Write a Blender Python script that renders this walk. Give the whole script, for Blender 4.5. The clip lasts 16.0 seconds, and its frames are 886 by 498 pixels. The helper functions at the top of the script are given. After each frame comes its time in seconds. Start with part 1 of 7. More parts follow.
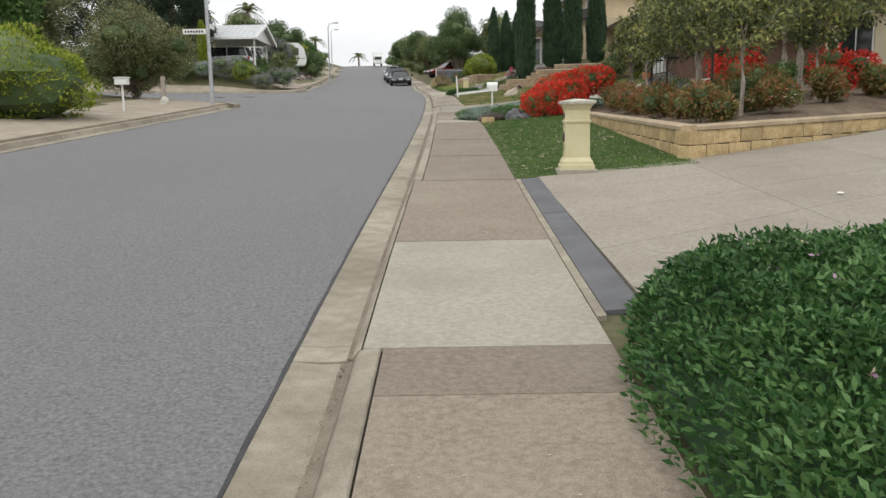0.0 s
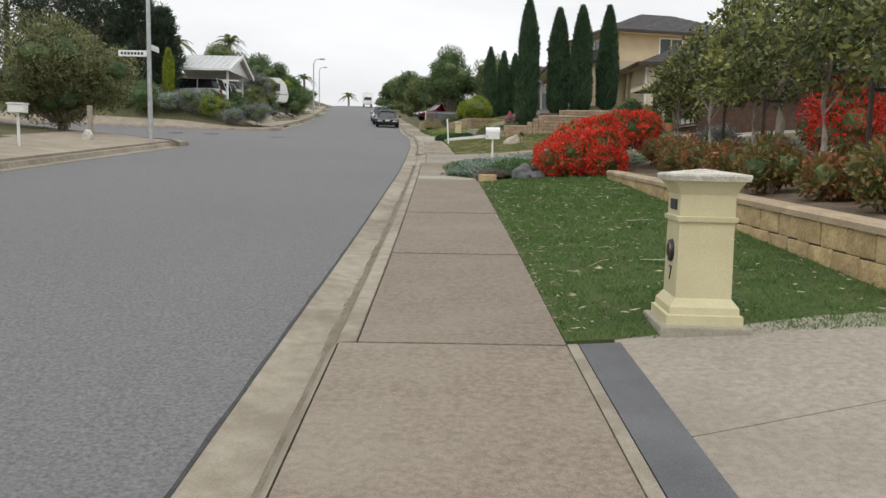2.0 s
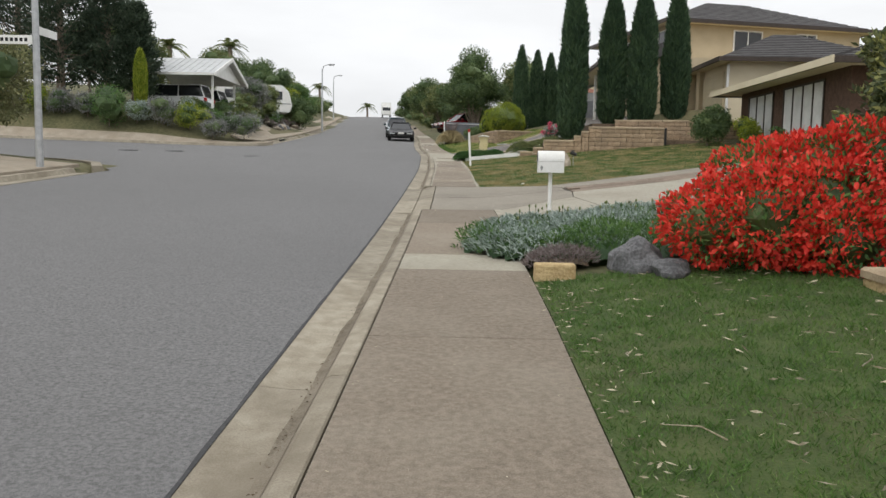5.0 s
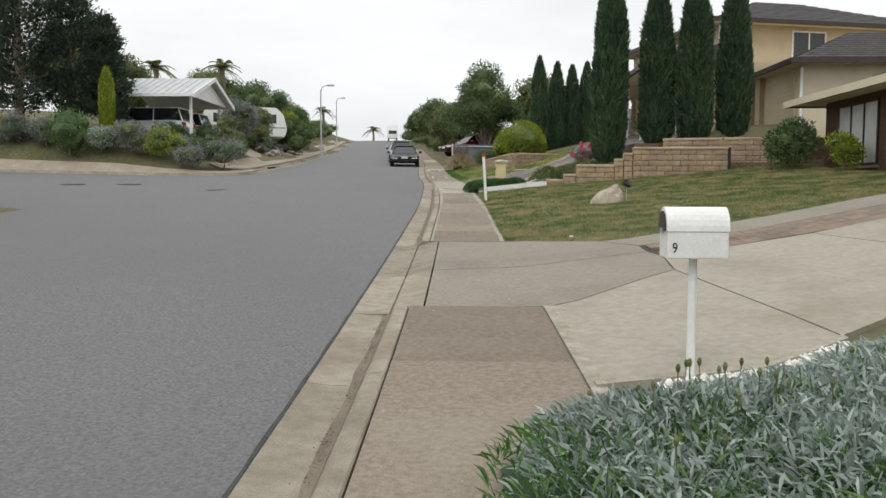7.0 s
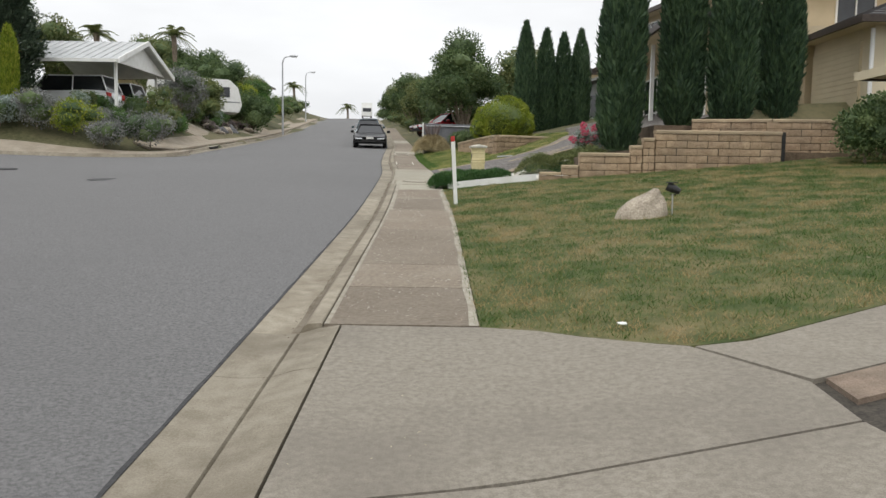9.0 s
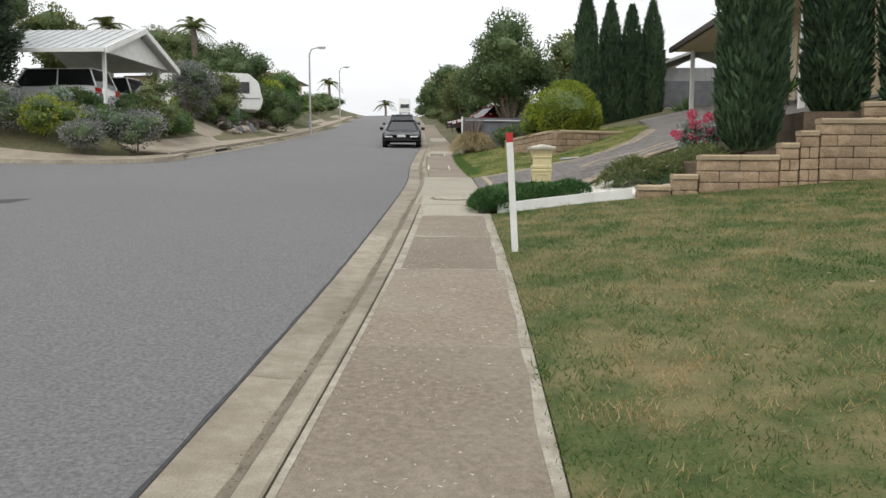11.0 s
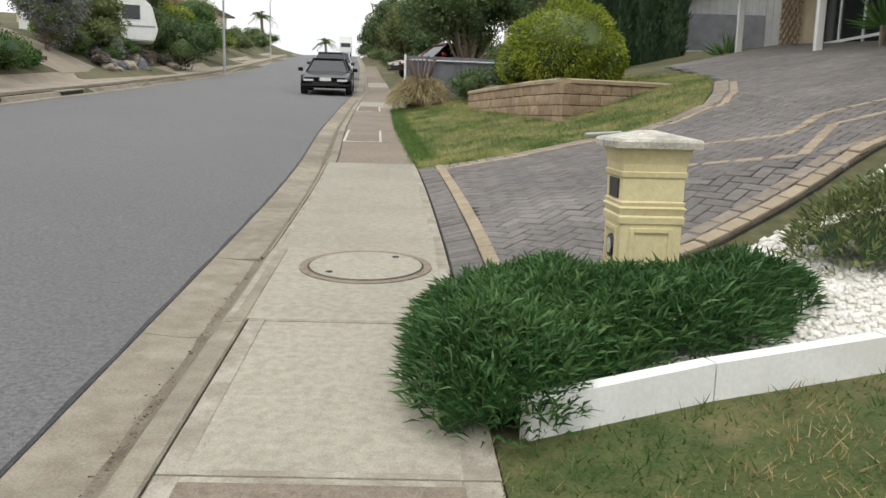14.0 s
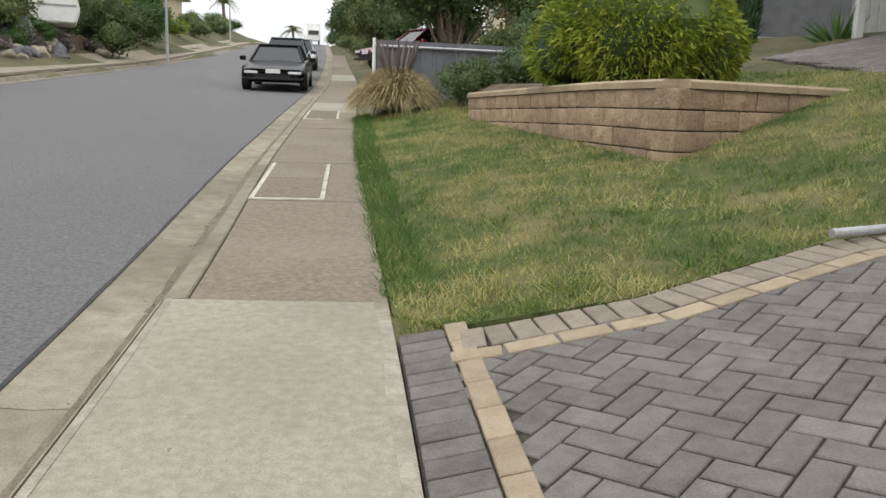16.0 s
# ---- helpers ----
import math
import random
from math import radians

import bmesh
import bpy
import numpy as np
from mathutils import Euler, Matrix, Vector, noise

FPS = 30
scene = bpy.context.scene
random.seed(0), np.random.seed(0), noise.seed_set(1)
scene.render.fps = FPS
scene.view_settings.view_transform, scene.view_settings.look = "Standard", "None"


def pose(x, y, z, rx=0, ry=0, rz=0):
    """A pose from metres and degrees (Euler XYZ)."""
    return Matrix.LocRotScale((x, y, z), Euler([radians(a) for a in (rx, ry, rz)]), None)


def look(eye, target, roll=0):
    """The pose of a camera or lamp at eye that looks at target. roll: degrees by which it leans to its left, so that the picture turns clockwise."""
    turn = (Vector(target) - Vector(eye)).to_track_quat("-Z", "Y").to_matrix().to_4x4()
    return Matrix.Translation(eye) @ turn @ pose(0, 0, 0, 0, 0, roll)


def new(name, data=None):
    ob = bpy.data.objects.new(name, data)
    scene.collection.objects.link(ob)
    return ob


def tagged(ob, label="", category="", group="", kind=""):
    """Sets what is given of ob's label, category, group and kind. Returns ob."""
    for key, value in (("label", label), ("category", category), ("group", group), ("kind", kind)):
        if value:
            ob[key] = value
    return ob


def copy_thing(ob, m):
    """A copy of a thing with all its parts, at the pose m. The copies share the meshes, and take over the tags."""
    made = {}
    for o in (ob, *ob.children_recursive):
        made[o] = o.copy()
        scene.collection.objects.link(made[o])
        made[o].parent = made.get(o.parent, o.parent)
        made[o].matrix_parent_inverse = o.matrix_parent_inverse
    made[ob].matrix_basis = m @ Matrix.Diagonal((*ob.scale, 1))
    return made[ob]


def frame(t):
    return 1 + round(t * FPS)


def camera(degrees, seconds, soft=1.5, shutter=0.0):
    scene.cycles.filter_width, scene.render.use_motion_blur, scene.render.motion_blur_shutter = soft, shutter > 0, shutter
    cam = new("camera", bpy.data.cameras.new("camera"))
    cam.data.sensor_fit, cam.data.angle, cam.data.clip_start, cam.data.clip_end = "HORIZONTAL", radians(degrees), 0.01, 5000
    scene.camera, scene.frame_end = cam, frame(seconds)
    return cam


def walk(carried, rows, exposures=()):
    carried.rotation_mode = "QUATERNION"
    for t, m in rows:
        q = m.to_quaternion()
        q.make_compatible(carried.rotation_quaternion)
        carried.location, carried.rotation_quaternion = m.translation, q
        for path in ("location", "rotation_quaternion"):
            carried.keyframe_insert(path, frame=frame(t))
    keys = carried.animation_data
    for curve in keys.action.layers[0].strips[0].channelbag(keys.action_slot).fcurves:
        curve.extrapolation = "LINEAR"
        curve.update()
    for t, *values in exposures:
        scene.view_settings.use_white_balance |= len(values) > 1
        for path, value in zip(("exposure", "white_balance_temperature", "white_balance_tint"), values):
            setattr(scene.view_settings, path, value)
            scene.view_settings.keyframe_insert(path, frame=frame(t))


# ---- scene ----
cam = camera(57.9, 16.0)
METRES, EYE, TILT, LEAN, TURN = 46.0, 1.44, -9.4, 1.0, 0.0
ROWS = [
    (0, 0, 0.002831, 0.00061858, -0, 0, 0),
    (0.5, 0.0021, 0.033864, 0.0077384, 2.23, 0.73, -0.95),
    (1, 0.0027, 0.064897, 0.014783, 0.32, 3.76, -1.97),
    (1.5, 0.0016, 0.095931, 0.020869, 0.26, 3.5, -2.53),
    (2, 0.0029, 0.12696, 0.026133, -1, 3.05, -1.98),
    (2.5, 0.0033, 0.158, 0.033331, -2.16, 5.47, -1.05),
    (3, 0.0037, 0.18903, 0.039554, -1.93, 4.01, -1.39),
    (3.5, 0.0062, 0.22006, 0.046821, -0.13, 3.09, -1.85),
    (4, 0.0077, 0.2511, 0.05405, 0.99, 3.45, -2.33),
    (6.5, 0.0059, 0.39893, 0.087573, 0.14, 4.07, -1.88),
    (7, 0.0058, 0.42997, 0.094627, 1.52, 5.32, -1.39),
    (7.5, 0.0047, 0.45901, 0.10165, 0.54, 4.25, -0.85),
    (8, 0.0049, 0.49004, 0.10793, 0.79, 3.19, -2.54),
    (8.5, 0.0082, 0.52108, 0.11444, -1.53, 3.64, -2.08),
    (9, 0.0119, 0.55211, 0.12226, -0.04, 3.92, -1.86),
    (9.5, 0.0133, 0.58314, 0.12859, 0.37, 3.42, -2.26),
    (10, 0.0117, 0.61418, 0.13504, 3.14, 3.75, -1.75),
    (12.5, 0.0084, 0.7594, 0.1666, 1.95, 2.21, -1.47),
    (13, 0.0071, 0.7899, 0.1729, 0.22, 1.46, -2.18),
    (13.5, 0.0057, 0.81958, 0.17934, -0.26, 0.79, -1.4),
    (14, 0.0057, 0.85062, 0.18616, -0.96, -0.18, -2.33),
    (14.5, 0.005, 0.88165, 0.19295, 1.41, 0.11, -2.61),
    (15, 0.0023, 0.91268, 0.19996, -0.63, 0.12, -2.05),
    (15.5, 0.0016, 0.94372, 0.20667, -0.61, -0.89, -2.21),
    (16, 0.0022, 0.97475, 0.2135, -2.9, -0.78, -2.31),
]
walk(cam, [(t, pose(0, 0, EYE, TILT, LEAN, TURN) @ pose(METRES * x, METRES * y, METRES * z, 90 + pitch, roll, yaw)) for t, x, y, z, yaw, pitch, roll in ROWS],
     exposures=[(0.0, 0.16), (0.6, 0.03), (9.5, 0.07), (12.5, 0.22), (16.0, 0.24)])


# ---- light ----
world = bpy.data.worlds.new("overcast_sky")
scene.world = world
world.use_nodes = True
wn, wl = world.node_tree.nodes, world.node_tree.links
wn.clear()
sky = wn.new("ShaderNodeTexSky")
sky.sky_type = "NISHITA"
sky.sun_disc = False
sky.sun_elevation, sky.sun_rotation = radians(55), radians(200)
sky.air_density, sky.dust_density = 1.0, 3.0
grey = wn.new("ShaderNodeHueSaturation")
grey.inputs["Saturation"].default_value = 0.12
# an overcast dome: about three times as bright overhead as at the horizon, with faint cloud
where = wn.new("ShaderNodeTexCoord")
apart = wn.new("ShaderNodeSeparateXYZ")
wl.new(where.outputs["Generated"], apart.inputs[0])
rise_ = wn.new("ShaderNodeMapRange")
rise_.inputs[1].default_value, rise_.inputs[2].default_value = 0.0, 1.0
rise_.inputs[3].default_value, rise_.inputs[4].default_value = 9.5, 14.5
wl.new(apart.outputs[2], rise_.inputs[0])
puff = wn.new("ShaderNodeTexNoise")
puff.inputs["Scale"].default_value, puff.inputs["Detail"].default_value = 3.0, 5.0
stretch = wn.new("ShaderNodeMapping")
stretch.inputs["Scale"].default_value = (1.0, 1.0, 3.5)
wl.new(where.outputs["Generated"], stretch.inputs["Vector"])
wl.new(stretch.outputs[0], puff.inputs["Vector"])
swell = wn.new("ShaderNodeMapRange")
swell.inputs[1].default_value, swell.inputs[2].default_value = 0.3, 0.7
swell.inputs[3].default_value, swell.inputs[4].default_value = 0.9, 1.1
wl.new(puff.outputs["Fac"], swell.inputs[0])
bright = wn.new("ShaderNodeMath")
bright.operation = "MULTIPLY"
wl.new(rise_.outputs[0], bright.inputs[0])
wl.new(swell.outputs[0], bright.inputs[1])
veil = wn.new("ShaderNodeVectorMath")
veil.operation = "SCALE"
veil.inputs[0].default_value = (0.985, 1.0, 1.02)
wl.new(bright.outputs[0], veil.inputs["Scale"])
cloud = wn.new("ShaderNodeMix")
cloud.data_type = "RGBA"
cloud.inputs[0].default_value = 0.85
wl.new(veil.outputs[0], cloud.inputs[7])
bg = wn.new("ShaderNodeBackground")
bg.inputs["Strength"].default_value = 0.1
out = wn.new("ShaderNodeOutputWorld")
wl.new(sky.outputs[0], grey.inputs["Color"])
wl.new(grey.outputs[0], cloud.inputs[6])
wl.new(cloud.outputs[2], bg.inputs["Color"])
wl.new(bg.outputs[0], out.inputs["Surface"])
sun = new("sun", bpy.data.lights.new("sun", "SUN"))
sun.data.energy, sun.data.angle, sun.data.color = 0.9, radians(25), (1.0, 0.97, 0.92)
sun.matrix_world = look((0, 0, 60), (0 + 20 * math.sin(radians(200)) * -1, -20 * math.cos(radians(200)), 60 - 28))


# ---- materials ----
def material(name, dark, light, scale=6.0, rough=0.85, bump=0.3, fine=60.0, stain=None, stain_scale=0.7,
             stain_amount=0.5, metal=0.0, vary=0.0, island=False, detail=6.0, spec=0.35, coat=0.0):
    """Two scales of noise between two colours, a stain at a large scale, and relief."""
    m = bpy.data.materials.new(name)
    m.use_nodes = True
    n, l = m.node_tree.nodes, m.node_tree.links
    b = n["Principled BSDF"]
    b.inputs["Roughness"].default_value = rough
    b.inputs["Metallic"].default_value = metal
    b.inputs["Specular IOR Level"].default_value = spec
    b.inputs["Coat Weight"].default_value = coat
    geo = n.new("ShaderNodeNewGeometry")
    big = n.new("ShaderNodeTexNoise")
    big.inputs["Scale"].default_value, big.inputs["Detail"].default_value = scale, detail
    small = n.new("ShaderNodeTexNoise")
    small.inputs["Scale"].default_value, small.inputs["Detail"].default_value = fine, 4.0
    for t in (big, small):
        l.new(geo.outputs["Position"], t.inputs["Vector"])
    both = n.new("ShaderNodeMath")
    both.operation = "ADD"
    l.new(big.outputs["Fac"], both.inputs[0])
    l.new(small.outputs["Fac"], both.inputs[1])
    ramp = n.new("ShaderNodeValToRGB")
    ramp.color_ramp.elements[0].position, ramp.color_ramp.elements[1].position = 0.38, 0.62
    ramp.color_ramp.elements[0].color, ramp.color_ramp.elements[1].color = (*dark, 1), (*light, 1)
    half = n.new("ShaderNodeMath")
    half.operation = "MULTIPLY"
    half.inputs[1].default_value = 0.5
    l.new(both.outputs[0], half.inputs[0])
    l.new(half.outputs[0], ramp.inputs["Fac"])
    colour = ramp.outputs["Color"]
    if stain:
        st = n.new("ShaderNodeTexNoise")
        st.inputs["Scale"].default_value, st.inputs["Detail"].default_value = stain_scale, 8.0
        st.inputs["Roughness"].default_value = 0.65
        l.new(geo.outputs["Position"], st.inputs["Vector"])
        sr = n.new("ShaderNodeValToRGB")
        sr.color_ramp.elements[0].position, sr.color_ramp.elements[1].position = 0.45, 0.68
        sr.color_ramp.elements[1].color = (stain_amount, stain_amount, stain_amount, 1)
        l.new(st.outputs["Fac"], sr.inputs["Fac"])
        mx = n.new("ShaderNodeMix")
        mx.data_type = "RGBA"
        mx.inputs[7].default_value = (*stain, 1)
        l.new(sr.outputs["Color"], mx.inputs[0])
        l.new(colour, mx.inputs[6])
        colour = mx.outputs[2]
    if vary:
        hsv = n.new("ShaderNodeHueSaturation")
        mr = n.new("ShaderNodeMapRange")
        mr.inputs[3].default_value, mr.inputs[4].default_value = 1 - vary, 1 + vary
        if island:
            l.new(geo.outputs["Random Per Island"], mr.inputs[0])
        else:
            oi = n.new("ShaderNodeObjectInfo")
            l.new(oi.outputs["Random"], mr.inputs[0])
        l.new(mr.outputs[0], hsv.inputs["Value"])
        l.new(colour, hsv.inputs["Color"])
        colour = hsv.outputs[0]
    l.new(colour, b.inputs["Base Color"])
    if bump:
        bp = n.new("ShaderNodeBump")
        bp.inputs["Strength"].default_value, bp.inputs["Distance"].default_value = bump, 0.01
        l.new(both.outputs[0], bp.inputs["Height"])
        l.new(bp.outputs[0], b.inputs["Normal"])
    return m


def leaf_material(name, a, b2, c, rough=0.55, patch_scale=1.3, gain=1.0):
    """Leaves that differ from one to the next among three colours, with some light passing through."""
    m = bpy.data.materials.new(name)
    m.use_nodes = True
    n, l = m.node_tree.nodes, m.node_tree.links
    b = n["Principled BSDF"]
    b.inputs["Roughness"].default_value = rough
    b.inputs["Specular IOR Level"].default_value = 0.3
    geo = n.new("ShaderNodeNewGeometry")
    ramp = n.new("ShaderNodeValToRGB")
    e = ramp.color_ramp.elements
    e[0].color, e[1].color = (*a, 1), (*c, 1)
    e.new(0.55).color = (*b2, 1)
    patch = n.new("ShaderNodeTexNoise")
    patch.inputs["Scale"].default_value = patch_scale
    patch.inputs["Detail"].default_value = 5.0
    l.new(geo.outputs["Position"], patch.inputs["Vector"])
    mixer = n.new("ShaderNodeMath")
    mixer.operation = "MULTIPLY_ADD"
    mixer.inputs[1].default_value, mixer.inputs[2].default_value = 0.7, -0.2
    l.new(geo.outputs["Random Per Island"], mixer.inputs[0])
    add = n.new("ShaderNodeMath")
    l.new(mixer.outputs[0], add.inputs[0])
    strong = n.new("ShaderNodeMath")
    strong.operation = "MULTIPLY_ADD"
    strong.inputs[1].default_value, strong.inputs[2].default_value = gain, 0.5 * (1 - gain)
    l.new(patch.outputs["Fac"], strong.inputs[0])
    l.new(strong.outputs[0], add.inputs[1])
    l.new(add.outputs[0], ramp.inputs["Fac"])
    l.new(ramp.outputs[0], b.inputs["Base Color"])
    tr = n.new("ShaderNodeBsdfTranslucent")
    l.new(ramp.outputs[0], tr.inputs["Color"])
    mix = n.new("ShaderNodeMixShader")
    mix.inputs[0].default_value = 0.25
    l.new(b.outputs[0], mix.inputs[1])
    l.new(tr.outputs[0], mix.inputs[2])
    l.new(mix.outputs[0], n["Material Output"].inputs["Surface"])
    return m


M = {}
M["asphalt"] = material("asphalt", (0.1, 0.098, 0.098), (0.235, 0.232, 0.23), 45, 0.9, 0.8, 190, (0.135, 0.133, 0.132), 0.22, 0.35, detail=8.0)
M["tar"] = material("tar", (0.03, 0.03, 0.032), (0.06, 0.06, 0.06), 8, 0.8)
M["concrete_brown"] = material("concrete_brown", (0.155, 0.125, 0.094), (0.265, 0.222, 0.172), 28, 0.9, 0.6, 130, (0.3, 0.265, 0.21), 1.1, 0.35, vary=0.13)
M["concrete_pale"] = material("concrete_pale", (0.28, 0.26, 0.205), (0.4, 0.372, 0.3), 26, 0.9, 0.5, 140, (0.22, 0.195, 0.15), 0.9, 0.4, vary=0.07)
M["kerb_concrete"] = material("kerb_concrete", (0.225, 0.195, 0.145), (0.34, 0.305, 0.24), 9, 0.9, 0.4, 110, (0.15, 0.125, 0.09), 1.1, 0.7, vary=0.12)
M["drive_concrete"] = material("drive_concrete", (0.225, 0.2, 0.16), (0.345, 0.31, 0.255), 25, 0.9, 0.5, 130, (0.2, 0.168, 0.133), 0.6, 0.5, vary=0.05)
M["drive_cream"] = material("drive_cream", (0.29, 0.268, 0.215), (0.385, 0.358, 0.292), 14, 0.9, 0.4, 120, (0.24, 0.205, 0.155), 0.9, 0.6, vary=0.06)
M["apron"] = material("apron", (0.2, 0.178, 0.142), (0.31, 0.28, 0.232), 30, 0.9, 0.5, 150, (0.17, 0.15, 0.125), 0.9, 0.55, vary=0.05)
M["flag_brown"] = material("flag_brown", (0.13, 0.095, 0.07), (0.24, 0.185, 0.14), 9, 0.9, 0.5, 110, (0.28, 0.24, 0.19), 1.5, 0.4, vary=0.2)
M["concrete_worn"] = material("concrete_worn", (0.27, 0.245, 0.195), (0.42, 0.39, 0.32), 14, 0.9, 0.4, 120, (0.2, 0.17, 0.125), 4.0, 0.8)
M["paver_buff"] = material("paver_buff", (0.2, 0.168, 0.132), (0.29, 0.25, 0.2), 14, 0.9, 0.5, 140, vary=0.14)
M["silt"] = material("silt", (0.12, 0.098, 0.07), (0.225, 0.195, 0.15), 7, 1.0, 0.8, 90, (0.24, 0.205, 0.155), 2.2, 0.6)
M["band_dark"] = material("band_dark", (0.09, 0.09, 0.095), (0.14, 0.14, 0.145), 3, 0.9, 0.5, 120)
M["joint"] = material("joint", (0.035, 0.03, 0.025), (0.08, 0.07, 0.055), 12, 0.95)
M["paver_grey"] = material("paver_grey", (0.115, 0.104, 0.096), (0.185, 0.17, 0.158), 15, 0.9, 0.5, 140, (0.24, 0.22, 0.2), 0.8, 0.4, vary=0.16)
M["paver_tan"] = material("paver_tan", (0.29, 0.23, 0.155), (0.38, 0.315, 0.225), 12, 0.9, 0.5, 140, vary=0.12)
M["block_sand"] = material("block_sand", (0.36, 0.255, 0.12), (0.55, 0.42, 0.23), 7, 0.95, 1.0, 40, (0.3, 0.22, 0.13), 1.5, 0.5, vary=0.12)
M["block_brown"] = material("block_brown", (0.27, 0.19, 0.12), (0.44, 0.33, 0.22), 7, 0.95, 1.0, 40, (0.2, 0.155, 0.11), 1.2, 0.6, vary=0.14)
M["cap_stone"] = material("cap_stone", (0.33, 0.25, 0.16), (0.46, 0.37, 0.25), 6, 0.95, 0.6, 60, (0.22, 0.18, 0.13), 1.5, 0.6, vary=0.08)
M["soil"] = material("soil", (0.07, 0.05, 0.035), (0.17, 0.125, 0.085), 4, 1.0, 1.0, 40, (0.2, 0.16, 0.11), 1.2, 0.5)
M["verge"] = material("verge", (0.26, 0.222, 0.172), (0.375, 0.328, 0.262), 2, 1.0, 0.6, 60, (0.25, 0.2, 0.14), 0.6, 0.6)
M["grass_base"] = material("grass_base", (0.035, 0.06, 0.014), (0.095, 0.11, 0.035), 6, 1.0, 1.0, 70, (0.24, 0.185, 0.095), 1.7, 0.75)
M["hill"] = material("hill", (0.05, 0.06, 0.025), (0.13, 0.12, 0.06), 0.6, 1.0, 0.6, 8, (0.2, 0.17, 0.1), 0.2, 0.6)
M["cream_paint"] = material("cream_paint", (0.50, 0.45, 0.27), (0.58, 0.53, 0.34), 3, 0.7, 0.15, 80, (0.4, 0.36, 0.22), 2.5, 0.4)
M["yellow_stone"] = material("yellow_stone", (0.58, 0.5, 0.27), (0.68, 0.6, 0.36), 3, 0.8, 0.2, 40, (0.46, 0.4, 0.25), 4, 0.35)
M["weathered_cap"] = material("weathered_cap", (0.4, 0.38, 0.32), (0.66, 0.63, 0.54), 14, 0.9, 0.5, 70, (0.2, 0.19, 0.16), 5, 0.6)
M["white_paint"] = material("white_paint", (0.72, 0.72, 0.69), (0.82, 0.82, 0.8), 4, 0.5, 0.05, 60, (0.6, 0.58, 0.52), 3, 0.3)
M["red_paint"] = material("red_paint", (0.42, 0.03, 0.03), (0.55, 0.05, 0.045), 5, 0.55, 0.1)
M["black_metal"] = material("black_metal", (0.015, 0.015, 0.015), (0.035, 0.035, 0.035), 20, 0.45, 0.1)
M["galvanised"] = material("galvanised", (0.38, 0.39, 0.4), (0.52, 0.53, 0.54), 8, 0.5, 0.1, metal=0.5)
M["render_tan"] = material("render_tan", (0.46, 0.378, 0.25), (0.54, 0.45, 0.31), 1.5, 0.9, 0.2, 60)
M["render_cream"] = material("render_cream", (0.62, 0.54, 0.38), (0.7, 0.62, 0.46), 1.5, 0.9, 0.2, 60)
M["brick_brown"] = material("brick_brown", (0.07, 0.04, 0.03), (0.13, 0.08, 0.055), 8, 0.9, 0.4, 60)
M["roof_dark"] = material("roof_dark", (0.045, 0.042, 0.042), (0.09, 0.085, 0.085), 3, 0.8, 0.3, 40, vary=0.15)
M["roof_pale"] = material("roof_pale", (0.42, 0.43, 0.43), (0.55, 0.56, 0.56), 3, 0.6, 0.1, 40)
M["roof_red"] = material("roof_red", (0.2, 0.09, 0.06), (0.32, 0.16, 0.11), 3, 0.8, 0.3, 40)
M["gutter_brown"] = material("gutter_brown", (0.035, 0.025, 0.02), (0.06, 0.045, 0.035), 8, 0.5, 0.05)
M["fence_grey"] = material("fence_grey", (0.12, 0.125, 0.14), (0.18, 0.185, 0.2), 5, 0.6, 0.1, vary=0.08)
M["shed_grey"] = material("shed_grey", (0.3, 0.31, 0.31), (0.4, 0.41, 0.41), 4, 0.6, 0.1, vary=0.08)
M["bark"] = material("bark", (0.13, 0.10, 0.075), (0.28, 0.23, 0.18), 9, 0.95, 1.0, 50)
M["bark_pale"] = material("bark_pale", (0.28, 0.24, 0.2), (0.42, 0.37, 0.31), 9, 0.95, 0.8, 50)
M["rock"] = material("rock", (0.26, 0.22, 0.17), (0.46, 0.4, 0.32), 5, 0.95, 1.0, 40, (0.2, 0.18, 0.15), 2, 0.6, vary=0.15)
M["rock_grey"] = material("rock_grey", (0.085, 0.085, 0.088), (0.2, 0.2, 0.205), 5, 0.95, 1.0, 40, vary=0.15)
M["pebble"] = material("pebble", (0.6, 0.57, 0.5), (0.82, 0.8, 0.75), 12, 0.8, 0.2, 60, vary=0.15, island=True)
M["dry_leaf"] = material("dry_leaf", (0.24, 0.2, 0.13), (0.5, 0.45, 0.34), 6, 0.8, 0.1, vary=0.45, island=True)
M["rubber"] = material("rubber", (0.012, 0.012, 0.012), (0.025, 0.025, 0.025), 20, 0.8, 0.2)
M["car_black"] = material("car_black", (0.004, 0.004, 0.005), (0.006, 0.006, 0.007), 3, 0.3, 0.0, coat=0.15, spec=0.2)
M["car_teal"] = material("car_teal", (0.02, 0.045, 0.055), (0.025, 0.055, 0.065), 3, 0.25, 0.0, coat=1.0, spec=0.5)
M["car_silver"] = material("car_silver", (0.32, 0.33, 0.35), (0.36, 0.37, 0.39), 3, 0.3, 0.0, metal=0.5, coat=1.0)
M["car_white"] = material("car_white", (0.74, 0.75, 0.76), (0.78, 0.79, 0.8), 3, 0.25, 0.0, coat=1.0)
M["car_red"] = material("car_red", (0.22, 0.015, 0.02), (0.26, 0.02, 0.025), 3, 0.25, 0.0, coat=1.0)
M["lamp_red"] = material("lamp_red", (0.4, 0.01, 0.012), (0.5, 0.02, 0.02), 3, 0.2, 0.0)
M["lamp_clear"] = material("lamp_clear", (0.6, 0.62, 0.64), (0.75, 0.77, 0.8), 3, 0.12, 0.0, spec=0.8)
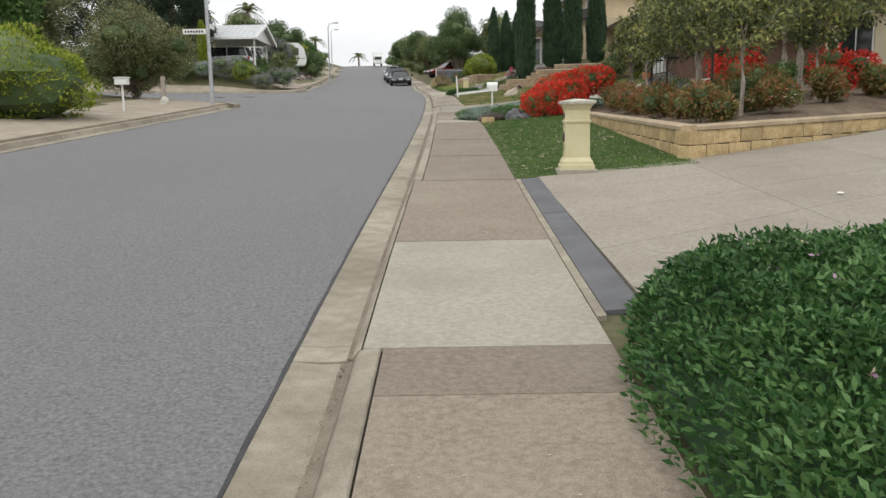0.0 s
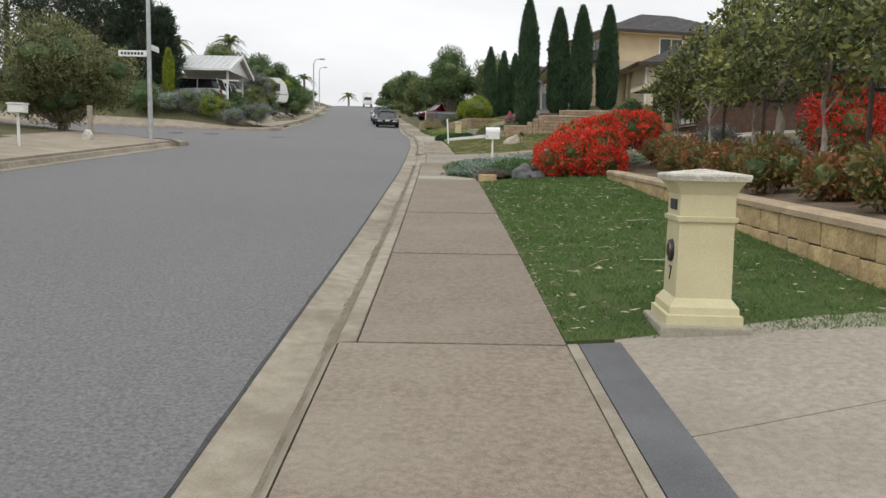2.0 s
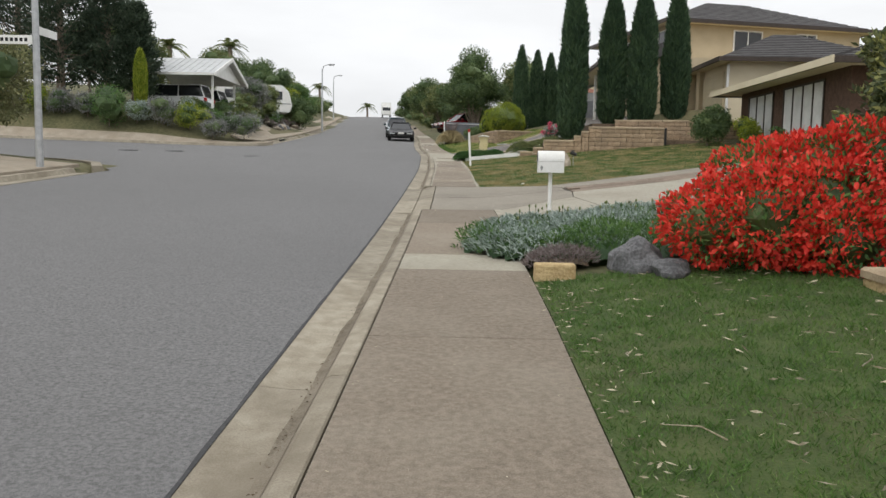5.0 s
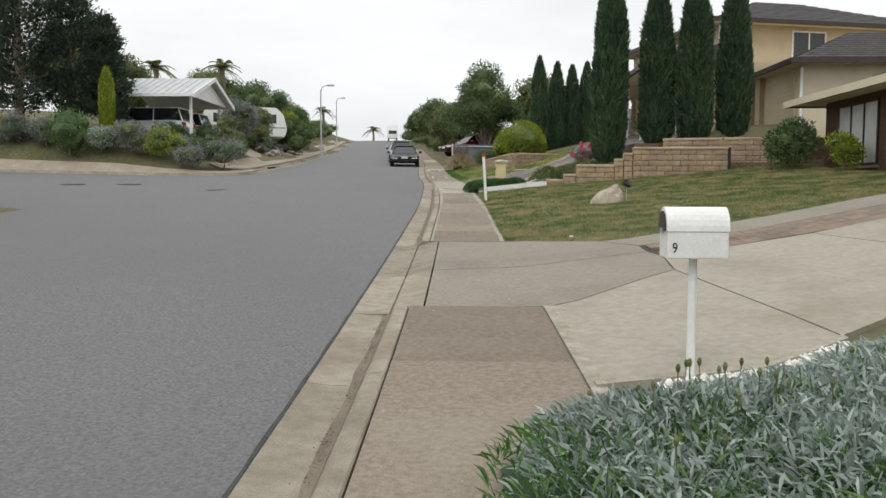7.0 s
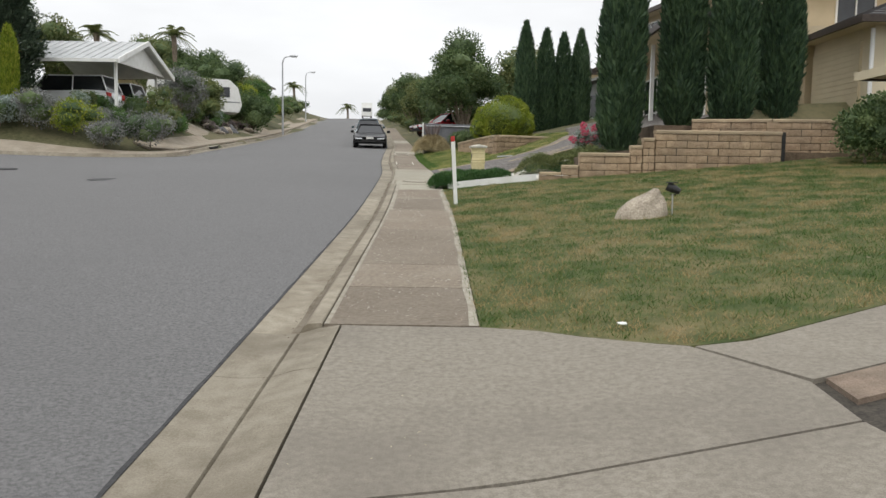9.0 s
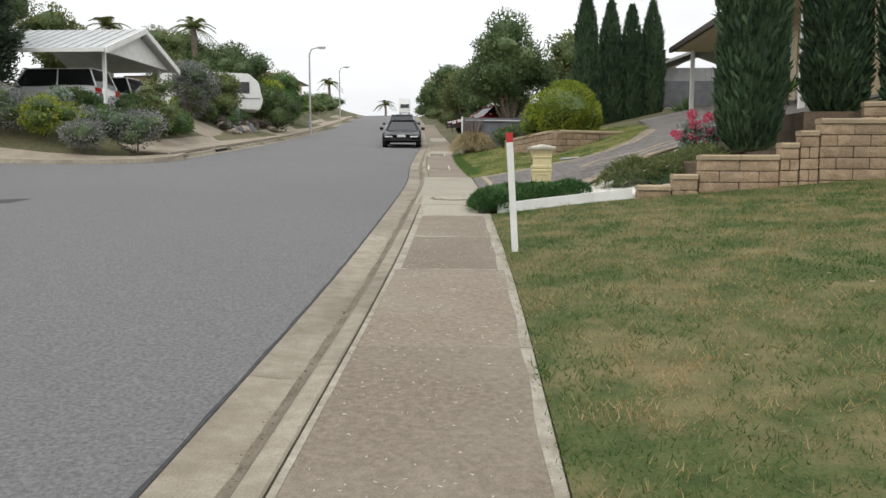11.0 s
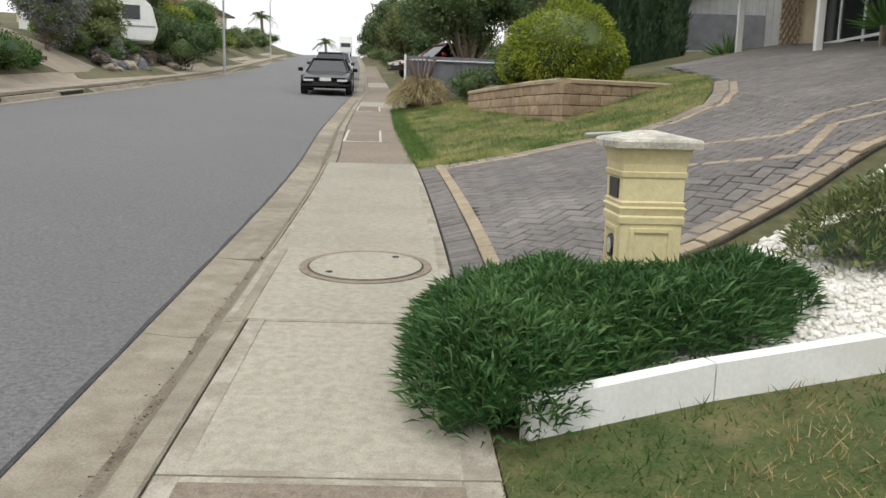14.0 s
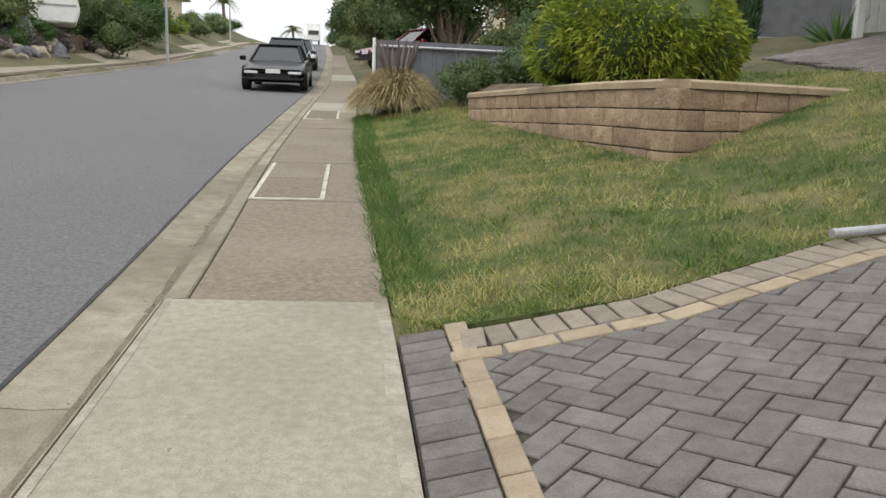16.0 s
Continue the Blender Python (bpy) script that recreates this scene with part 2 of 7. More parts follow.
M["window_dark"] = material("window_dark", (0.016, 0.018, 0.02), (0.03, 0.032, 0.035), 1.5, 0.06, 0.0, spec=0.6)
M["curtain"] = material("curtain", (0.55, 0.55, 0.53), (0.7, 0.7, 0.68), 3, 0.9, 0.1)
M["roller_door"] = material("roller_door", (0.55, 0.47, 0.32), (0.62, 0.54, 0.38), 2, 0.6, 0.05)
M["timber"] = material("timber", (0.2, 0.13, 0.08), (0.33, 0.23, 0.15), 6, 0.8, 0.3, 60)
M["plate"] = material("plate", (0.6, 0.6, 0.57), (0.7, 0.7, 0.66), 5, 0.5, 0.05)
M["brass"] = material("brass", (0.12, 0.1, 0.07), (0.22, 0.19, 0.13), 20, 0.4, 0.1, metal=0.8)
M["terracotta"] = material("terracotta", (0.4, 0.17, 0.08), (0.5, 0.24, 0.12), 6, 0.85, 0.2)

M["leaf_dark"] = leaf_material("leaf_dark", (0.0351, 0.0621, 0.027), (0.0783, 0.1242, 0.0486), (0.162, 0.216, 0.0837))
M["leaf_pine"] = leaf_material("leaf_pine", (0.018, 0.033, 0.021), (0.042, 0.066, 0.0405), (0.09, 0.12, 0.075))
M["leaf_wattle"] = leaf_material("leaf_wattle", (0.0702, 0.0811, 0.0343), (0.156, 0.1685, 0.0749), (0.2964, 0.2964, 0.1482))
# darker leaf green that puts the shade under ground cover into the colour
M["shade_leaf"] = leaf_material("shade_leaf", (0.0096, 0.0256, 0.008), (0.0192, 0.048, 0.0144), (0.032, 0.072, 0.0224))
M["leaf_green"] = leaf_material("leaf_green", (0.028, 0.07, 0.0168), (0.063, 0.14, 0.035), (0.14, 0.238, 0.063))
M["leaf_ground"] = leaf_material("leaf_ground", (0.01, 0.035, 0.01), (0.035, 0.1, 0.025), (0.12, 0.22, 0.07))
M["leaf_olive"] = leaf_material("leaf_olive", (0.0607, 0.081, 0.0283), (0.1311, 0.1621, 0.0607), (0.2426, 0.2633, 0.1012))
M["leaf_yellow"] = leaf_material("leaf_yellow", (0.07, 0.12, 0.012), (0.19, 0.26, 0.025), (0.4, 0.42, 0.06))
M["leaf_grey"] = leaf_material("leaf_grey", (0.113, 0.155, 0.127), (0.268, 0.324, 0.282), (0.478, 0.549, 0.507))
M["leaf_purplegrey"] = leaf_material("leaf_purplegrey", (0.08, 0.088, 0.08), (0.176, 0.184, 0.168), (0.32, 0.32, 0.32))
M["leaf_cypress"] = leaf_material("leaf_cypress", (0.0221, 0.0442, 0.0255), (0.0459, 0.085, 0.0459), (0.0935, 0.153, 0.0714))
M["leaf_bronze"] = leaf_material("leaf_bronze", (0.0591, 0.0844, 0.027), (0.1688, 0.1688, 0.0506), (0.3375, 0.1181, 0.0591))
M["leaf_pear"] = leaf_material("leaf_pear", (0.0389, 0.0605, 0.0259), (0.0972, 0.1188, 0.054), (0.3456, 0.3456, 0.108))
M["flower_red"] = leaf_material("flower_red", (0.5, 0.02, 0.015), (0.72, 0.045, 0.03), (0.85, 0.1, 0.06))
M["flower_pink"] = leaf_material("flower_pink", (0.5, 0.05, 0.1), (0.65, 0.12, 0.2), (0.75, 0.3, 0.35))
M["flower_small"] = leaf_material("flower_small", (0.4, 0.1, 0.35), (0.5, 0.3, 0.5), (0.7, 0.6, 0.3))
M["blade_green"] = leaf_material("blade_green", (0.0386, 0.0913, 0.0175), (0.0737, 0.1544, 0.0299), (0.1492, 0.2281, 0.0615), patch_scale=1.2)
M["turf_base"] = material("turf_base", (0.032, 0.058, 0.014), (0.075, 0.1, 0.03), 5, 1.0, 1.0, 70, (0.09, 0.085, 0.04), 1.4, 0.5)
M["blade_dry"] = leaf_material("blade_dry", (0.045, 0.108, 0.018), (0.088, 0.15, 0.034), (0.4, 0.3, 0.15), patch_scale=1.9, gain=3.4)
M["blade_bank"] = leaf_material("blade_bank", (0.048, 0.12, 0.0168), (0.156, 0.228, 0.048), (0.48, 0.432, 0.18), patch_scale=1.5, gain=2.6)
M["pampas"] = leaf_material("pampas", (0.2, 0.16, 0.08), (0.38, 0.31, 0.17), (0.55, 0.47, 0.28))
M["purple_dry"] = leaf_material("purple_dry", (0.1, 0.075, 0.07), (0.19, 0.15, 0.14), (0.3, 0.26, 0.25))

# ---- the lie of the land ----
YS = np.arange(-60.0, 420.0, 0.5)
_e = np.interp(YS, [-60, 5, 10, 14, 24, 30, 38, 43.5, 48.4, 52, 54, 61, 71, 80, 110, 170, 420],
               [-0.82, -0.81, -0.76, -0.70, -0.64, -0.68, -0.79, -1.0, -1.22, -1.53, -1.74, -2.2, -2.75, -3.5, -6.2, -12.5, -45])
_k = np.ones(9) / 9
_e = np.convolve(np.pad(_e, 4, mode="edge"), _k, mode="valid")
_slope = np.interp(YS, [-60, 55, 60, 85, 95, 150, 178, 420], [0.0578, 0.0578, 0.066, 0.07, 0.086, 0.086, -0.02, -0.03])
_g = np.cumsum(_slope) * 0.5
_g = _g - np.interp(0.0, YS, _g)
ROAD = 7.9


def G(y):
    return np.interp(y, YS, _g)


def E(y):
    """Where the asphalt meets the gutter on the walker's side."""
    return np.interp(y, YS, _e)


def R(y):
    """The footpath's far edge."""
    return E(y) + np.interp(y, [20, 30, 45, 50], [1.66, 1.5, 1.45, 1.38])


def L(y):
    return E(y) - ROAD


def step(a, b, v):
    t = np.clip((v - a) / (b - a), 0, 1)
    return t * t * (3 - 2 * t)


def side_near(x):
    """The side street's near kerb, with its rounded corner."""
    t = np.clip((-8.6 - x) / 3.5, 0, 1)
    return 37.6 - 3.2 * (1 - np.sqrt(1 - (1 - t) ** 2))


def side_far(x):
    t = np.clip((-9.6 - x) / 4.0, 0, 1)
    return 54.6 + 4.0 * (1 - np.sqrt(1 - (1 - t) ** 2))


def H(x, y):
    """The height of the land beside the road."""
    x, y = np.asarray(x, float), np.asarray(y, float)
    d = x - R(y)
    rate = np.interp(y, [-5, 0, 11, 20, 33, 42, 44.2, 45.5, 50, 60, 100], [0.05, 0.05, 0.065, 0.09, 0.085, 0.085, 0.115, 0.235, 0.23, 0.21, 0.15])
    slope = rate * np.clip(d, 0, 8.2)
    bank = np.interp(d, [0, 2.3, 4.0, 7.0, 8.2], [0, 0.40, 0.90, 1.5, 1.75])
    slope = slope + (bank - slope) * step(45, 50, y) * (1 - step(56, 60, y))
    right = 0.03 + slope + 0.06 * np.clip(d - 8.2, 0, 25)
    a = L(y) - x
    near = 0.1 + 0.09 * np.clip(a, 0, 14)
    far = 0.16 + 0.06 * np.clip(a, 0, 1.6) + 0.42 * np.clip(a - 1.6, 0, 4.2) + 0.08 * np.clip(a - 5.8, 0, 30)
    street = 0.0 + 0.02 * np.clip(a, 0, 60)
    left = near + (street - near) * step(36.5, 38.2, y) + (far - street) * step(55, 59, y)
    return G(y) + np.where(d > -0.6, right, np.where(a > -0.3, left, -0.1))


# ---- building helpers ----
def mesh_np(name, verts, faces):
    me = bpy.data.meshes.new(name)
    verts, faces = np.asarray(verts, np.float32), np.asarray(faces, np.int32)
    k = faces.shape[1]
    me.vertices.add(len(verts))
    me.vertices.foreach_set("co", verts.ravel())
    me.loops.add(faces.size)
    me.loops.foreach_set("vertex_index", faces.ravel())
    me.polygons.add(len(faces))
    me.polygons.foreach_set("loop_start", np.arange(0, faces.size, k, dtype=np.int32))
    me.polygons.foreach_set("loop_total", np.full(len(faces), k, np.int32))
    me.update(calc_edges=True)
    return me


def creased(me):
    """Sharp edges where faces meet at more than about thirty degrees."""
    me.set_sharp_from_angle(angle=0.5)
    return me


def part(name, data, mat, parent=None, label=""):
    """One mesh object, of a bmesh or a mesh, under a thing."""
    if isinstance(data, bmesh.types.BMesh):
        me = bpy.data.meshes.new(name)
        bmesh.ops.recalc_face_normals(data, faces=data.faces)
        data.to_mesh(me)
        data.free()
    else:
        me = data
    me.materials.append(mat)
    ob = new(name, me)
    ob.parent = parent
    if label:
        ob["label"] = label
    return ob


def thing(name, label, category, x=0, y=0, z=0, rz=0, group="", kind=""):
    ob = new(name)
    ob.matrix_basis = pose(x, y, z, 0, 0, rz)
    return tagged(ob, label, category, group, kind)


def box(x0, y0, z0, x1, y1, z1, bevel=0.0, bm=None):
    bm = bm or bmesh.new()
    m = Matrix.Translation(((x0 + x1) / 2, (y0 + y1) / 2, (z0 + z1) / 2)) @ Matrix.Diagonal((abs(x1 - x0), abs(y1 - y0), abs(z1 - z0), 1))
    r = bmesh.ops.create_cube(bm, size=1, matrix=m)
    if bevel:
        es = list({e for v in r["verts"] for e in v.link_edges})
        bmesh.ops.bevel(bm, geom=es, offset=bevel, segments=2, affect="EDGES", profile=0.6)
    return bm


def tube(points, radii, sides=8, bm=None):
    """A round bar along points."""
    bm = bm or bmesh.new()
    rings = []
    pts = [Vector(p) for p in points]
    for i, p in enumerate(pts):
        d = (pts[min(i + 1, len(pts) - 1)] - pts[max(i - 1, 0)]).normalized()
        q = d.to_track_quat("Z", "Y")
        r = radii[i] if isinstance(radii, (list, tuple)) else radii
        rings.append([bm.verts.new(p + q @ Vector((r * math.cos(2 * math.pi * k / sides), r * math.sin(2 * math.pi * k / sides), 0))) for k in range(sides)])
    for a, b in zip(rings, rings[1:]):
        for k in range(sides):
            bm.faces.new((a[k], a[(k + 1) % sides], b[(k + 1) % sides], b[k]))
    bm.faces.new(rings[0][::-1])
    bm.faces.new(rings[-1])
    return bm


def prism(outline, axis, a, b, bm=None):
    """An outline in two axes, pushed from a to b along the third."""
    bm = bm or bmesh.new()

    def at(p, w):
        return {"x": (w, p[0], p[1]), "y": (p[0], w, p[1]), "z": (p[0], p[1], w)}[axis]
    lo = [bm.verts.new(at(p, a)) for p in outline]
    hi = [bm.verts.new(at(p, b)) for p in outline]
    n = len(outline)
    bm.faces.new(lo[::-1])
    bm.faces.new(hi)
    for i in range(n):
        bm.faces.new((lo[i], lo[(i + 1) % n], hi[(i + 1) % n], hi[i]))
    return bm


def square_stack(rows, bm=None):
    """A square pillar of (height, half width) rings."""
    bm = bm or bmesh.new()
    rings = [[bm.verts.new((sx * w, sy * w, z)) for sx, sy in ((-1, -1), (1, -1), (1, 1), (-1, 1))] for z, w in rows]
    for a, b in zip(rings, rings[1:]):
        for k in range(4):
            bm.faces.new((a[k], a[(k + 1) % 4], b[(k + 1) % 4], b[k]))
    bm.faces.new(rings[0][::-1])
    bm.faces.new(rings[-1])
    return bm


def drape(u0, u1, lo, hi, lift, along="y", nu=40, nv=12, depth=0.08):
    """A sheet with thickness laid on the land between two border lines: u runs along one axis, the borders give the other."""
    us = np.linspace(u0, u1, nu)
    vs = []
    for u in us:
        for k in np.linspace(0, 1, nv):
            v = lo(u) + (hi(u) - lo(u)) * k
            x, y = (v, u) if along == "y" else (u, v)
            if x > -1.0:
                x = max(x, float(R(y)) + 0.008)
            vs.append((x, y, float(H(x, y)) + lift))
    n = len(vs)
    vs += [(x, y, z - depth) for x, y, z in vs]
    fs = []
    for i in range(nu - 1):
        for j in range(nv - 1):
            q = (i * nv + j, i * nv + j + 1, (i + 1) * nv + j + 1, (i + 1) * nv + j)
            fs.append(q if along == "x" else q[::-1])
    rim = [j for j in range(nv)] + [i * nv + nv - 1 for i in range(1, nu)] + [(nu - 1) * nv + j for j in range(nv - 2, -1, -1)] + [i * nv for i in range(nu - 2, 0, -1)]
    for a, b in zip(rim, rim[1:] + rim[:1]):
        fs.append((a, b, b + n, a + n))
    return creased(mesh_np("sheet", vs, fs))


def strip(y0, y1, left, right, top, depth=0.12, dy=0.5, nx=6):
    """A slab along the road between two lines that follow it, top(x, y) high."""
    ys = np.linspace(y0, y1, max(2, int(round((y1 - y0) / dy)) + 1))
    vs = []
    for y in ys:
        for k in np.linspace(0, 1, nx):
            x = left(y) + (right(y) - left(y)) * k
            vs.append((x, y, float(top(x, y))))
    n, nu, nv = len(vs), len(ys), nx
    vs += [(x, y, z - depth) for x, y, z in vs]
    fs = [(i * nv + j, i * nv + j + 1, (i + 1) * nv + j + 1, (i + 1) * nv + j) for i in range(nu - 1) for j in range(nv - 1)]
    rim = [j for j in range(nv)] + [i * nv + nv - 1 for i in range(1, nu)] + [(nu - 1) * nv + j for j in range(nv - 2, -1, -1)] + [i * nv for i in range(nu - 2, 0, -1)]
    fs += [(a, a + n, b + n, b) for a, b in zip(rim, rim[1:] + rim[:1])]
    return creased(mesh_np("slab", vs, fs))


def profile_along(y0, y1, base, profile, dy=0.5, level=G):
    """A section of (across, up) pairs, drawn along the road."""
    ys = np.linspace(y0, y1, max(2, int(round((y1 - y0) / dy)) + 1))
    bm = bmesh.new()
    rings = [[bm.verts.new((base(y) + a, y, float(level(y)) + u)) for a, u in profile] for y in ys]
    n = len(profile)
    for a, b in zip(rings, rings[1:]):
        for k in range(n):
            bm.faces.new((a[k], a[(k + 1) % n], b[(k + 1) % n], b[k]))
    bm.faces.new(rings[0])
    bm.faces.new(rings[-1][::-1])
    return bm


rng = np.random.default_rng(7)


def leaf_quads(p, d, length, width, droop=0.0):
    """Leaves as folded diamonds: at points p, pointing along d."""
    n = len(p)
    d = d / (np.linalg.norm(d, axis=1, keepdims=True) + 1e-9)
    r = rng.normal(size=(n, 3))
    s = np.cross(d, r)
    s /= np.linalg.norm(s, axis=1, keepdims=True) + 1e-9
    nrm = np.cross(s, d)
    ln = (length * rng.uniform(0.6, 1.25, n))[:, None]
    wd = (width * rng.uniform(0.7, 1.2, n))[:, None]
    tip = p + d * ln
    tip[:, 2] -= droop * ln[:, 0]
    mid = p + d * ln * 0.5 + nrm * wd * 0.18
    v = np.stack([p, mid + s * wd * 0.5, tip, mid - s * wd * 0.5], 1).reshape(-1, 3)
    f = np.arange(4 * n).reshape(n, 4)
    return v, f


def shell(lobes, n, inner=0.55, gap=0.0, gap_scale=1.2, flat=0.0):
    """Points and outward ways in the outer part of a cluster of ellipsoids."""
    lobes = np.asarray(lobes, float)
    w = (lobes[:, 3] * lobes[:, 4] * lobes[:, 5]) ** (2 / 3)
    pick = rng.choice(len(lobes), n, p=w / w.sum())
    u = rng.normal(size=(n, 3))
    u /= np.linalg.norm(u, axis=1, keepdims=True)
    r = rng.uniform(inner ** 2, 1.0, n) ** 0.5
    bumpy = np.array([noise.noise(Vector(q)) for q in (u * 2.2 + pick[:, None] * 3.1)])
    r = r * (1 + 0.22 * bumpy)
    p = lobes[pick, :3] + u * lobes[pick, 3:] * r[:, None]
    keep = np.ones(n, bool)
    if gap:
        keep = np.array([noise.noise(Vector(q) * gap_scale) for q in p]) > gap
    return p[keep], u[keep]


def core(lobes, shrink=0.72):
    """A solid filler for a dense crown, drawn dark in place of inner shade."""
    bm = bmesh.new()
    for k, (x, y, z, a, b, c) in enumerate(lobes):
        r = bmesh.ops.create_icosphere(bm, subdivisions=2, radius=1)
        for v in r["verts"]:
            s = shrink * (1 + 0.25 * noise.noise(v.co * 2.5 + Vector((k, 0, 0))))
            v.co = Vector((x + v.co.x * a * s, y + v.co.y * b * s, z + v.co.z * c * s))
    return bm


def join(parts_list):
    vs, fs, k = [], [], 0
    for v, f in parts_list:
        vs.append(v)
        fs.append(f + k)
        k += len(v)
    return np.concatenate(vs), np.concatenate(fs)


def cores_np(lobes, shrink=0.72):
    bm = core(lobes, shrink)
    bm.verts.index_update()
    v = np.array([q.co[:] for q in bm.verts])
    f = np.array([[q.index for q in fc.verts] for fc in bm.faces])
    f = np.concatenate([f, f[:, 2:3]], 1)
    bm.free()
    return v, f


def crown(name, lobes, n, leaf, mat, parent, width=0.5, gap=0.0, gap_scale=1.2, inner=0.55, up=0.3, dense=0.6, droop=0.0, spread=0.8, label=""):
    p, u = shell(lobes, n, inner, gap, gap_scale)
    d = u + rng.normal(size=u.shape) * spread + np.array([0, 0, up])
    v, f = leaf_quads(p, d, leaf, leaf * width, droop)
    me = mesh_np(name, v, f)
    ob = part(name, me, mat, parent, label)
    # leaf_dark filler: the shade between paler leaves is put into its colour
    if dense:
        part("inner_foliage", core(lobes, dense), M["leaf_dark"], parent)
    return ob


def lobes_in(cx, cy, cz, rx, ry, rz, count, size, seed):
    r = random.Random(seed)
    out = []
    for _ in range(count):
        while True:
            u = Vector((r.uniform(-1, 1), r.uniform(-1, 1), r.uniform(-1, 1)))
            if u.length < 1:
                break
        s = size * r.uniform(0.7, 1.25)
        out.append((cx + u.x * rx, cy + u.y * ry, cz + u.z * rz, s, s, s * r.uniform(0.7, 0.95)))
    return out


def shrub(name, label, x, y, w, dpt, h, mat, leaf=0.08, n=2500, group="", count=7, seed=None, category="shrub", lift=0.0, width=0.5, up=0.3, gap=0.0, z=None):
    z = float(H(x, y)) + lift if z is None else z
    t = thing(name, label, category, x, y, z, group=group)
    seed = int(abs(x * 31 + y * 17)) if seed is None else seed
    lb = lobes_in(0, 0, h * 0.52, w * 0.30, dpt * 0.30, h * 0.24, count, min(w, dpt, h * 1.3) * 0.30, seed)
    lb = [(a, b, max(c, q * 0.8), p_, q_, q) for a, b, c, p_, q_, q in lb]
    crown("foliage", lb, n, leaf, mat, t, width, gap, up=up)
    part("stem", tube([(0, 0, -0.05), (0.02, 0.01, h * 0.5)], [0.03, 0.02], 6), M["bark"], t)
    return t


def tree(name, label, x, y, height, rad, mat, trunk=0.16, clear=0.3, n=9000, leaf=0.13, count=16, seed=1, bark="bark", gap=-0.3, squash=0.75, z=None, dense=0.0, width=0.5, size=0.48, category="tree", group=""):
    z = float(H(x, y)) if z is None else z
    t = thing(name, label, category, x, y, z, group=group)
    cz = height * (1 + clear) / 2
    rz = height * (1 - clear) / 2
    lb = lobes_in(0, 0, cz, rad * 0.72, rad * 0.72, rz * squash, count, rad * size, seed)
    r = random.Random(seed + 50)
    bm = tube([(0, 0, -0.2), (0.03, 0.02, height * clear * 0.6), (0.0, 0.05, height * clear), (0.06, 0.0, height * 0.75)], [trunk * 1.3, trunk, trunk * 0.85, trunk * 0.25], 9)
    part("trunk", bm, M[bark], t)
    limbs = bmesh.new()
    for a, b, c, p_, q_, q in lb:
        s = Vector((0, 0, height * clear * r.uniform(0.8, 1.4)))
        e = Vector((a, b, c))
        tube([s, s.lerp(e, 0.5) + Vector((0, 0, -0.1 * rad)), e], [trunk * 0.4, trunk * 0.25, trunk * 0.08], 6, limbs)
    part("limb_framework", limbs, M[bark], t)
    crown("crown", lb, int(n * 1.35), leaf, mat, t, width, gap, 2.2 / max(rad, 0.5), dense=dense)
    return t


# ---- ground, road, kerbs, footpath ----
gx = np.concatenate([np.arange(-400, -60, 40), np.arange(-60, -12, 2.0), np.arange(-12, 14, 0.4), np.arange(14, 60, 2.0), np.arange(60, 401, 40)])
gy = np.concatenate([np.arange(-400, -20, 40), np.arange(-20, 75, 0.5), np.arange(75, 220, 2.5), np.arange(220, 421, 20)])
GXX, GYY = np.meshgrid(gx, gy)
GZZ = H(GXX, GYY) - 0.03
GZZ = np.where((GYY > 34.0) & (GYY < 59) & (GXX < L(GYY) + 0.3), GZZ - 0.1, GZZ)
GZZ = np.where((GXX > L(GYY) - 0.4) & (GXX < R(GYY) - 0.12), G(GYY) - 0.2, GZZ)
gn = len(gx)
gf = [(i * gn + j, i * gn + j + 1, (i + 1) * gn + j + 1, (i + 1) * gn + j) for i in range(len(gy) - 1) for j in range(gn - 1)]
ground = part("ground", mesh_np("ground", np.stack([GXX.ravel(), GYY.ravel(), GZZ.ravel()], 1), gf), M["hill"])
tagged(ground, "dry hillside ground of soil and rough grass", "ground", kind="structure")

road = part("road", strip(-40, 400, L, E, lambda x, y: G(y) - 0.03 + 0.06 * (1 - ((x - E(y) + ROAD / 2) / (ROAD / 2)) ** 2), 0.2, 1.0, 9), M["asphalt"])
tagged(road, "worn grey asphalt street climbing a hill", "road", kind="structure")
sx = np.linspace(-60, -8.2, 60)
sv, sf = [], []
for x in sx:
    for k in np.linspace(0, 1, 20):
        y = side_near(x) + (side_far(x) - side_near(x)) * k
        sv.append((x, y, float(G(y)) + (0.02 * max(0, float(L(y)) - x)) - 0.032))
for i in range(59):
    for j in range(19):
        sf.append((i * 20 + j, (i + 1) * 20 + j, (i + 1) * 20 + j + 1, i * 20 + j + 1))
side = part("road", mesh_np("side_street", sv, sf), M["asphalt"])
tagged(side, "grey asphalt side street joining the hill road", "road", kind="structure")

# dark seam where asphalt meets gutter
seam = part("trim", strip(-20, 110, lambda y: E(y) - 0.014 + 0.005 * math.sin(y * 7.3), lambda y: E(y) + 0.008, lambda x, y: G(y) - 0.022, 0.02, 0.25, 2), M["tar"])
tagged(seam, "dark tar seam along the gutter", "seam", kind="structure")

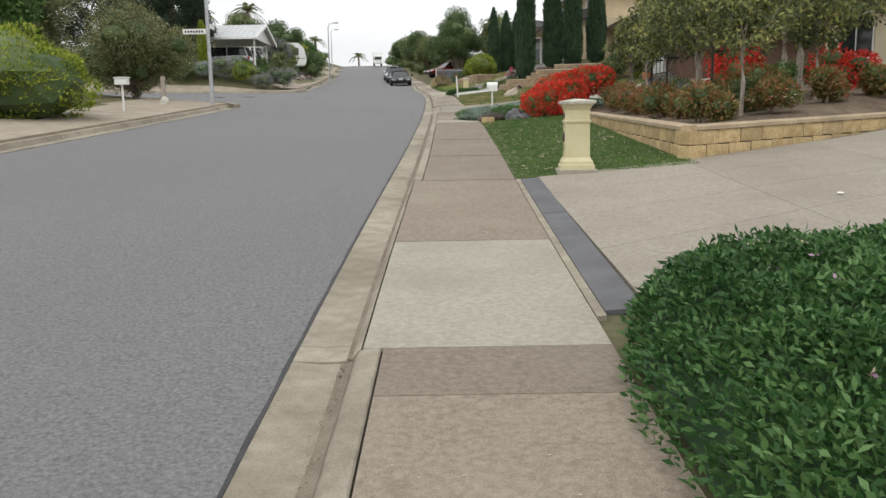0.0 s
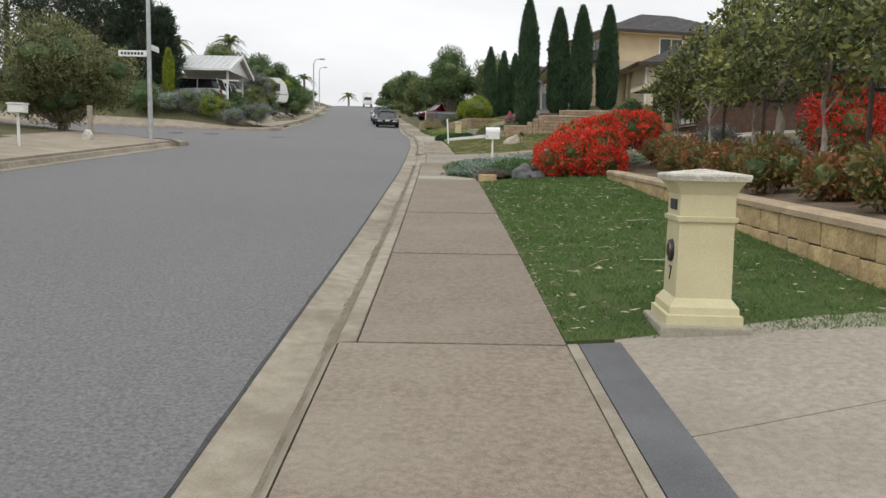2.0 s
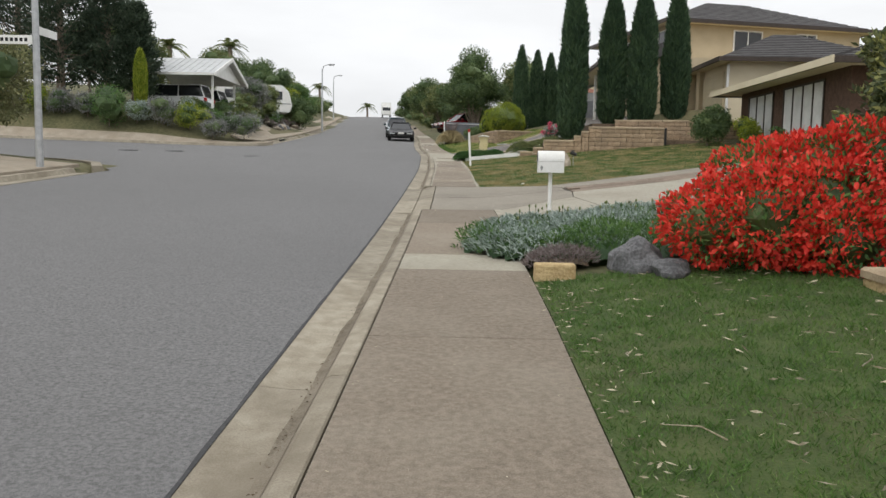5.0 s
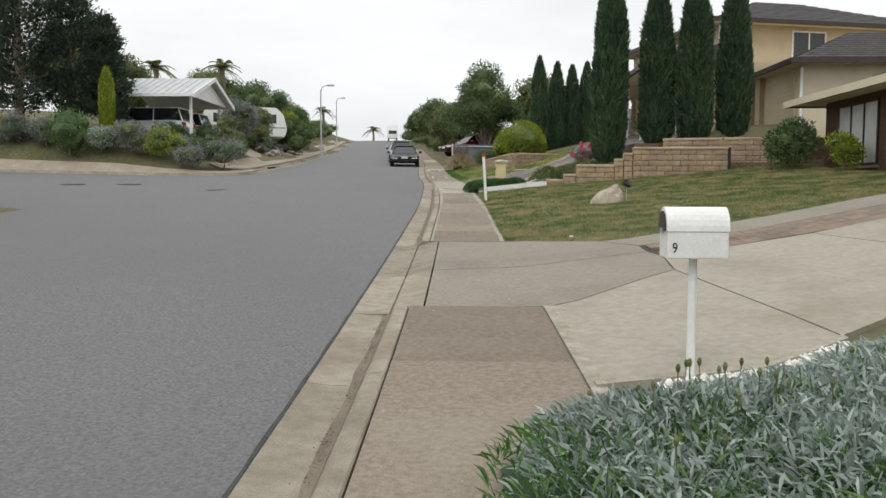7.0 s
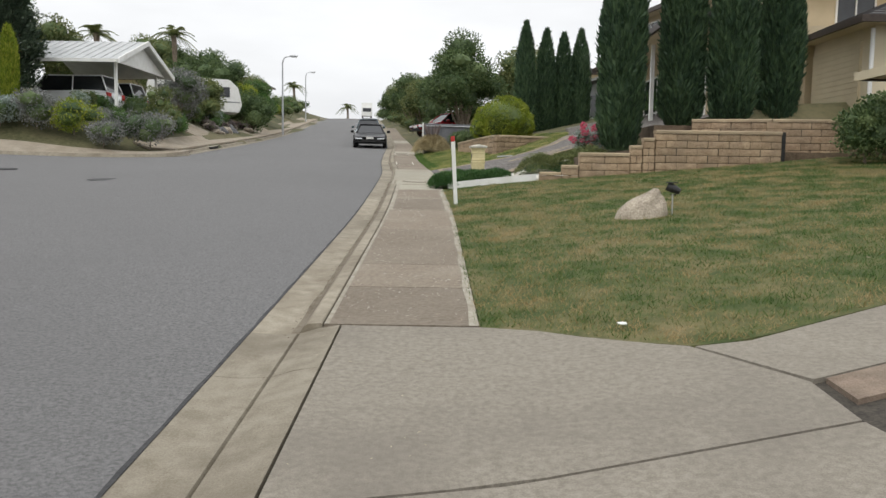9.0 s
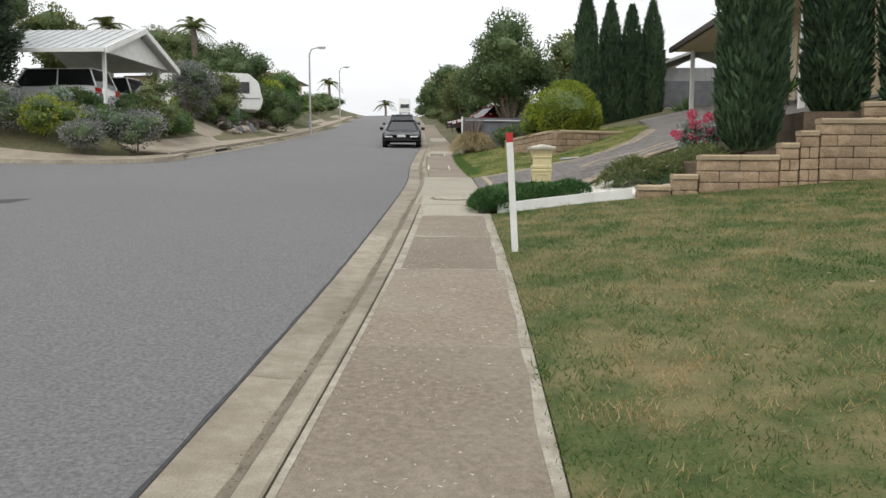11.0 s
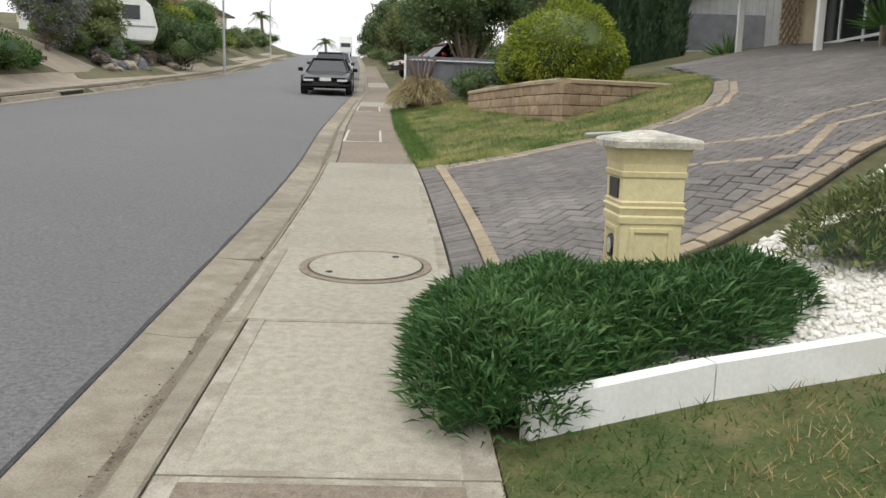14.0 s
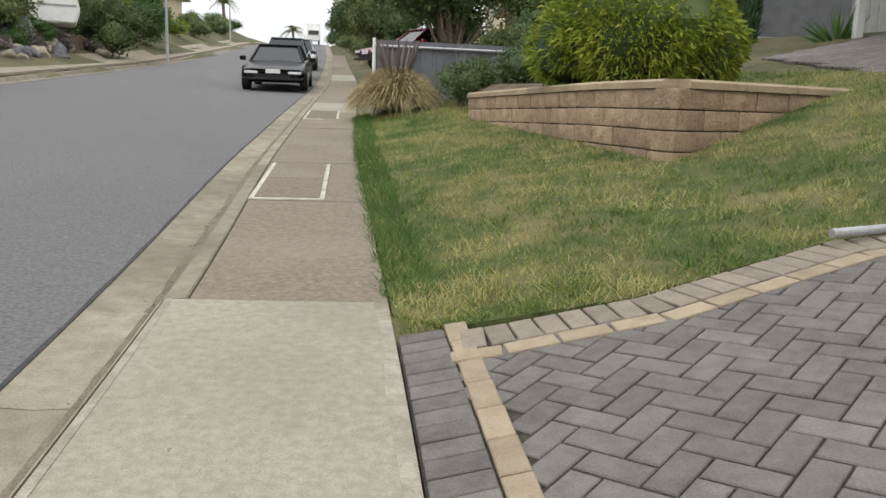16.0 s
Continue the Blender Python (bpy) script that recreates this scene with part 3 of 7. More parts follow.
kerb = thing("kerb", "pale concrete gutter and low rolled kerb", "kerb", kind="structure")
KERB = [(0.0, -0.2), (0.0, -0.026), (0.16, -0.042), (0.29, -0.044), (0.325, -0.03), (0.358, 0.022), (0.38, 0.035), (0.462, 0.04), (0.47, 0.032), (0.47, -0.2)]
KERB_LOW = [(0.0, -0.2), (0.0, -0.026), (0.16, -0.036), (0.285, -0.03), (0.3, -0.042), (0.312, -0.028), (0.35, 0.02), (0.364, 0.03), (0.366, -0.2)]
KERB_RAMP = [(0.0, -0.2), (0.0, -0.026), (0.16, -0.036), (0.308, -0.03), (0.318, -0.05), (0.33, -0.027), (0.45, 0.01), (0.588, 0.034), (0.592, -0.2)]
# the kerb flattens where driveways cross it
CROSSINGS = [(4.12, 10.4, KERB_LOW), (26.68, 31.12, KERB_RAMP), (44.95, 49.45, KERB_LOW)]


def kerb_section(y):
    for c0, c1, sec in CROSSINGS:
        if c0 <= y <= c1:
            return sec
    return KERB


GUT = [-17, -14, -11, -8, -5.2, -2.4, 0.4, 2.0, 4.12, 4.35, 7.4, 10.4, 13.18, 14.53, 16.1, 18.6, 21.5, 24.75, 26.68, 28.57, 30.2, 31.12, 33, 35.6, 38.15, 40.75, 43.5, 44.95, 46.2, 48.42, 49.45, 51, 54, 57, 60, 63, 66, 69, 72, 75, 80, 85, 90, 95, 100, 110]
for a, b in zip([-20] + GUT, GUT):
    part("kerb_stone", profile_along(a + 0.004, b - 0.004, E, kerb_section((a + b) / 2), 0.5), M["kerb_concrete"], kerb)
part("kerb_run", profile_along(110, 300, E, KERB, 5), M["kerb_concrete"], kerb)

# brown silt lying in the angle of the gutter, wider and narrower along the way
def silt_z(x, y):
    return float(G(y)) + float(np.interp(x - E(y), [0.16, 0.29, 0.325, 0.34], [-0.042, -0.044, -0.03, -0.006])) + 0.003


for a, b in ((-4, 4.1), (10.42, 26.66), (31.14, 44.93), (49.47, 66)):
    part("silt", strip(a, b, lambda y: E(y) + 0.265 + 0.02 * noise.noise(Vector((y * 1.7, 0, 0))) + 0.012 * noise.noise(Vector((y * 9, 3, 0))), lambda y: E(y) + 0.334, silt_z, 0.006, 0.12, 5), M["silt"], kerb)
for a, b in ((4.14, 10.4), (44.97, 49.4)):
    part("silt", strip(a, b, lambda y: E(y) + 0.29 + 0.01 * noise.noise(Vector((y * 5, 0, 0))), lambda y: E(y) + 0.318 + 0.006 * noise.noise(Vector((y * 7, 5, 0))), lambda x, y: float(G(y)) - 0.025, 0.006, 0.12, 2), M["silt"], kerb)

left_kerb = thing("kerb", "weathered concrete kerb on the far side of the street", "kerb", kind="structure")
LK = [(0.05, -0.2), (0.05, -0.015), (-0.3, -0.02), (-0.36, 0.09), (-0.5, 0.1), (-0.5, -0.2)]
a = -20.0
while a < 34.0:
    b = min(a + 3.0, 34.2)
    part("kerb_stone", profile_along(a + 0.006, b - 0.006, L, LK, 0.75), M["kerb_concrete"], left_kerb)
    a += 3.0
a = 59.0
while a < 130:
    part("kerb_stone", profile_along(a + 0.006, a + 3.994, L, LK, 1.0), M["kerb_concrete"], left_kerb)
    a += 4.0
part("kerb_run", profile_along(131, 300, L, LK, 5), M["kerb_concrete"], left_kerb)


def kerb_path(pts, name="kerb_stone", w=0.3, h=0.11, parent=None, mat="kerb_concrete"):
    bm = bmesh.new()
    rings = []
    for i, (x, y) in enumerate(pts):
        x0, y0 = pts[max(i - 1, 0)]
        x1, y1 = pts[min(i + 1, len(pts) - 1)]
        d = Vector((x1 - x0, y1 - y0, 0)).normalized()
        s = Vector((-d.y, d.x, 0))
        z = float(G(y)) + 0.02 * max(0, float(L(y)) - x)
        rings.append([bm.verts.new(Vector((x, y, z)) + s * a + Vector((0, 0, u))) for a, u in ((0, -0.2), (0, -0.02), (0.05, h), (w, h), (w, -0.2))])
    for a, b in zip(rings, rings[1:]):
        for k in range(5):
            bm.faces.new((a[k], a[(k + 1) % 5], b[(k + 1) % 5], b[k]))
    bm.faces.new(rings[0])
    bm.faces.new(rings[-1][::-1])
    return part(name, bm, M[mat], parent)


kerb_path([(x, float(side_far(x))) for x in np.linspace(-9.65, -50, 60)][::-1], parent=left_kerb, h=0.1)
kerb_path([(x, float(side_near(x))) for x in np.linspace(-8.65, -50, 60)], parent=left_kerb, h=0.1)

verge1 = part("pavement", drape(-20, 34.6, lambda y: L(y) - 3.6, lambda y: L(y) - 0.5, 0.012, nu=60), M["verge"])
tagged(verge1, "sandy paved verge beside the far kerb", "pavement", kind="structure")
verge2 = part("pavement", drape(58.6, 140, lambda y: L(y) - 2.2, lambda y: L(y) - 0.5, 0.012, nu=60), M["verge"])
tagged(verge2, "pale sandy footpath along the far kerb", "pavement", kind="structure")
verge3 = part("pavement", drape(-40, -9.8, lambda x: side_far(x) + 0.3, lambda x: side_far(x) + 1.6, 0.02, along="x", nu=50), M["verge"])
tagged(verge3, "sandy strip along the side street", "pavement", kind="structure")

# driveways across the footpath on the near side
def line(xs, ys):
    return lambda v: float(np.interp(v, xs, ys))


d1lo, d1hi = line([0.9, 3.7, 14], [4.7, 6.2, 9.0]), line([0.9, 3.3, 6, 9, 14], [10.42, 10.98, 12.0, 13.6, 19])
drive1 = thing("driveway", "brown-grey concrete driveway with saw-cut joints", "driveway", kind="structure")
part("bed", drape(1.25, 15, d1lo, d1hi, -0.012, "x", 40, 14), M["joint"], drive1)
# panels between the diagonal saw cuts
for i in range(7):
    for j in range(4):
        xa, xb = 1.2 + i * 2.0, 1.2 + (i + 1) * 2.0 - 0.007

        def lo(x, j=j):
            return d1lo(x) + (d1hi(x) - d1lo(x)) * j / 4 + 0.004

        def hi(x, j=j):
            return d1lo(x) + (d1hi(x) - d1lo(x)) * (j + 1) / 4 - 0.004
        part("panel", drape(xa, xb, lo, hi, 0.0, "x", 8, 6, 0.04), M["drive_concrete"], drive1)
for a, b in ((4.7, 7.9), (7.912, 10.42)):
    part("edge_band", strip(a, b, lambda y: R(y) + 0.075, lambda y: R(y) + 0.31, lambda x, y: H(x, y) + 0.004, 0.06, 0.4, 3), M["band_dark"], drive1, "dark grey edging band")
part("edge_strip", strip(4.6, 10.42, lambda y: R(y) + 0.008, lambda y: R(y) + 0.067, lambda x, y: H(x, y) + 0.006, 0.06, 0.4, 2), M["kerb_concrete"], drive1)

def paved_z(x, y):
    """The walked surface: the footpath's level inside its edge, the land's beyond it."""
    return float(G(y)) + 0.036 if x < float(R(y)) else float(H(x, y)) + 0.006


def inset(outline, g):
    """A closed outline, drawn in by g on every side."""
    pts = [Vector(p) for p in outline]
    area = sum(p.x * q.y - q.x * p.y for p, q in zip(pts, pts[1:] + pts[:1]))
    sg = 1 if area > 0 else -1
    out_ = []
    for i, p in enumerate(pts):
        a, b = (p - pts[i - 1]).normalized(), (pts[(i + 1) % len(pts)] - p).normalized()
        na, nb = Vector((-a.y, a.x)) * sg, Vector((-b.y, b.x)) * sg
        out_.append(p + (na + nb) / max(0.35, 1 + na.dot(nb)) * g)
    return out_


def cast(outline, level=paved_z, gap=0.005, depth=0.05, grid=0.35):
    """A cast panel with any outline in plan, that follows the ground."""
    pts = inset(outline, gap) if gap else [Vector(p) for p in outline]
    bm = bmesh.new()
    bm.faces.new([bm.verts.new((p.x, p.y, 0)) for p in pts])
    for k, ax in enumerate((Vector((1, 0, 0)), Vector((0, 1, 0)))):
        lo_, hi_ = min(p[k] for p in pts), max(p[k] for p in pts)
        v = lo_ + grid
        while v < hi_:
            bmesh.ops.bisect_plane(bm, geom=bm.verts[:] + bm.edges[:] + bm.faces[:], plane_co=ax * v, plane_no=ax)
            v += grid
    for v in bm.verts:
        v.co.z = level(v.co.x, v.co.y)
    r = bmesh.ops.extrude_face_region(bm, geom=bm.faces[:])
    for v in r["geom"]:
        if isinstance(v, bmesh.types.BMVert):
            v.co.z -= depth
    return bm


d2lo = line([0.3, 0.95, 1.9, 2.58, 5, 9, 13], [24.45, 24.55, 24.62, 25.12, 27.0, 30.4, 33])
d2hi = line([0.3, 0.82, 1.16, 1.41, 1.76, 1.95, 2.29, 4.56, 6.31, 9, 13], [31.1, 31.08, 30.91, 30.7, 30.47, 30.37, 30.41, 31.62, 32.9, 34.6, 37.9])
drive2 = thing("driveway", "cream concrete driveway with a brown paved border strip", "driveway", kind="structure")
part("bed", drape(0.95, 13, lambda x: d2lo(x) + 0.03, lambda x: d2hi(x) - 0.02, -0.02, "x", 60, 16), M["joint"], drive2)
kx = lambda y: float(E(y)) + 0.6
part("panel", cast([(kx(28.58), 28.58), (2.29, 29.17), (2.3, 29.67), (1.94, 30.37), (1.76, 30.47), (1.41, 30.7), (1.16, 30.91), (0.82, 31.09), (kx(31.1), 31.1)]), M["apron"], drive2)
part("panel", cast([(kx(26.68), 26.68), (0.96, 26.68), (1.2, 26.82), (1.93, 27.6), (2.26, 27.89), (2.36, 28.77), (2.29, 29.16), (kx(28.57), 28.57)]), M["apron"], drive2)
part("panel", cast([(0.97, 24.56), (1.9, 24.63), (2.57, 25.12), (2.51, 25.77), (2.26, 27.88), (1.93, 27.59), (1.2, 26.81), (0.97, 26.67)]), M["drive_cream"], drive2)
part("panel", cast([(2.58, 25.13), (4.95, 26.96), (4.25, 29.56), (3.07, 29.02), (2.37, 28.76), (2.27, 27.89), (2.52, 25.77)]), M["drive_cream"], drive2)
part("panel", cast([(4.96, 26.97), (9, 30.4), (13, 33), (13, 35.6), (9, 32.3), (6.3, 30.9), (4.26, 29.57)]), M["drive_cream"], drive2)
part("border", cast([(1.96, 30.36), (2.32, 29.69), (3.78, 30.28), (6.3, 31.91), (9, 33.31), (13, 36.3), (13, 37.9), (9, 34.6), (6.31, 32.9), (4.56, 31.62), (2.29, 30.4)]), M["apron"], drive2)
# brown flags between the border and the cream panels
flag_lo, flag_hi = line([2.3, 3.07, 4.66, 6.3, 9], [28.76, 29.03, 29.82, 30.91, 32.3]), line([2.3, 3.78, 6.3, 9], [29.67, 30.27, 31.9, 33.3])
x = 2.38
while x < 8.6:
    for j in range(3):
        fa = lambda q, j=j: flag_lo(q) + (flag_hi(q) - flag_lo(q)) * j / 3
        fb = lambda q, j=j: flag_lo(q) + (flag_hi(q) - flag_lo(q)) * (j + 1) / 3
        o = 0.2 if j % 2 else 0.0
        part("flag", cast([(x + o, fa(x + o)), (x + o + 0.42, fa(x + o + 0.42)), (x + o + 0.42, fb(x + o + 0.42)), (x + o, fb(x + o))], gap=0.004, grid=9), M["flag_brown"], drive2)
    x += 0.42

d3lo = line([0.4, 1.75, 3.2, 4.6, 6, 8.2], [43.75, 44.35, 45.4, 46.2, 46.8, 47.2])
d3hi = line([0.1, 0.47, 1.12, 2.07, 2.51, 2.97, 3.6, 3.96, 4.6, 5.2, 8.2], [48.95, 48.93, 49.0, 49.35, 49.33, 49.4, 49.96, 50.76, 52.6, 57.5, 58])
drive3 = thing("driveway", "grey herringbone clay paver driveway with tan header course", "driveway", kind="structure")
part("bed", drape(-0.1, 8.2, d3lo, d3hi, -0.004, "x", 50, 16), M["joint"], drive3)

# footpath slabs
JOINTS = [-20, -17, -14, -11, -8, -5.5, -3, -0.6, 1.6, 3.5, 4.12, 6.72, 10.4, 13.32, 16.4, 19.4, 21.66, 22.5, 25.0, 26.68, 31.12, 32.35, 33.42, 35.95, 38.25, 40.2, 42.12, 43.55, 46.44, 49.45, 52.0, 54.2, 58, 61.2, 63.5, 67, 71, 75, 80, 85, 90, 100, 110]
PALE = {4.12, 21.66, 42.12, 43.55, 46.44, 75, 61.2}
footpath = thing("pavement", "brown weathered concrete footpath in cast slabs", "pavement", kind="structure")
prng = random.Random(4)
for a, b in zip(JOINTS, JOINTS[1:]):
    if a == 26.68:
        continue
    tilt = prng.uniform(-0.003, 0.003)
    off = 0.376 if kerb_section((a + b) / 2) is KERB_LOW else 0.482
    part("slab", strip(a + 0.005, b - 0.005, lambda y, off=off: E(y) + off, R, lambda x, y, t=tilt, m=(a + b) / 2: G(y) + 0.036 + t * (y - m), 0.12, 0.4, 4), M["concrete_pale" if a in PALE else "concrete_brown"], footpath)
part("bed", strip(-20, 26.66, lambda y: E(y) + 0.4, R, lambda x, y: G(y) + 0.014, 0.1, 0.5, 3), M["joint"], footpath)
part("bed", strip(31.13, 110, lambda y: E(y) + 0.4, R, lambda x, y: G(y) + 0.014, 0.1, 0.5, 3), M["joint"], footpath)
# pale trowelled margins along and across slab edges
for a, b in zip(JOINTS, JOINTS[1:]):
    if 31 < a < 49.4:
        off = 0.38 if kerb_section((a + b) / 2) is KERB_LOW else 0.486
        wide = 0.03 if a < 38 or a > 43 else 0.07
        part("margin", strip(a + 0.006, b - 0.006, lambda y: E(y) + off, lambda y: E(y) + off + wide, lambda x, y: G(y) + 0.0385, 0.01, 0.5, 2), M["concrete_worn"], footpath)
        part("margin", strip(a + 0.006, b - 0.006, lambda y: R(y) - wide - 0.03 - 0.008 * math.sin(y * 5.1), lambda y: R(y) - 0.003, lambda x, y: G(y) + 0.0385, 0.01, 0.25, 2), M["concrete_worn"], footpath)
        if 37 < a < 43:
            for c in (a + 0.006, b - 0.036):
                part("margin", strip(c, c + 0.03, lambda y: E(y) + off + wide + 0.002, lambda y: R(y) - wide - 0.045, lambda x, y: G(y) + 0.0385, 0.01, 0.5, 2), M["concrete_worn"], footpath)
# raised cement edging beside the slabs before the second driveway
part("edge_strip", strip(24.35, 26.66, lambda y: R(y) + 0.006, lambda y: R(y) + 0.1, lambda x, y: G(y) + 0.05, 0.1, 0.5, 2), M["concrete_worn"], footpath)

# lawns
lawn1 = part("lawn", drape(10.5, 21.35, lambda y: R(y) + 0.01, lambda y: 3.32, 0.0, nu=40), M["turf_base"])
tagged(lawn1, "short green lawn scattered with dry leaves and twigs", "lawn", kind="structure")
lawn2lo = lambda x: d2hi(x) + 0.02
lawn2hi = line([0.3, 0.6, 1.25, 1.9, 2.5, 7.4, 9.5], [42.35, 42.38, 42.57, 42.7, 42.72, 42.62, 42.62])
lawn2 = part("lawn", drape(0.3, 9.5, lawn2lo, lawn2hi, 0.0, "x", 40, 40), M["grass_base"])
tagged(lawn2, "patchy green lawn with dry yellow areas", "lawn", kind="structure")
l3hi = line([48.95, 49.0, 49.35, 49.45, 49.96, 50.76, 52.6, 54.0, 60.5], [0.35, 1.12, 2.07, 2.97, 3.6, 3.96, 4.6, 4.8, 3.0])
lawn3 = part("lawn", cast([(float(R(y)) + 0.012, y) for y in (60.5, 57, 54, 52, 50.5, 49.3)] + [(0.35, 49.02), (1.12, 49.04), (2.07, 49.38), (2.97, 49.44), (3.6, 50.0), (3.96, 50.8), (4.6, 52.6), (4.8, 54), (3.0, 60.5)], lambda x, y: float(H(x, y)), 0, 0.08), M["grass_base"])
tagged(lawn3, "bright green patchy lawn bank rising to a block wall", "lawn", kind="structure")
lawn4 = part("lawn", drape(-8, 29, lambda y: L(y) - 14, lambda y: L(y) - 3.6 + 0.5 * math.sin(y * 0.3), 0.016, nu=30), M["grass_base"])
tagged(lawn4, "small mown lawn behind the far verge", "lawn", kind="structure")


def blades(name, label, n, sample, h, mat, clear=None):
    p = sample(n)
    p = p[p[:, 0] > R(p[:, 1]) - 0.03] if p[:, 0].mean() > 0 else p
    z = H(p[:, 0], p[:, 1])
    p = np.stack([p[:, 0], p[:, 1], z - 0.005], 1)
    d = rng.normal(size=p.shape) * 0.55
    d[:, 2] = 0.7
    d /= np.linalg.norm(d, axis=1, keepdims=True)
    s = np.cross(d, rng.normal(size=p.shape))
    s /= np.linalg.norm(s, axis=1, keepdims=True)
    # tufts: the height swells and fades from clump to clump
    tuft = np.array([noise.noise(Vector((a * 5.0, b * 5.0, 7.0))) + 0.6 * noise.noise(Vector((a * 17.0, b * 17.0, 2.0))) for a, b in p[:, :2]])
    ln = (h * rng.uniform(0.4, 1.2, len(p)) * np.clip(1 + 0.9 * tuft, 0.25, 2.0))[:, None]
    v = np.stack([p - s * 0.0032, p + s * 0.0032, p + d * ln], 1).reshape(-1, 3)
    ob = part(name, mesh_np(name, v, np.arange(len(v)).reshape(-1, 3)), mat)
    tagged(ob, label, "grass", kind="stuff")


def between_y(y0, y1, lo, hi, power=1.0):
    def f(n):
        y = y0 + (y1 - y0) * rng.uniform(0, 1, n)
        k = rng.uniform(0, 1, n) ** power
        a, b = np.array([float(lo(v)) for v in y]), np.array([float(hi(v)) for v in y])
        return np.stack([a + (b - a) * k, y], 1)
    return f


def between_x(x0, x1, lo, hi):
    def f(n):
        x = x0 + (x1 - x0) * rng.uniform(0, 1, n)
        a, b = np.array([lo(v) for v in x]), np.array([hi(v) for v in x])
        return np.stack([x, a + (b - a) * rng.uniform(0, 1, n)], 1)
    return f


blades("grass", "short green lawn grass", 90000, between_y(10.5, 21.35, lambda y: R(y) + 0.02, lambda y: 3.3), 0.045, M["blade_green"])
blades("grass", "short green and yellowing lawn grass", 190000, between_x(0.4, 9.4, lambda x: lawn2lo(x) + 0.03, lambda x: lawn2hi(x)), 0.05, M["blade_dry"])
blades("grass", "bright green lawn grass on a bank", 90000, between_y(49.03, 60.5, lambda y: R(y) + 0.02, lambda y: l3hi(y) - 0.05), 0.06, M["blade_bank"])
blades("grass", "green grass fringe along the footpath", 9000, between_y(49.5, 60, lambda y: R(y) - 0.03, lambda y: R(y) + 0.25), 0.1, M["blade_green"])
blades("grass", "mown green grass behind the far verge", 30000, between_y(8, 29, lambda y: L(y) - 8, lambda y: L(y) - 3.7), 0.07, M["blade_green"])


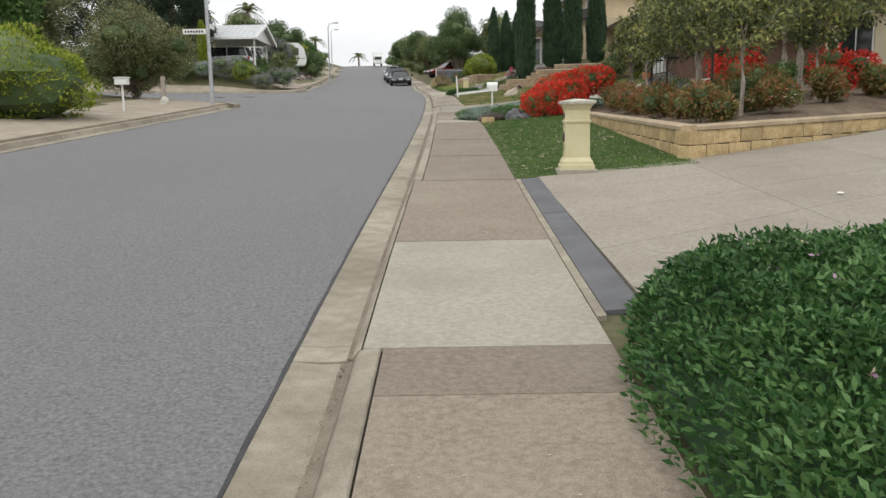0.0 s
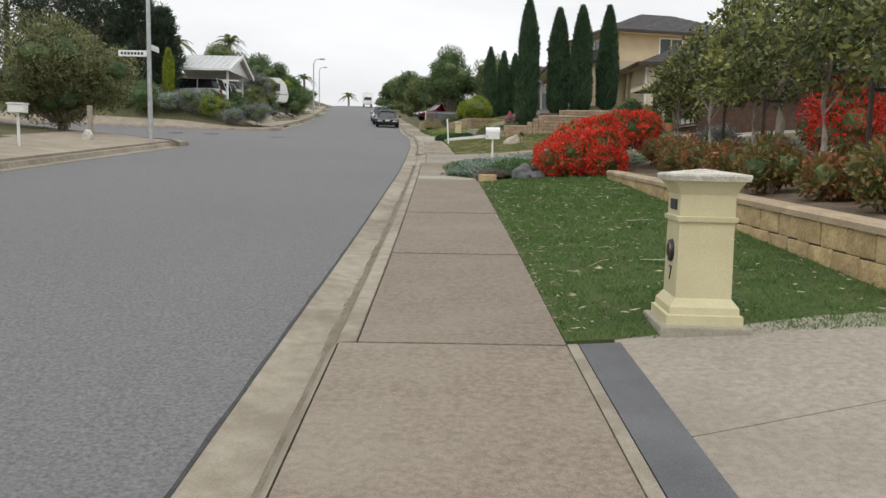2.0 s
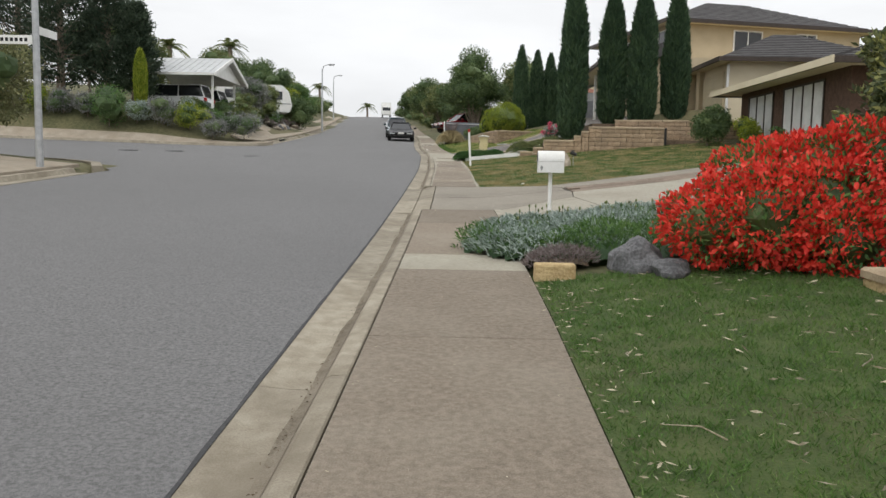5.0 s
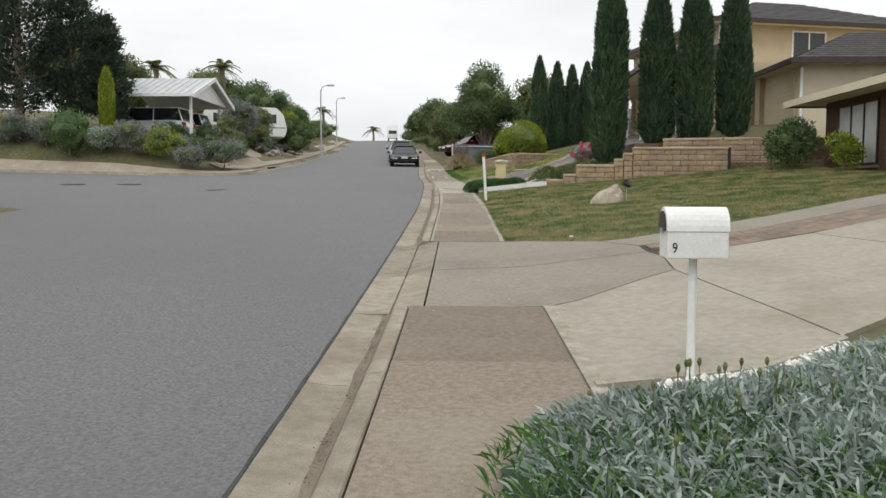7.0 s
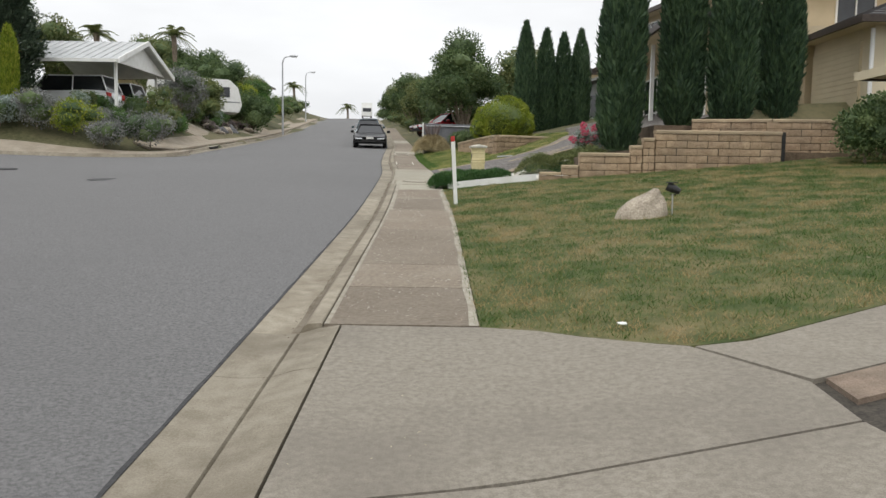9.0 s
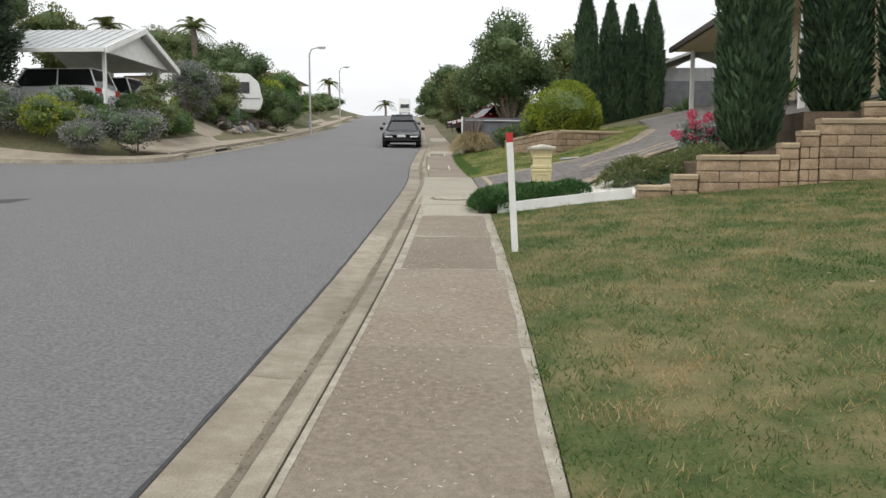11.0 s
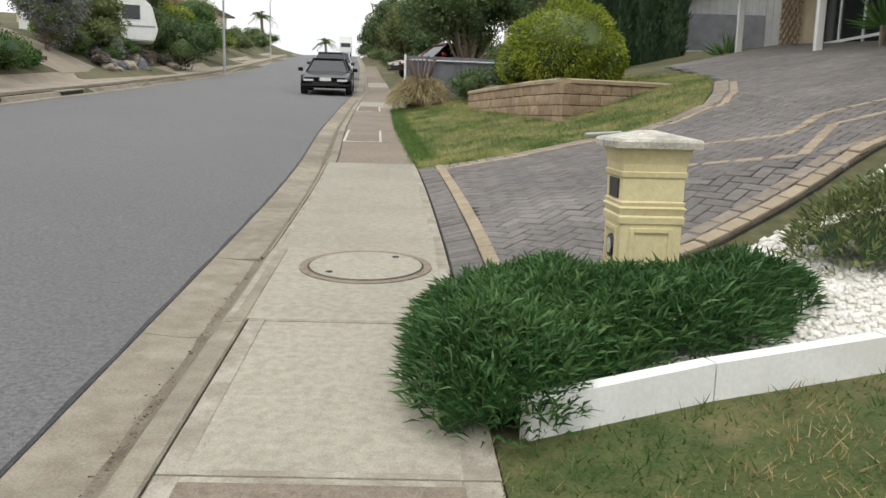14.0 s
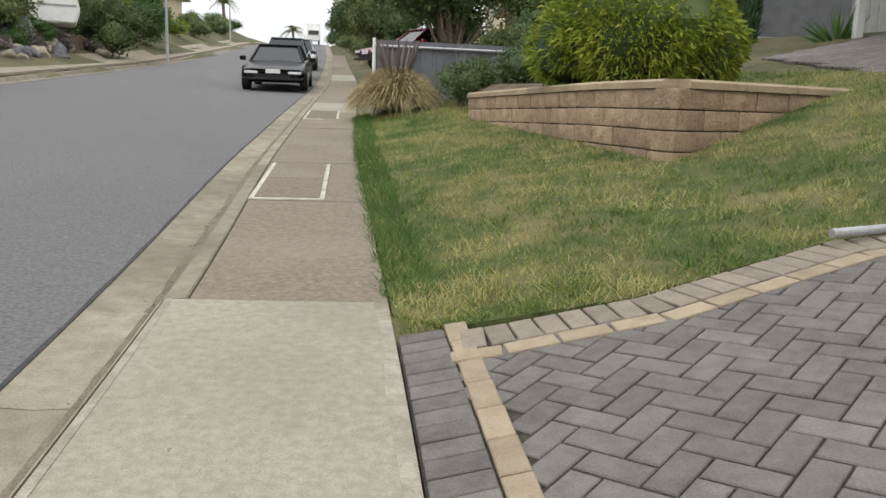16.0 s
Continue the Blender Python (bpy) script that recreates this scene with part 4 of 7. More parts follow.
# ---- walls of split blocks ----
def block_wall(name, label, pts, top, bottom, mat, bl=0.4, bh=0.2, thick=0.22, cap=0.07, cap_mat="cap_stone"):
    """Courses of rough-faced blocks along a plan line, under a rounded cap; blocks below ground are left out."""
    t = thing(name, label, "wall", kind="structure")
    acc = 0
    for i, (p, q) in enumerate(zip(pts, pts[1:])):
        p, q = Vector((*p, 0)), Vector((*q, 0))
        d = (q - p)
        ln = d.length
        d.normalize()
        ang = math.degrees(math.atan2(d.y, d.x))
        n = max(1, round(ln / bl))
        w = ln / n
        me = None
        for row in range(12):
            off = 0.5 * w if row % 2 else 0.0
            for k in range(n + (1 if row % 2 else 0)):
                a, b = max(0.0, k * w - off), min(ln, (k + 1) * w - off)
                if b - a < 0.03:
                    continue
                mid = p + d * (a + b) / 2
                s = (mid - Vector((*pts[0], 0))).length / max(0.01, (Vector((*pts[-1], 0)) - Vector((*pts[0], 0))).length)
                z = top(mid.x, mid.y) - cap - (row + 1) * bh
                if z + bh < bottom(mid.x, mid.y) - 0.1:
                    continue
                full = abs((b - a) - w) < 1e-4
                key = (name, round(b - a, 3), mat)
                if key not in BLOCKS:
                    bm = box(-(b - a) / 2 + 0.004, -thick / 2, 0.004, (b - a) / 2 - 0.004, thick / 2, bh - 0.004, 0.012)
                    face = [f for f in bm.faces if abs(f.normal.y) > 0.9 and f.calc_area() > 0.02]
                    r = bmesh.ops.poke(bm, faces=face)
                    for v in r["verts"]:
                        v.co.y *= 1.07
                        v.co.x += prng.uniform(-0.04, 0.04)
                    bmesh.ops.recalc_face_normals(bm, faces=bm.faces)
                    BLOCKS[key] = bpy.data.meshes.new("block")
                    bm.to_mesh(BLOCKS[key])
                    bm.free()
                    BLOCKS[key].materials.append(M[mat])
                ob = new("block", BLOCKS[key])
                ob.parent = t
                ob.matrix_basis = pose(mid.x + prng.uniform(-0.004, 0.004), mid.y + prng.uniform(-0.004, 0.004), z, 0, 0, ang)
        m = max(1, round(ln / 0.6))
        for k in range(m):
            a, b = p + d * (ln * k / m), p + d * (ln * (k + 1) / m)
            za, zb = top(a.x, a.y), top(b.x, b.y)
            bm = bmesh.new()
            s = Vector((-d.y, d.x, 0)) * (thick / 2 + 0.02)
            prof = [(-1, -cap), (-1.0, -0.02), (-0.8, 0), (0.8, 0), (1.0, -0.02), (1, -cap)]
            g = d * 0.003
            ra = [bm.verts.new(a + g + s * u + Vector((0, 0, za + v))) for u, v in prof]
            rb = [bm.verts.new(b - g + s * u + Vector((0, 0, zb + v))) for u, v in prof]
            for j in range(6):
                bm.faces.new((ra[j], ra[(j + 1) % 6], rb[(j + 1) % 6], rb[j]))
            bm.faces.new(ra)
            bm.faces.new(rb[::-1])
            part("cap_stone", bm, M[cap_mat], t)
        if i:
            for row in range(12):
                z = top(p.x, p.y) - cap - (row + 1) * bh
                if z + bh > bottom(p.x, p.y) - 0.1:
                    o = part("block", box(-thick * 0.55, -thick * 0.55, 0.004, thick * 0.55, thick * 0.55, bh - 0.004, 0.012), M[mat], t)
                    o.matrix_basis = pose(p.x, p.y, z, 0, 0, ang)
        # mortar behind
        bm = bmesh.new()
        s = Vector((-d.y, d.x, 0)) * (thick / 2 - 0.012)
        p, q = p + d * 0.14, q - d * 0.14
        lo_p, lo_q = bottom(p.x, p.y) - 0.3, bottom(q.x, q.y) - 0.3
        vs = [bm.verts.new(Vector((c.x, c.y, z)) + s * u) for c, z, u in ((p, lo_p, -1), (q, lo_q, -1), (q, top(q.x, q.y) - cap, -1), (p, top(p.x, p.y) - cap, -1), (p, lo_p, 1), (q, lo_q, 1), (q, top(q.x, q.y) - cap, 1), (p, top(p.x, p.y) - cap, 1))]
        for f in ((0, 1, 2, 3), (7, 6, 5, 4), (0, 4, 5, 1), (2, 6, 7, 3), (1, 5, 6, 2), (0, 3, 7, 4)):
            bm.faces.new([vs[j] for j in f])
        part("mortar", bm, M["joint"], t)
    return t


BLOCKS = {}


def Hf(x, y):
    return float(H(x, y))


wall1_top = lambda x, y: 1.27 + 0.029 * (y - 11.0) + 0.02 * max(0, x - 3.4)
block_wall("retaining_wall", "sandstone-coloured split block retaining wall with cap", [(3.35, 20.3), (3.35, 11.1), (9.2, 13.9)], wall1_top, Hf, "block_sand")
# soil of the raised garden bed
bedv, bedf = [], []
bxs, bys = np.linspace(3.42, 13, 24), np.linspace(11.2, 26.5, 32)
for x in bxs:
    for y in bys:
        yy = max(y, 11.2 + (x - 3.35) * 0.4786) if x < 9.2 else max(y, 14.0 + (x - 9.2) * 1.35)
        yy = min(yy, d2lo(x) - 0.05) if yy > 24 else yy
        z = max(Hf(x, yy) + 0.02, wall1_top(x, yy) - 0.1 + 0.09 * (x - 3.4)) + 0.05 * noise.noise(Vector((x, yy, 0)))
        z = max(min(z, wall1_top(x, yy) - 0.08 + 0.3 * (yy - 11.1 - (x - 3.35) * 0.4786)), Hf(x, yy) + 0.015)
        if yy > 20.3:
            z = Hf(x, yy) + 0.03 + (z - Hf(x, yy) - 0.03) * max(0, 1 - (yy - 20.3) / 2.5)
        z = z + (Hf(x, yy) + 0.015 - z) * min(1, max(0, (x - 7.6) / 1.6))
        bedv.append((x, yy, z))
for i in range(23):
    for j in range(31):
        bedf.append((i * 32 + j, (i + 1) * 32 + j, (i + 1) * 32 + j + 1, i * 32 + j + 1))
tagged(part("garden_bed", mesh_np("garden_bed", bedv, bedf), M["soil"]), "raised garden bed of bark mulch and soil", "garden bed", kind="structure")


def bed_z(x, y):
    z = max(Hf(x, y) + 0.02, wall1_top(x, y) - 0.1 + 0.09 * (x - 3.4))
    z = max(min(z, wall1_top(x, y) - 0.08 + 0.3 * (y - 11.1 - (x - 3.35) * 0.4786)), Hf(x, y) + 0.015)
    return Hf(x, y) + 0.03 + (z - Hf(x, y) - 0.03) * max(0, 1 - (y - 20.3) / 2.5) if y > 20.3 else z


W3 = [(1.1, 57.3), (2.2, 52.0), (5.0, 53.5)]
block_wall("retaining_wall", "weathered brown block retaining wall around a garden bed", W3, lambda x, y: 4.05 - 0.018 * max(0, y - 53.3) + 0.0 * x, Hf, "block_brown", 0.42, 0.16)
b3 = bmesh.new()
vsb = [b3.verts.new(p) for p in ((1.15, 57.4, 3.9), (2.25, 52.1, 3.97), (5.0, 53.6, 3.99), (9.0, 60.0, 4.6), (6.0, 66.0, 4.9), (0.8, 64, 4.3))]
b3.faces.new(vsb)
r3 = bmesh.ops.extrude_face_region(b3, geom=b3.faces[:])
for v in r3["geom"]:
    if isinstance(v, bmesh.types.BMVert):
        v.co.z -= 0.7
tagged(part("garden_bed", b3, M["soil"]), "soil of the upper garden bed", "garden bed", kind="structure")

# stepped wall in front of the cypresses
stepped = [([(2.5, 42.78), (2.95, 42.76)], 2.87), ([(2.96, 42.76), (3.3, 42.74)], 3.02), ([(3.31, 42.74), (4.35, 42.72)], 3.28), ([(4.36, 42.72), (4.6, 42.71)], 3.44), ([(4.61, 42.71), (4.85, 42.7)], 3.6), ([(4.86, 42.7), (7.45, 42.7)], 3.76), ([(6.0, 44.0), (7.6, 43.6), (10.5, 43.4)], 4.08)]
for pts, zt in stepped:
    block_wall("retaining_wall", "stepped brown block retaining wall below tall cypresses", pts, lambda x, y, zt=zt: zt, lambda x, y: min(Hf(x, y), 2.95), "block_brown", 0.42, 0.15)
tagged(part("post", box(7.46, 42.62, 2.7, 7.54, 42.7, 3.75, 0.01), M["black_metal"]), "dark steel post at the end of the block wall", "post")
tagged(part("terrace", box(3.38, 42.84, 2.4, 4.38, 44.7, 3.2, 0.02), M["soil"]), "low soil terrace behind the first steps of the wall", "terrace", kind="structure")
tb = box(4.39, 42.84, 2.5, 12, 48.3, 3.35)
tagged(part("terrace", tb, M["soil"]), "raised soil terrace behind the stepped wall", "terrace", kind="structure")
tb = box(5.2, 44.1, 3.2, 12, 48.2, 3.95)
tagged(part("terrace", tb, M["soil"]), "upper soil terrace beside the house", "terrace", kind="structure")


# ---- houses ----
def window(parent, x, y0, y1, z0, z1, axis="x", out=-1, mull=1, transom=None, frame_mat="white_paint", pane="window_dark"):
    """A window in a wall that faces along the axis: pane, frame bars, sill."""
    def bx(a0, b0, a1, b1, d0, d1):
        if axis == "x":
            return box(x + out * d0, a0, b0, x + out * d1, a1, b1)
        return box(a0, x + out * d0, b0, a1, x + out * d1, b1)
    w = part("window", bx(y0, z0, y1, z1, -0.03, 0.012), M[pane], parent)
    f = bx(y0 - 0.03, z0 - 0.03, y0 + 0.03, z1 + 0.03, -0.02, 0.04)
    for a0, b0, a1, b1 in ((y1 - 0.03, z0 - 0.03, y1 + 0.03, z1 + 0.03), (y0 + 0.03, z1 - 0.03, y1 - 0.03, z1 + 0.03), (y0 + 0.03, z0 - 0.03, y1 - 0.03, z0 + 0.03)):
        g = bx(a0, b0, a1, b1, -0.02, 0.04)
        me = bpy.data.meshes.new("tmp")
        g.to_mesh(me)
        g.free()
        f.from_mesh(me)
    part("frame", f, M[frame_mat], w)
    for k in range(mull):
        m = y0 + (y1 - y0) * (k + 1) / (mull + 1)
        part("mullion", bx(m - 0.025, z0 + 0.03, m + 0.025, z1 - 0.03, -0.02, 0.038), M[frame_mat], w)
    if transom:
        part("transom", bx(y0 + 0.03, transom - 0.025, y1 - 0.03, transom + 0.025, -0.02, 0.036), M[frame_mat], w)
    part("sill", bx(y0 - 0.06, z0 - 0.09, y1 + 0.06, z0 - 0.035, -0.02, 0.08), M["cap_stone"], w)


def hip_roof(parent, x0, y0, x1, y1, z, rise, mat, over=0.5, ridge_along="y", rows=14):
    """A hipped roof in stepped courses of tiles, with gutters and a soffit."""
    x0, y0, x1, y1 = x0 - over, y0 - over, x1 + over, y1 + over
    run = min(x1 - x0, y1 - y0) / 2
    bm = bmesh.new()
    vh = None
    for k in range(rows):
        a, b = k / rows, (k + 1) / rows
        za, zb = z + rise * a + 0.03, z + rise * b
        lo = [(x0 + run * a, y0 + run * a), (x1 - run * a, y0 + run * a), (x1 - run * a, y1 - run * a), (x0 + run * a, y1 - run * a)]
        hi = [(x0 + run * b, y0 + run * b), (x1 - run * b, y0 + run * b), (x1 - run * b, y1 - run * b), (x0 + run * b, y1 - run * b)]
        vl = [bm.verts.new((*p, za)) for p in lo]
        vd = vh or [bm.verts.new((*p, za - 0.035)) for p in lo]
        vh = [bm.verts.new((*p, zb)) for p in hi]
        for j in range(4):
            i2 = (j + 1) % 4
            if (vl[j].co - vl[i2].co).length > 1e-3:
                bm.faces.new((vd[j], vd[i2], vl[i2], vl[j]))
                bm.faces.new((vl[j], vl[i2], vh[i2], vh[j]))
    roof = part("roof", bm, M[mat], parent)
    part("soffit", box(x0 + 0.03, y0 + 0.03, z - 0.06, x1 - 0.03, y1 - 0.03, z - 0.02), M["render_cream"], roof)
    for n_, bb in enumerate(((x0 - 0.06, y0 - 0.06, x1 + 0.06, y0 + 0.03), (x0 - 0.06, y1 - 0.03, x1 + 0.06, y1 + 0.06), (x0 - 0.06, y0 + 0.03, x0 + 0.03, y1 - 0.03), (x1 - 0.03, y0 + 0.03, x1 + 0.06, y1 - 0.03))):
        part("gutter", box(bb[0], bb[1], z - 0.1, bb[2], bb[3], z + 0.05), M["gutter_brown"], roof)
    return roof


house = thing("house", "tan rendered two-storey house with dark tiled hip roofs", "house", 0, 0, 0)
part("wall", box(8.0, 48.6, 3.6, 19, 58.5, 7.0), M["render_tan"], house)
# veranda roof and posts along the street front
bm = prism([(6.5, 6.95), (6.5, 7.05), (9.0, 7.6), (9.0, 6.95)], "y", 48.2, 58.9)
part("veranda_roof", bm, M["roof_dark"], house)
part("veranda_soffit", box(6.55, 48.3, 6.9, 7.98, 58.8, 6.945), M["render_cream"], house)
part("veranda_gutter", box(6.4, 48.1, 6.9, 6.5, 59.0, 7.06), M["gutter_brown"], house)
for y in (49.0, 51.6, 54.4, 58.2):
    part("post", box(6.93, y - 0.06, Hf(7, y) - 0.1, 7.05, y + 0.06, 6.9, 0.01), M["white_paint"], house)
window(house, 8.0, 53.9, 56.6, 4.55, 6.3, "x", -1, 2, 5.05)
window(house, 8.0, 49.4, 51.2, 4.6, 6.3, "x", -1, 1)
part("door", box(7.96, 52.0, 4.4, 8.01, 53.0, 6.45), M["render_cream"], house)
# the upper storey, turned a little to the street
lower_parts = set(house.children)
part("wall", box(0, 0, 6.6, 9.5, 7.6, 8.9), M["render_tan"], house)
hip_roof(house, 0, 0, 9.5, 7.6, 8.9, 1.75, "roof_dark", 0.55)
for a_, b_ in ((0.6, 2.0), (3.2, 4.6), (5.8, 7.0)):
    window(house, 0.0, a_, b_, 7.5, 8.6, "x", -1, 1)
window(house, 0.0, 3.0, 4.4, 7.55, 8.65, "y", -1, 1)
window(house, 0.0, 6.2, 7.2, 7.55, 8.65, "y", -1, 1)
part("downpipe", tube([(-0.06, -0.06, 6.7), (-0.06, -0.06, 8.85)], 0.05), M["white_paint"], house)
for ob in house.children:
    if ob not in lower_parts:
        ob.matrix_basis = pose(9.75, 51.0, 0, 0, 0, 13.0) @ ob.matrix_basis
# lattice by the far corner
lat = bmesh.new()
for k in range(9):
    for sgn in (1, -1):
        z0 = 4.5 + k * 0.22
        yy0, yy1 = (57.3, 58.3) if sgn > 0 else (58.3, 57.3)
        tube([(7.93, yy0, z0 - 0.3), (7.93, yy1, z0 + 0.5)], 0.018, 4, lat)
part("lattice", lat, M["timber"], house, "brown timber diamond lattice")
# garage wing
part("wall", box(10.2, 44.5, 3.4, 16, 48.4, 6.3), M["render_cream"], house)
hip_roof(house, 10.2, 44.5, 16, 49.5, 6.35, 1.35, "roof_dark", 0.55)
part("garage_door", box(10.15, 45.0, 3.9, 10.21, 47.4, 6.0), M["roller_door"], house, "cream roller door")
for k in range(16):
    part("slat", box(10.135, 45.0, 3.92 + k * 0.13, 10.15, 47.4, 3.92 + k * 0.13 + 0.11, 0.004), M["roller_door"], house)
part("pillar", box(10.0, 47.5, 3.6, 10.3, 47.9, 6.3), M["render_tan"], house)
part("downpipe", tube([(10.12, 44.42, 3.5), (10.12, 44.42, 6.2)], 0.05), M["white_paint"], house)

house2 = thing("house", "low brown brick house with cream eaves and large windows", "house")
part("wall", box(9.9, 34.6, 2.3, 17, 42.2, 4.95), M["brick_brown"], house2)
hip_roof(house2, 9.9, 34.6, 17, 42.2, 4.95, 1.5, "roof_dark", 0.75)
part("fascia", box(9.05, 33.8, 4.84, 9.1, 43.0, 5.02), M["render_cream"], house2)
window(house2, 9.9, 36.0, 38.6, 3.2, 4.7, "x", -1, 3, None, "gutter_brown", "curtain")
window(house2, 9.9, 39.4, 41.4, 3.2, 4.7, "x", -1, 2, None, "gutter_brown", "curtain")

house1 = thing("house", "cream house with a garage and dark overhanging eaves", "house")
part("wall", box(13.2, 18.6, 1.8, 22, 28.5, 4.9), M["render_cream"], house1)
hip_roof(house1, 13.2, 18.6, 22, 28.5, 4.9, 1.8, "roof_dark", 0.9)
part("garage_door", box(13.15, 20.0, 2.4, 13.21, 24.4, 4.5), M["roller_door"], house1, "cream panelled garage door")
for k in range(5):
    part("panel", box(13.13, 20.05, 2.42 + k * 0.42, 13.15, 24.35, 2.42 + k * 0.42 + 0.39, 0.01), M["roller_door"], house1)
window(house1, 13.2, 25.3, 27.4, 3.0, 4.4, "x", -1, 1)
part("pillar", box(12.5, 19.2, 1.6, 12.9, 19.6, 4.85, 0.02), M["render_cream"], house1)

shed = thing("shed", "grey corrugated steel shed with gable roof", "shed")
part("wall", box(7.0, 63.0, 4.0, 12.5, 68, 6.9), M["shed_grey"], shed)
part("roof", prism([(6.6, 6.85), (9.7, 8.0), (12.9, 6.85), (12.9, 6.95), (9.7, 8.1), (6.6, 6.95)], "y", 62.6, 68.4), M["shed_grey"], shed)
for k in range(27):
    part("rib", box(7.05 + k * 0.2, 62.97, 4.6, 7.1 + k * 0.2, 63.0, 6.9), M["shed_grey"], shed)
part("door", box(7.1, 62.9, 4.3, 9.4, 62.96, 6.4), M["fence_grey"], shed, "dark grey mesh screen door")
part("rail", box(7.05, 62.86, 5.35, 9.5, 62.9, 5.41), M["galvanised"], shed)

# dark steel fence behind the pampas grass
fence = thing("fence", "dark grey ribbed steel panel fence with pale rail", "fence")
fa, fb = Vector((-0.45, 60.0, 0)), Vector((4.4, 61.0, 0))
fd = (fb - fa).normalized()
FT = 4.86
for k in range(24):
    c = fa + fd * (k * 0.205 + 0.1)
    zb = Hf(c.x, c.y) - 0.05
    bmf = box(-0.1, -0.015, 0, 0.1, 0.015, FT - zb)
    box(-0.03, -0.03, 0, 0.03, -0.015, FT - zb, 0, bmf)
    o = part("panel", bmf, M["fence_grey"], fence)
    o.matrix_basis = pose(c.x, c.y, zb, 0, 0, math.degrees(math.atan2(fd.y, fd.x)))
part("rail", tube([(fa.x, fa.y - 0.06, FT - 0.1), (fb.x, fb.y - 0.06, FT - 0.1)], 0.025, 6), M["galvanised"], fence)
part("post", tube([(fa.x, fa.y - 0.05, Hf(fa.x, fa.y) - 0.1), (fa.x, fa.y - 0.05, FT + 0.03)], 0.03, 8), M["white_paint"], fence)

# ---- far side: carport, caravan ----
CZ = 5.15
pad = part("terrace", box(-24, 60.8, 2.0, -13.6, 69.5, CZ), M["soil"])
tagged(pad, "levelled parking pad above the bank", "terrace", kind="structure")
carport = thing("carport", "white gabled carport with pale metal roof", "carport", 0, 0, CZ)
for x, y in ((-14.0, 61.6), (-14.4, 67.6), (-18.2, 61.6), (-18.2, 67.6)):
    part("post", box(x - 0.06, y - 0.06, 0, x + 0.06, y + 0.06, 2.3, 0.01), M["white_paint"], carport)
part("roof", prism([(61.1, 2.25), (64.6, 3.5), (68.1, 2.25), (68.1, 2.35), (64.6, 3.6), (61.1, 2.35)], "x", -18.6, -13.7), M["roof_pale"], carport)
part("gable", prism([(61.5, 2.3), (64.6, 3.42), (67.7, 2.3)], "x", -14.1, -14.0), M["white_paint"], carport, "white boarded gable")
part("bargeboard", prism([(61.05, 2.15), (61.05, 2.38), (64.6, 3.64), (68.15, 2.38), (68.15, 2.15), (64.6, 3.42)], "x", -13.69, -13.62), M["white_paint"], carport)
part("gutter", box(-18.6, 60.98, 2.2, -13.7, 61.09, 2.34), M["white_paint"], carport)
for k in range(12):
    part("roof_rib", prism([(61.1, 2.352), (64.58, 3.6), (64.58, 3.63), (61.1, 2.382)], "x", -18.5 + k * 0.4, -18.47 + k * 0.4), M["roof_pale"], carport)

caravan = thing("caravan", "white caravan with dark side windows parked on the bank", "caravan", -16.3, 79.8, 6.2, 22)
bm = prism([(-3.0, 0.35), (-2.9, 2.2), (-2.4, 2.55), (2.2, 2.5), (2.75, 2.0), (3.0, 0.9), (2.8, 0.35)], "y", -1.1, 1.1)
bmesh.ops.bevel(bm, geom=bm.edges[:], offset=0.06, segments=2, affect="EDGES")
cb = part("body", bm, M["white_paint"], caravan)
for a, b in ((-2.3, -1.3), (-0.5, 0.9), (1.4, 2.2)):
    part("window", box(a, -1.13, 1.35, b, -1.1, 2.0, 0.01), M["window_dark"], caravan)
part("window", box(2.72, -0.7, 1.3, 2.86, 0.7, 1.85), M["window_dark"], caravan)
part("stripe", box(-2.8, -1.115, 1.0, 2.85, -1.1, 1.08), M["shed_grey"], caravan)
part("wheel", tube([(0, -1.12, 0.33), (0, -0.9, 0.33)], 0.33, 18), M["rubber"], caravan)
part("wheel", tube([(0, 0.9, 0.33), (0, 1.12, 0.33)], 0.33, 18), M["rubber"], caravan)
pad2 = part("terrace", box(-24, 76.5, 3, -14.3, 84, 6.2), M["soil"])
tagged(pad2, "levelled gravel pad with stone edging on the bank", "terrace", kind="structure")


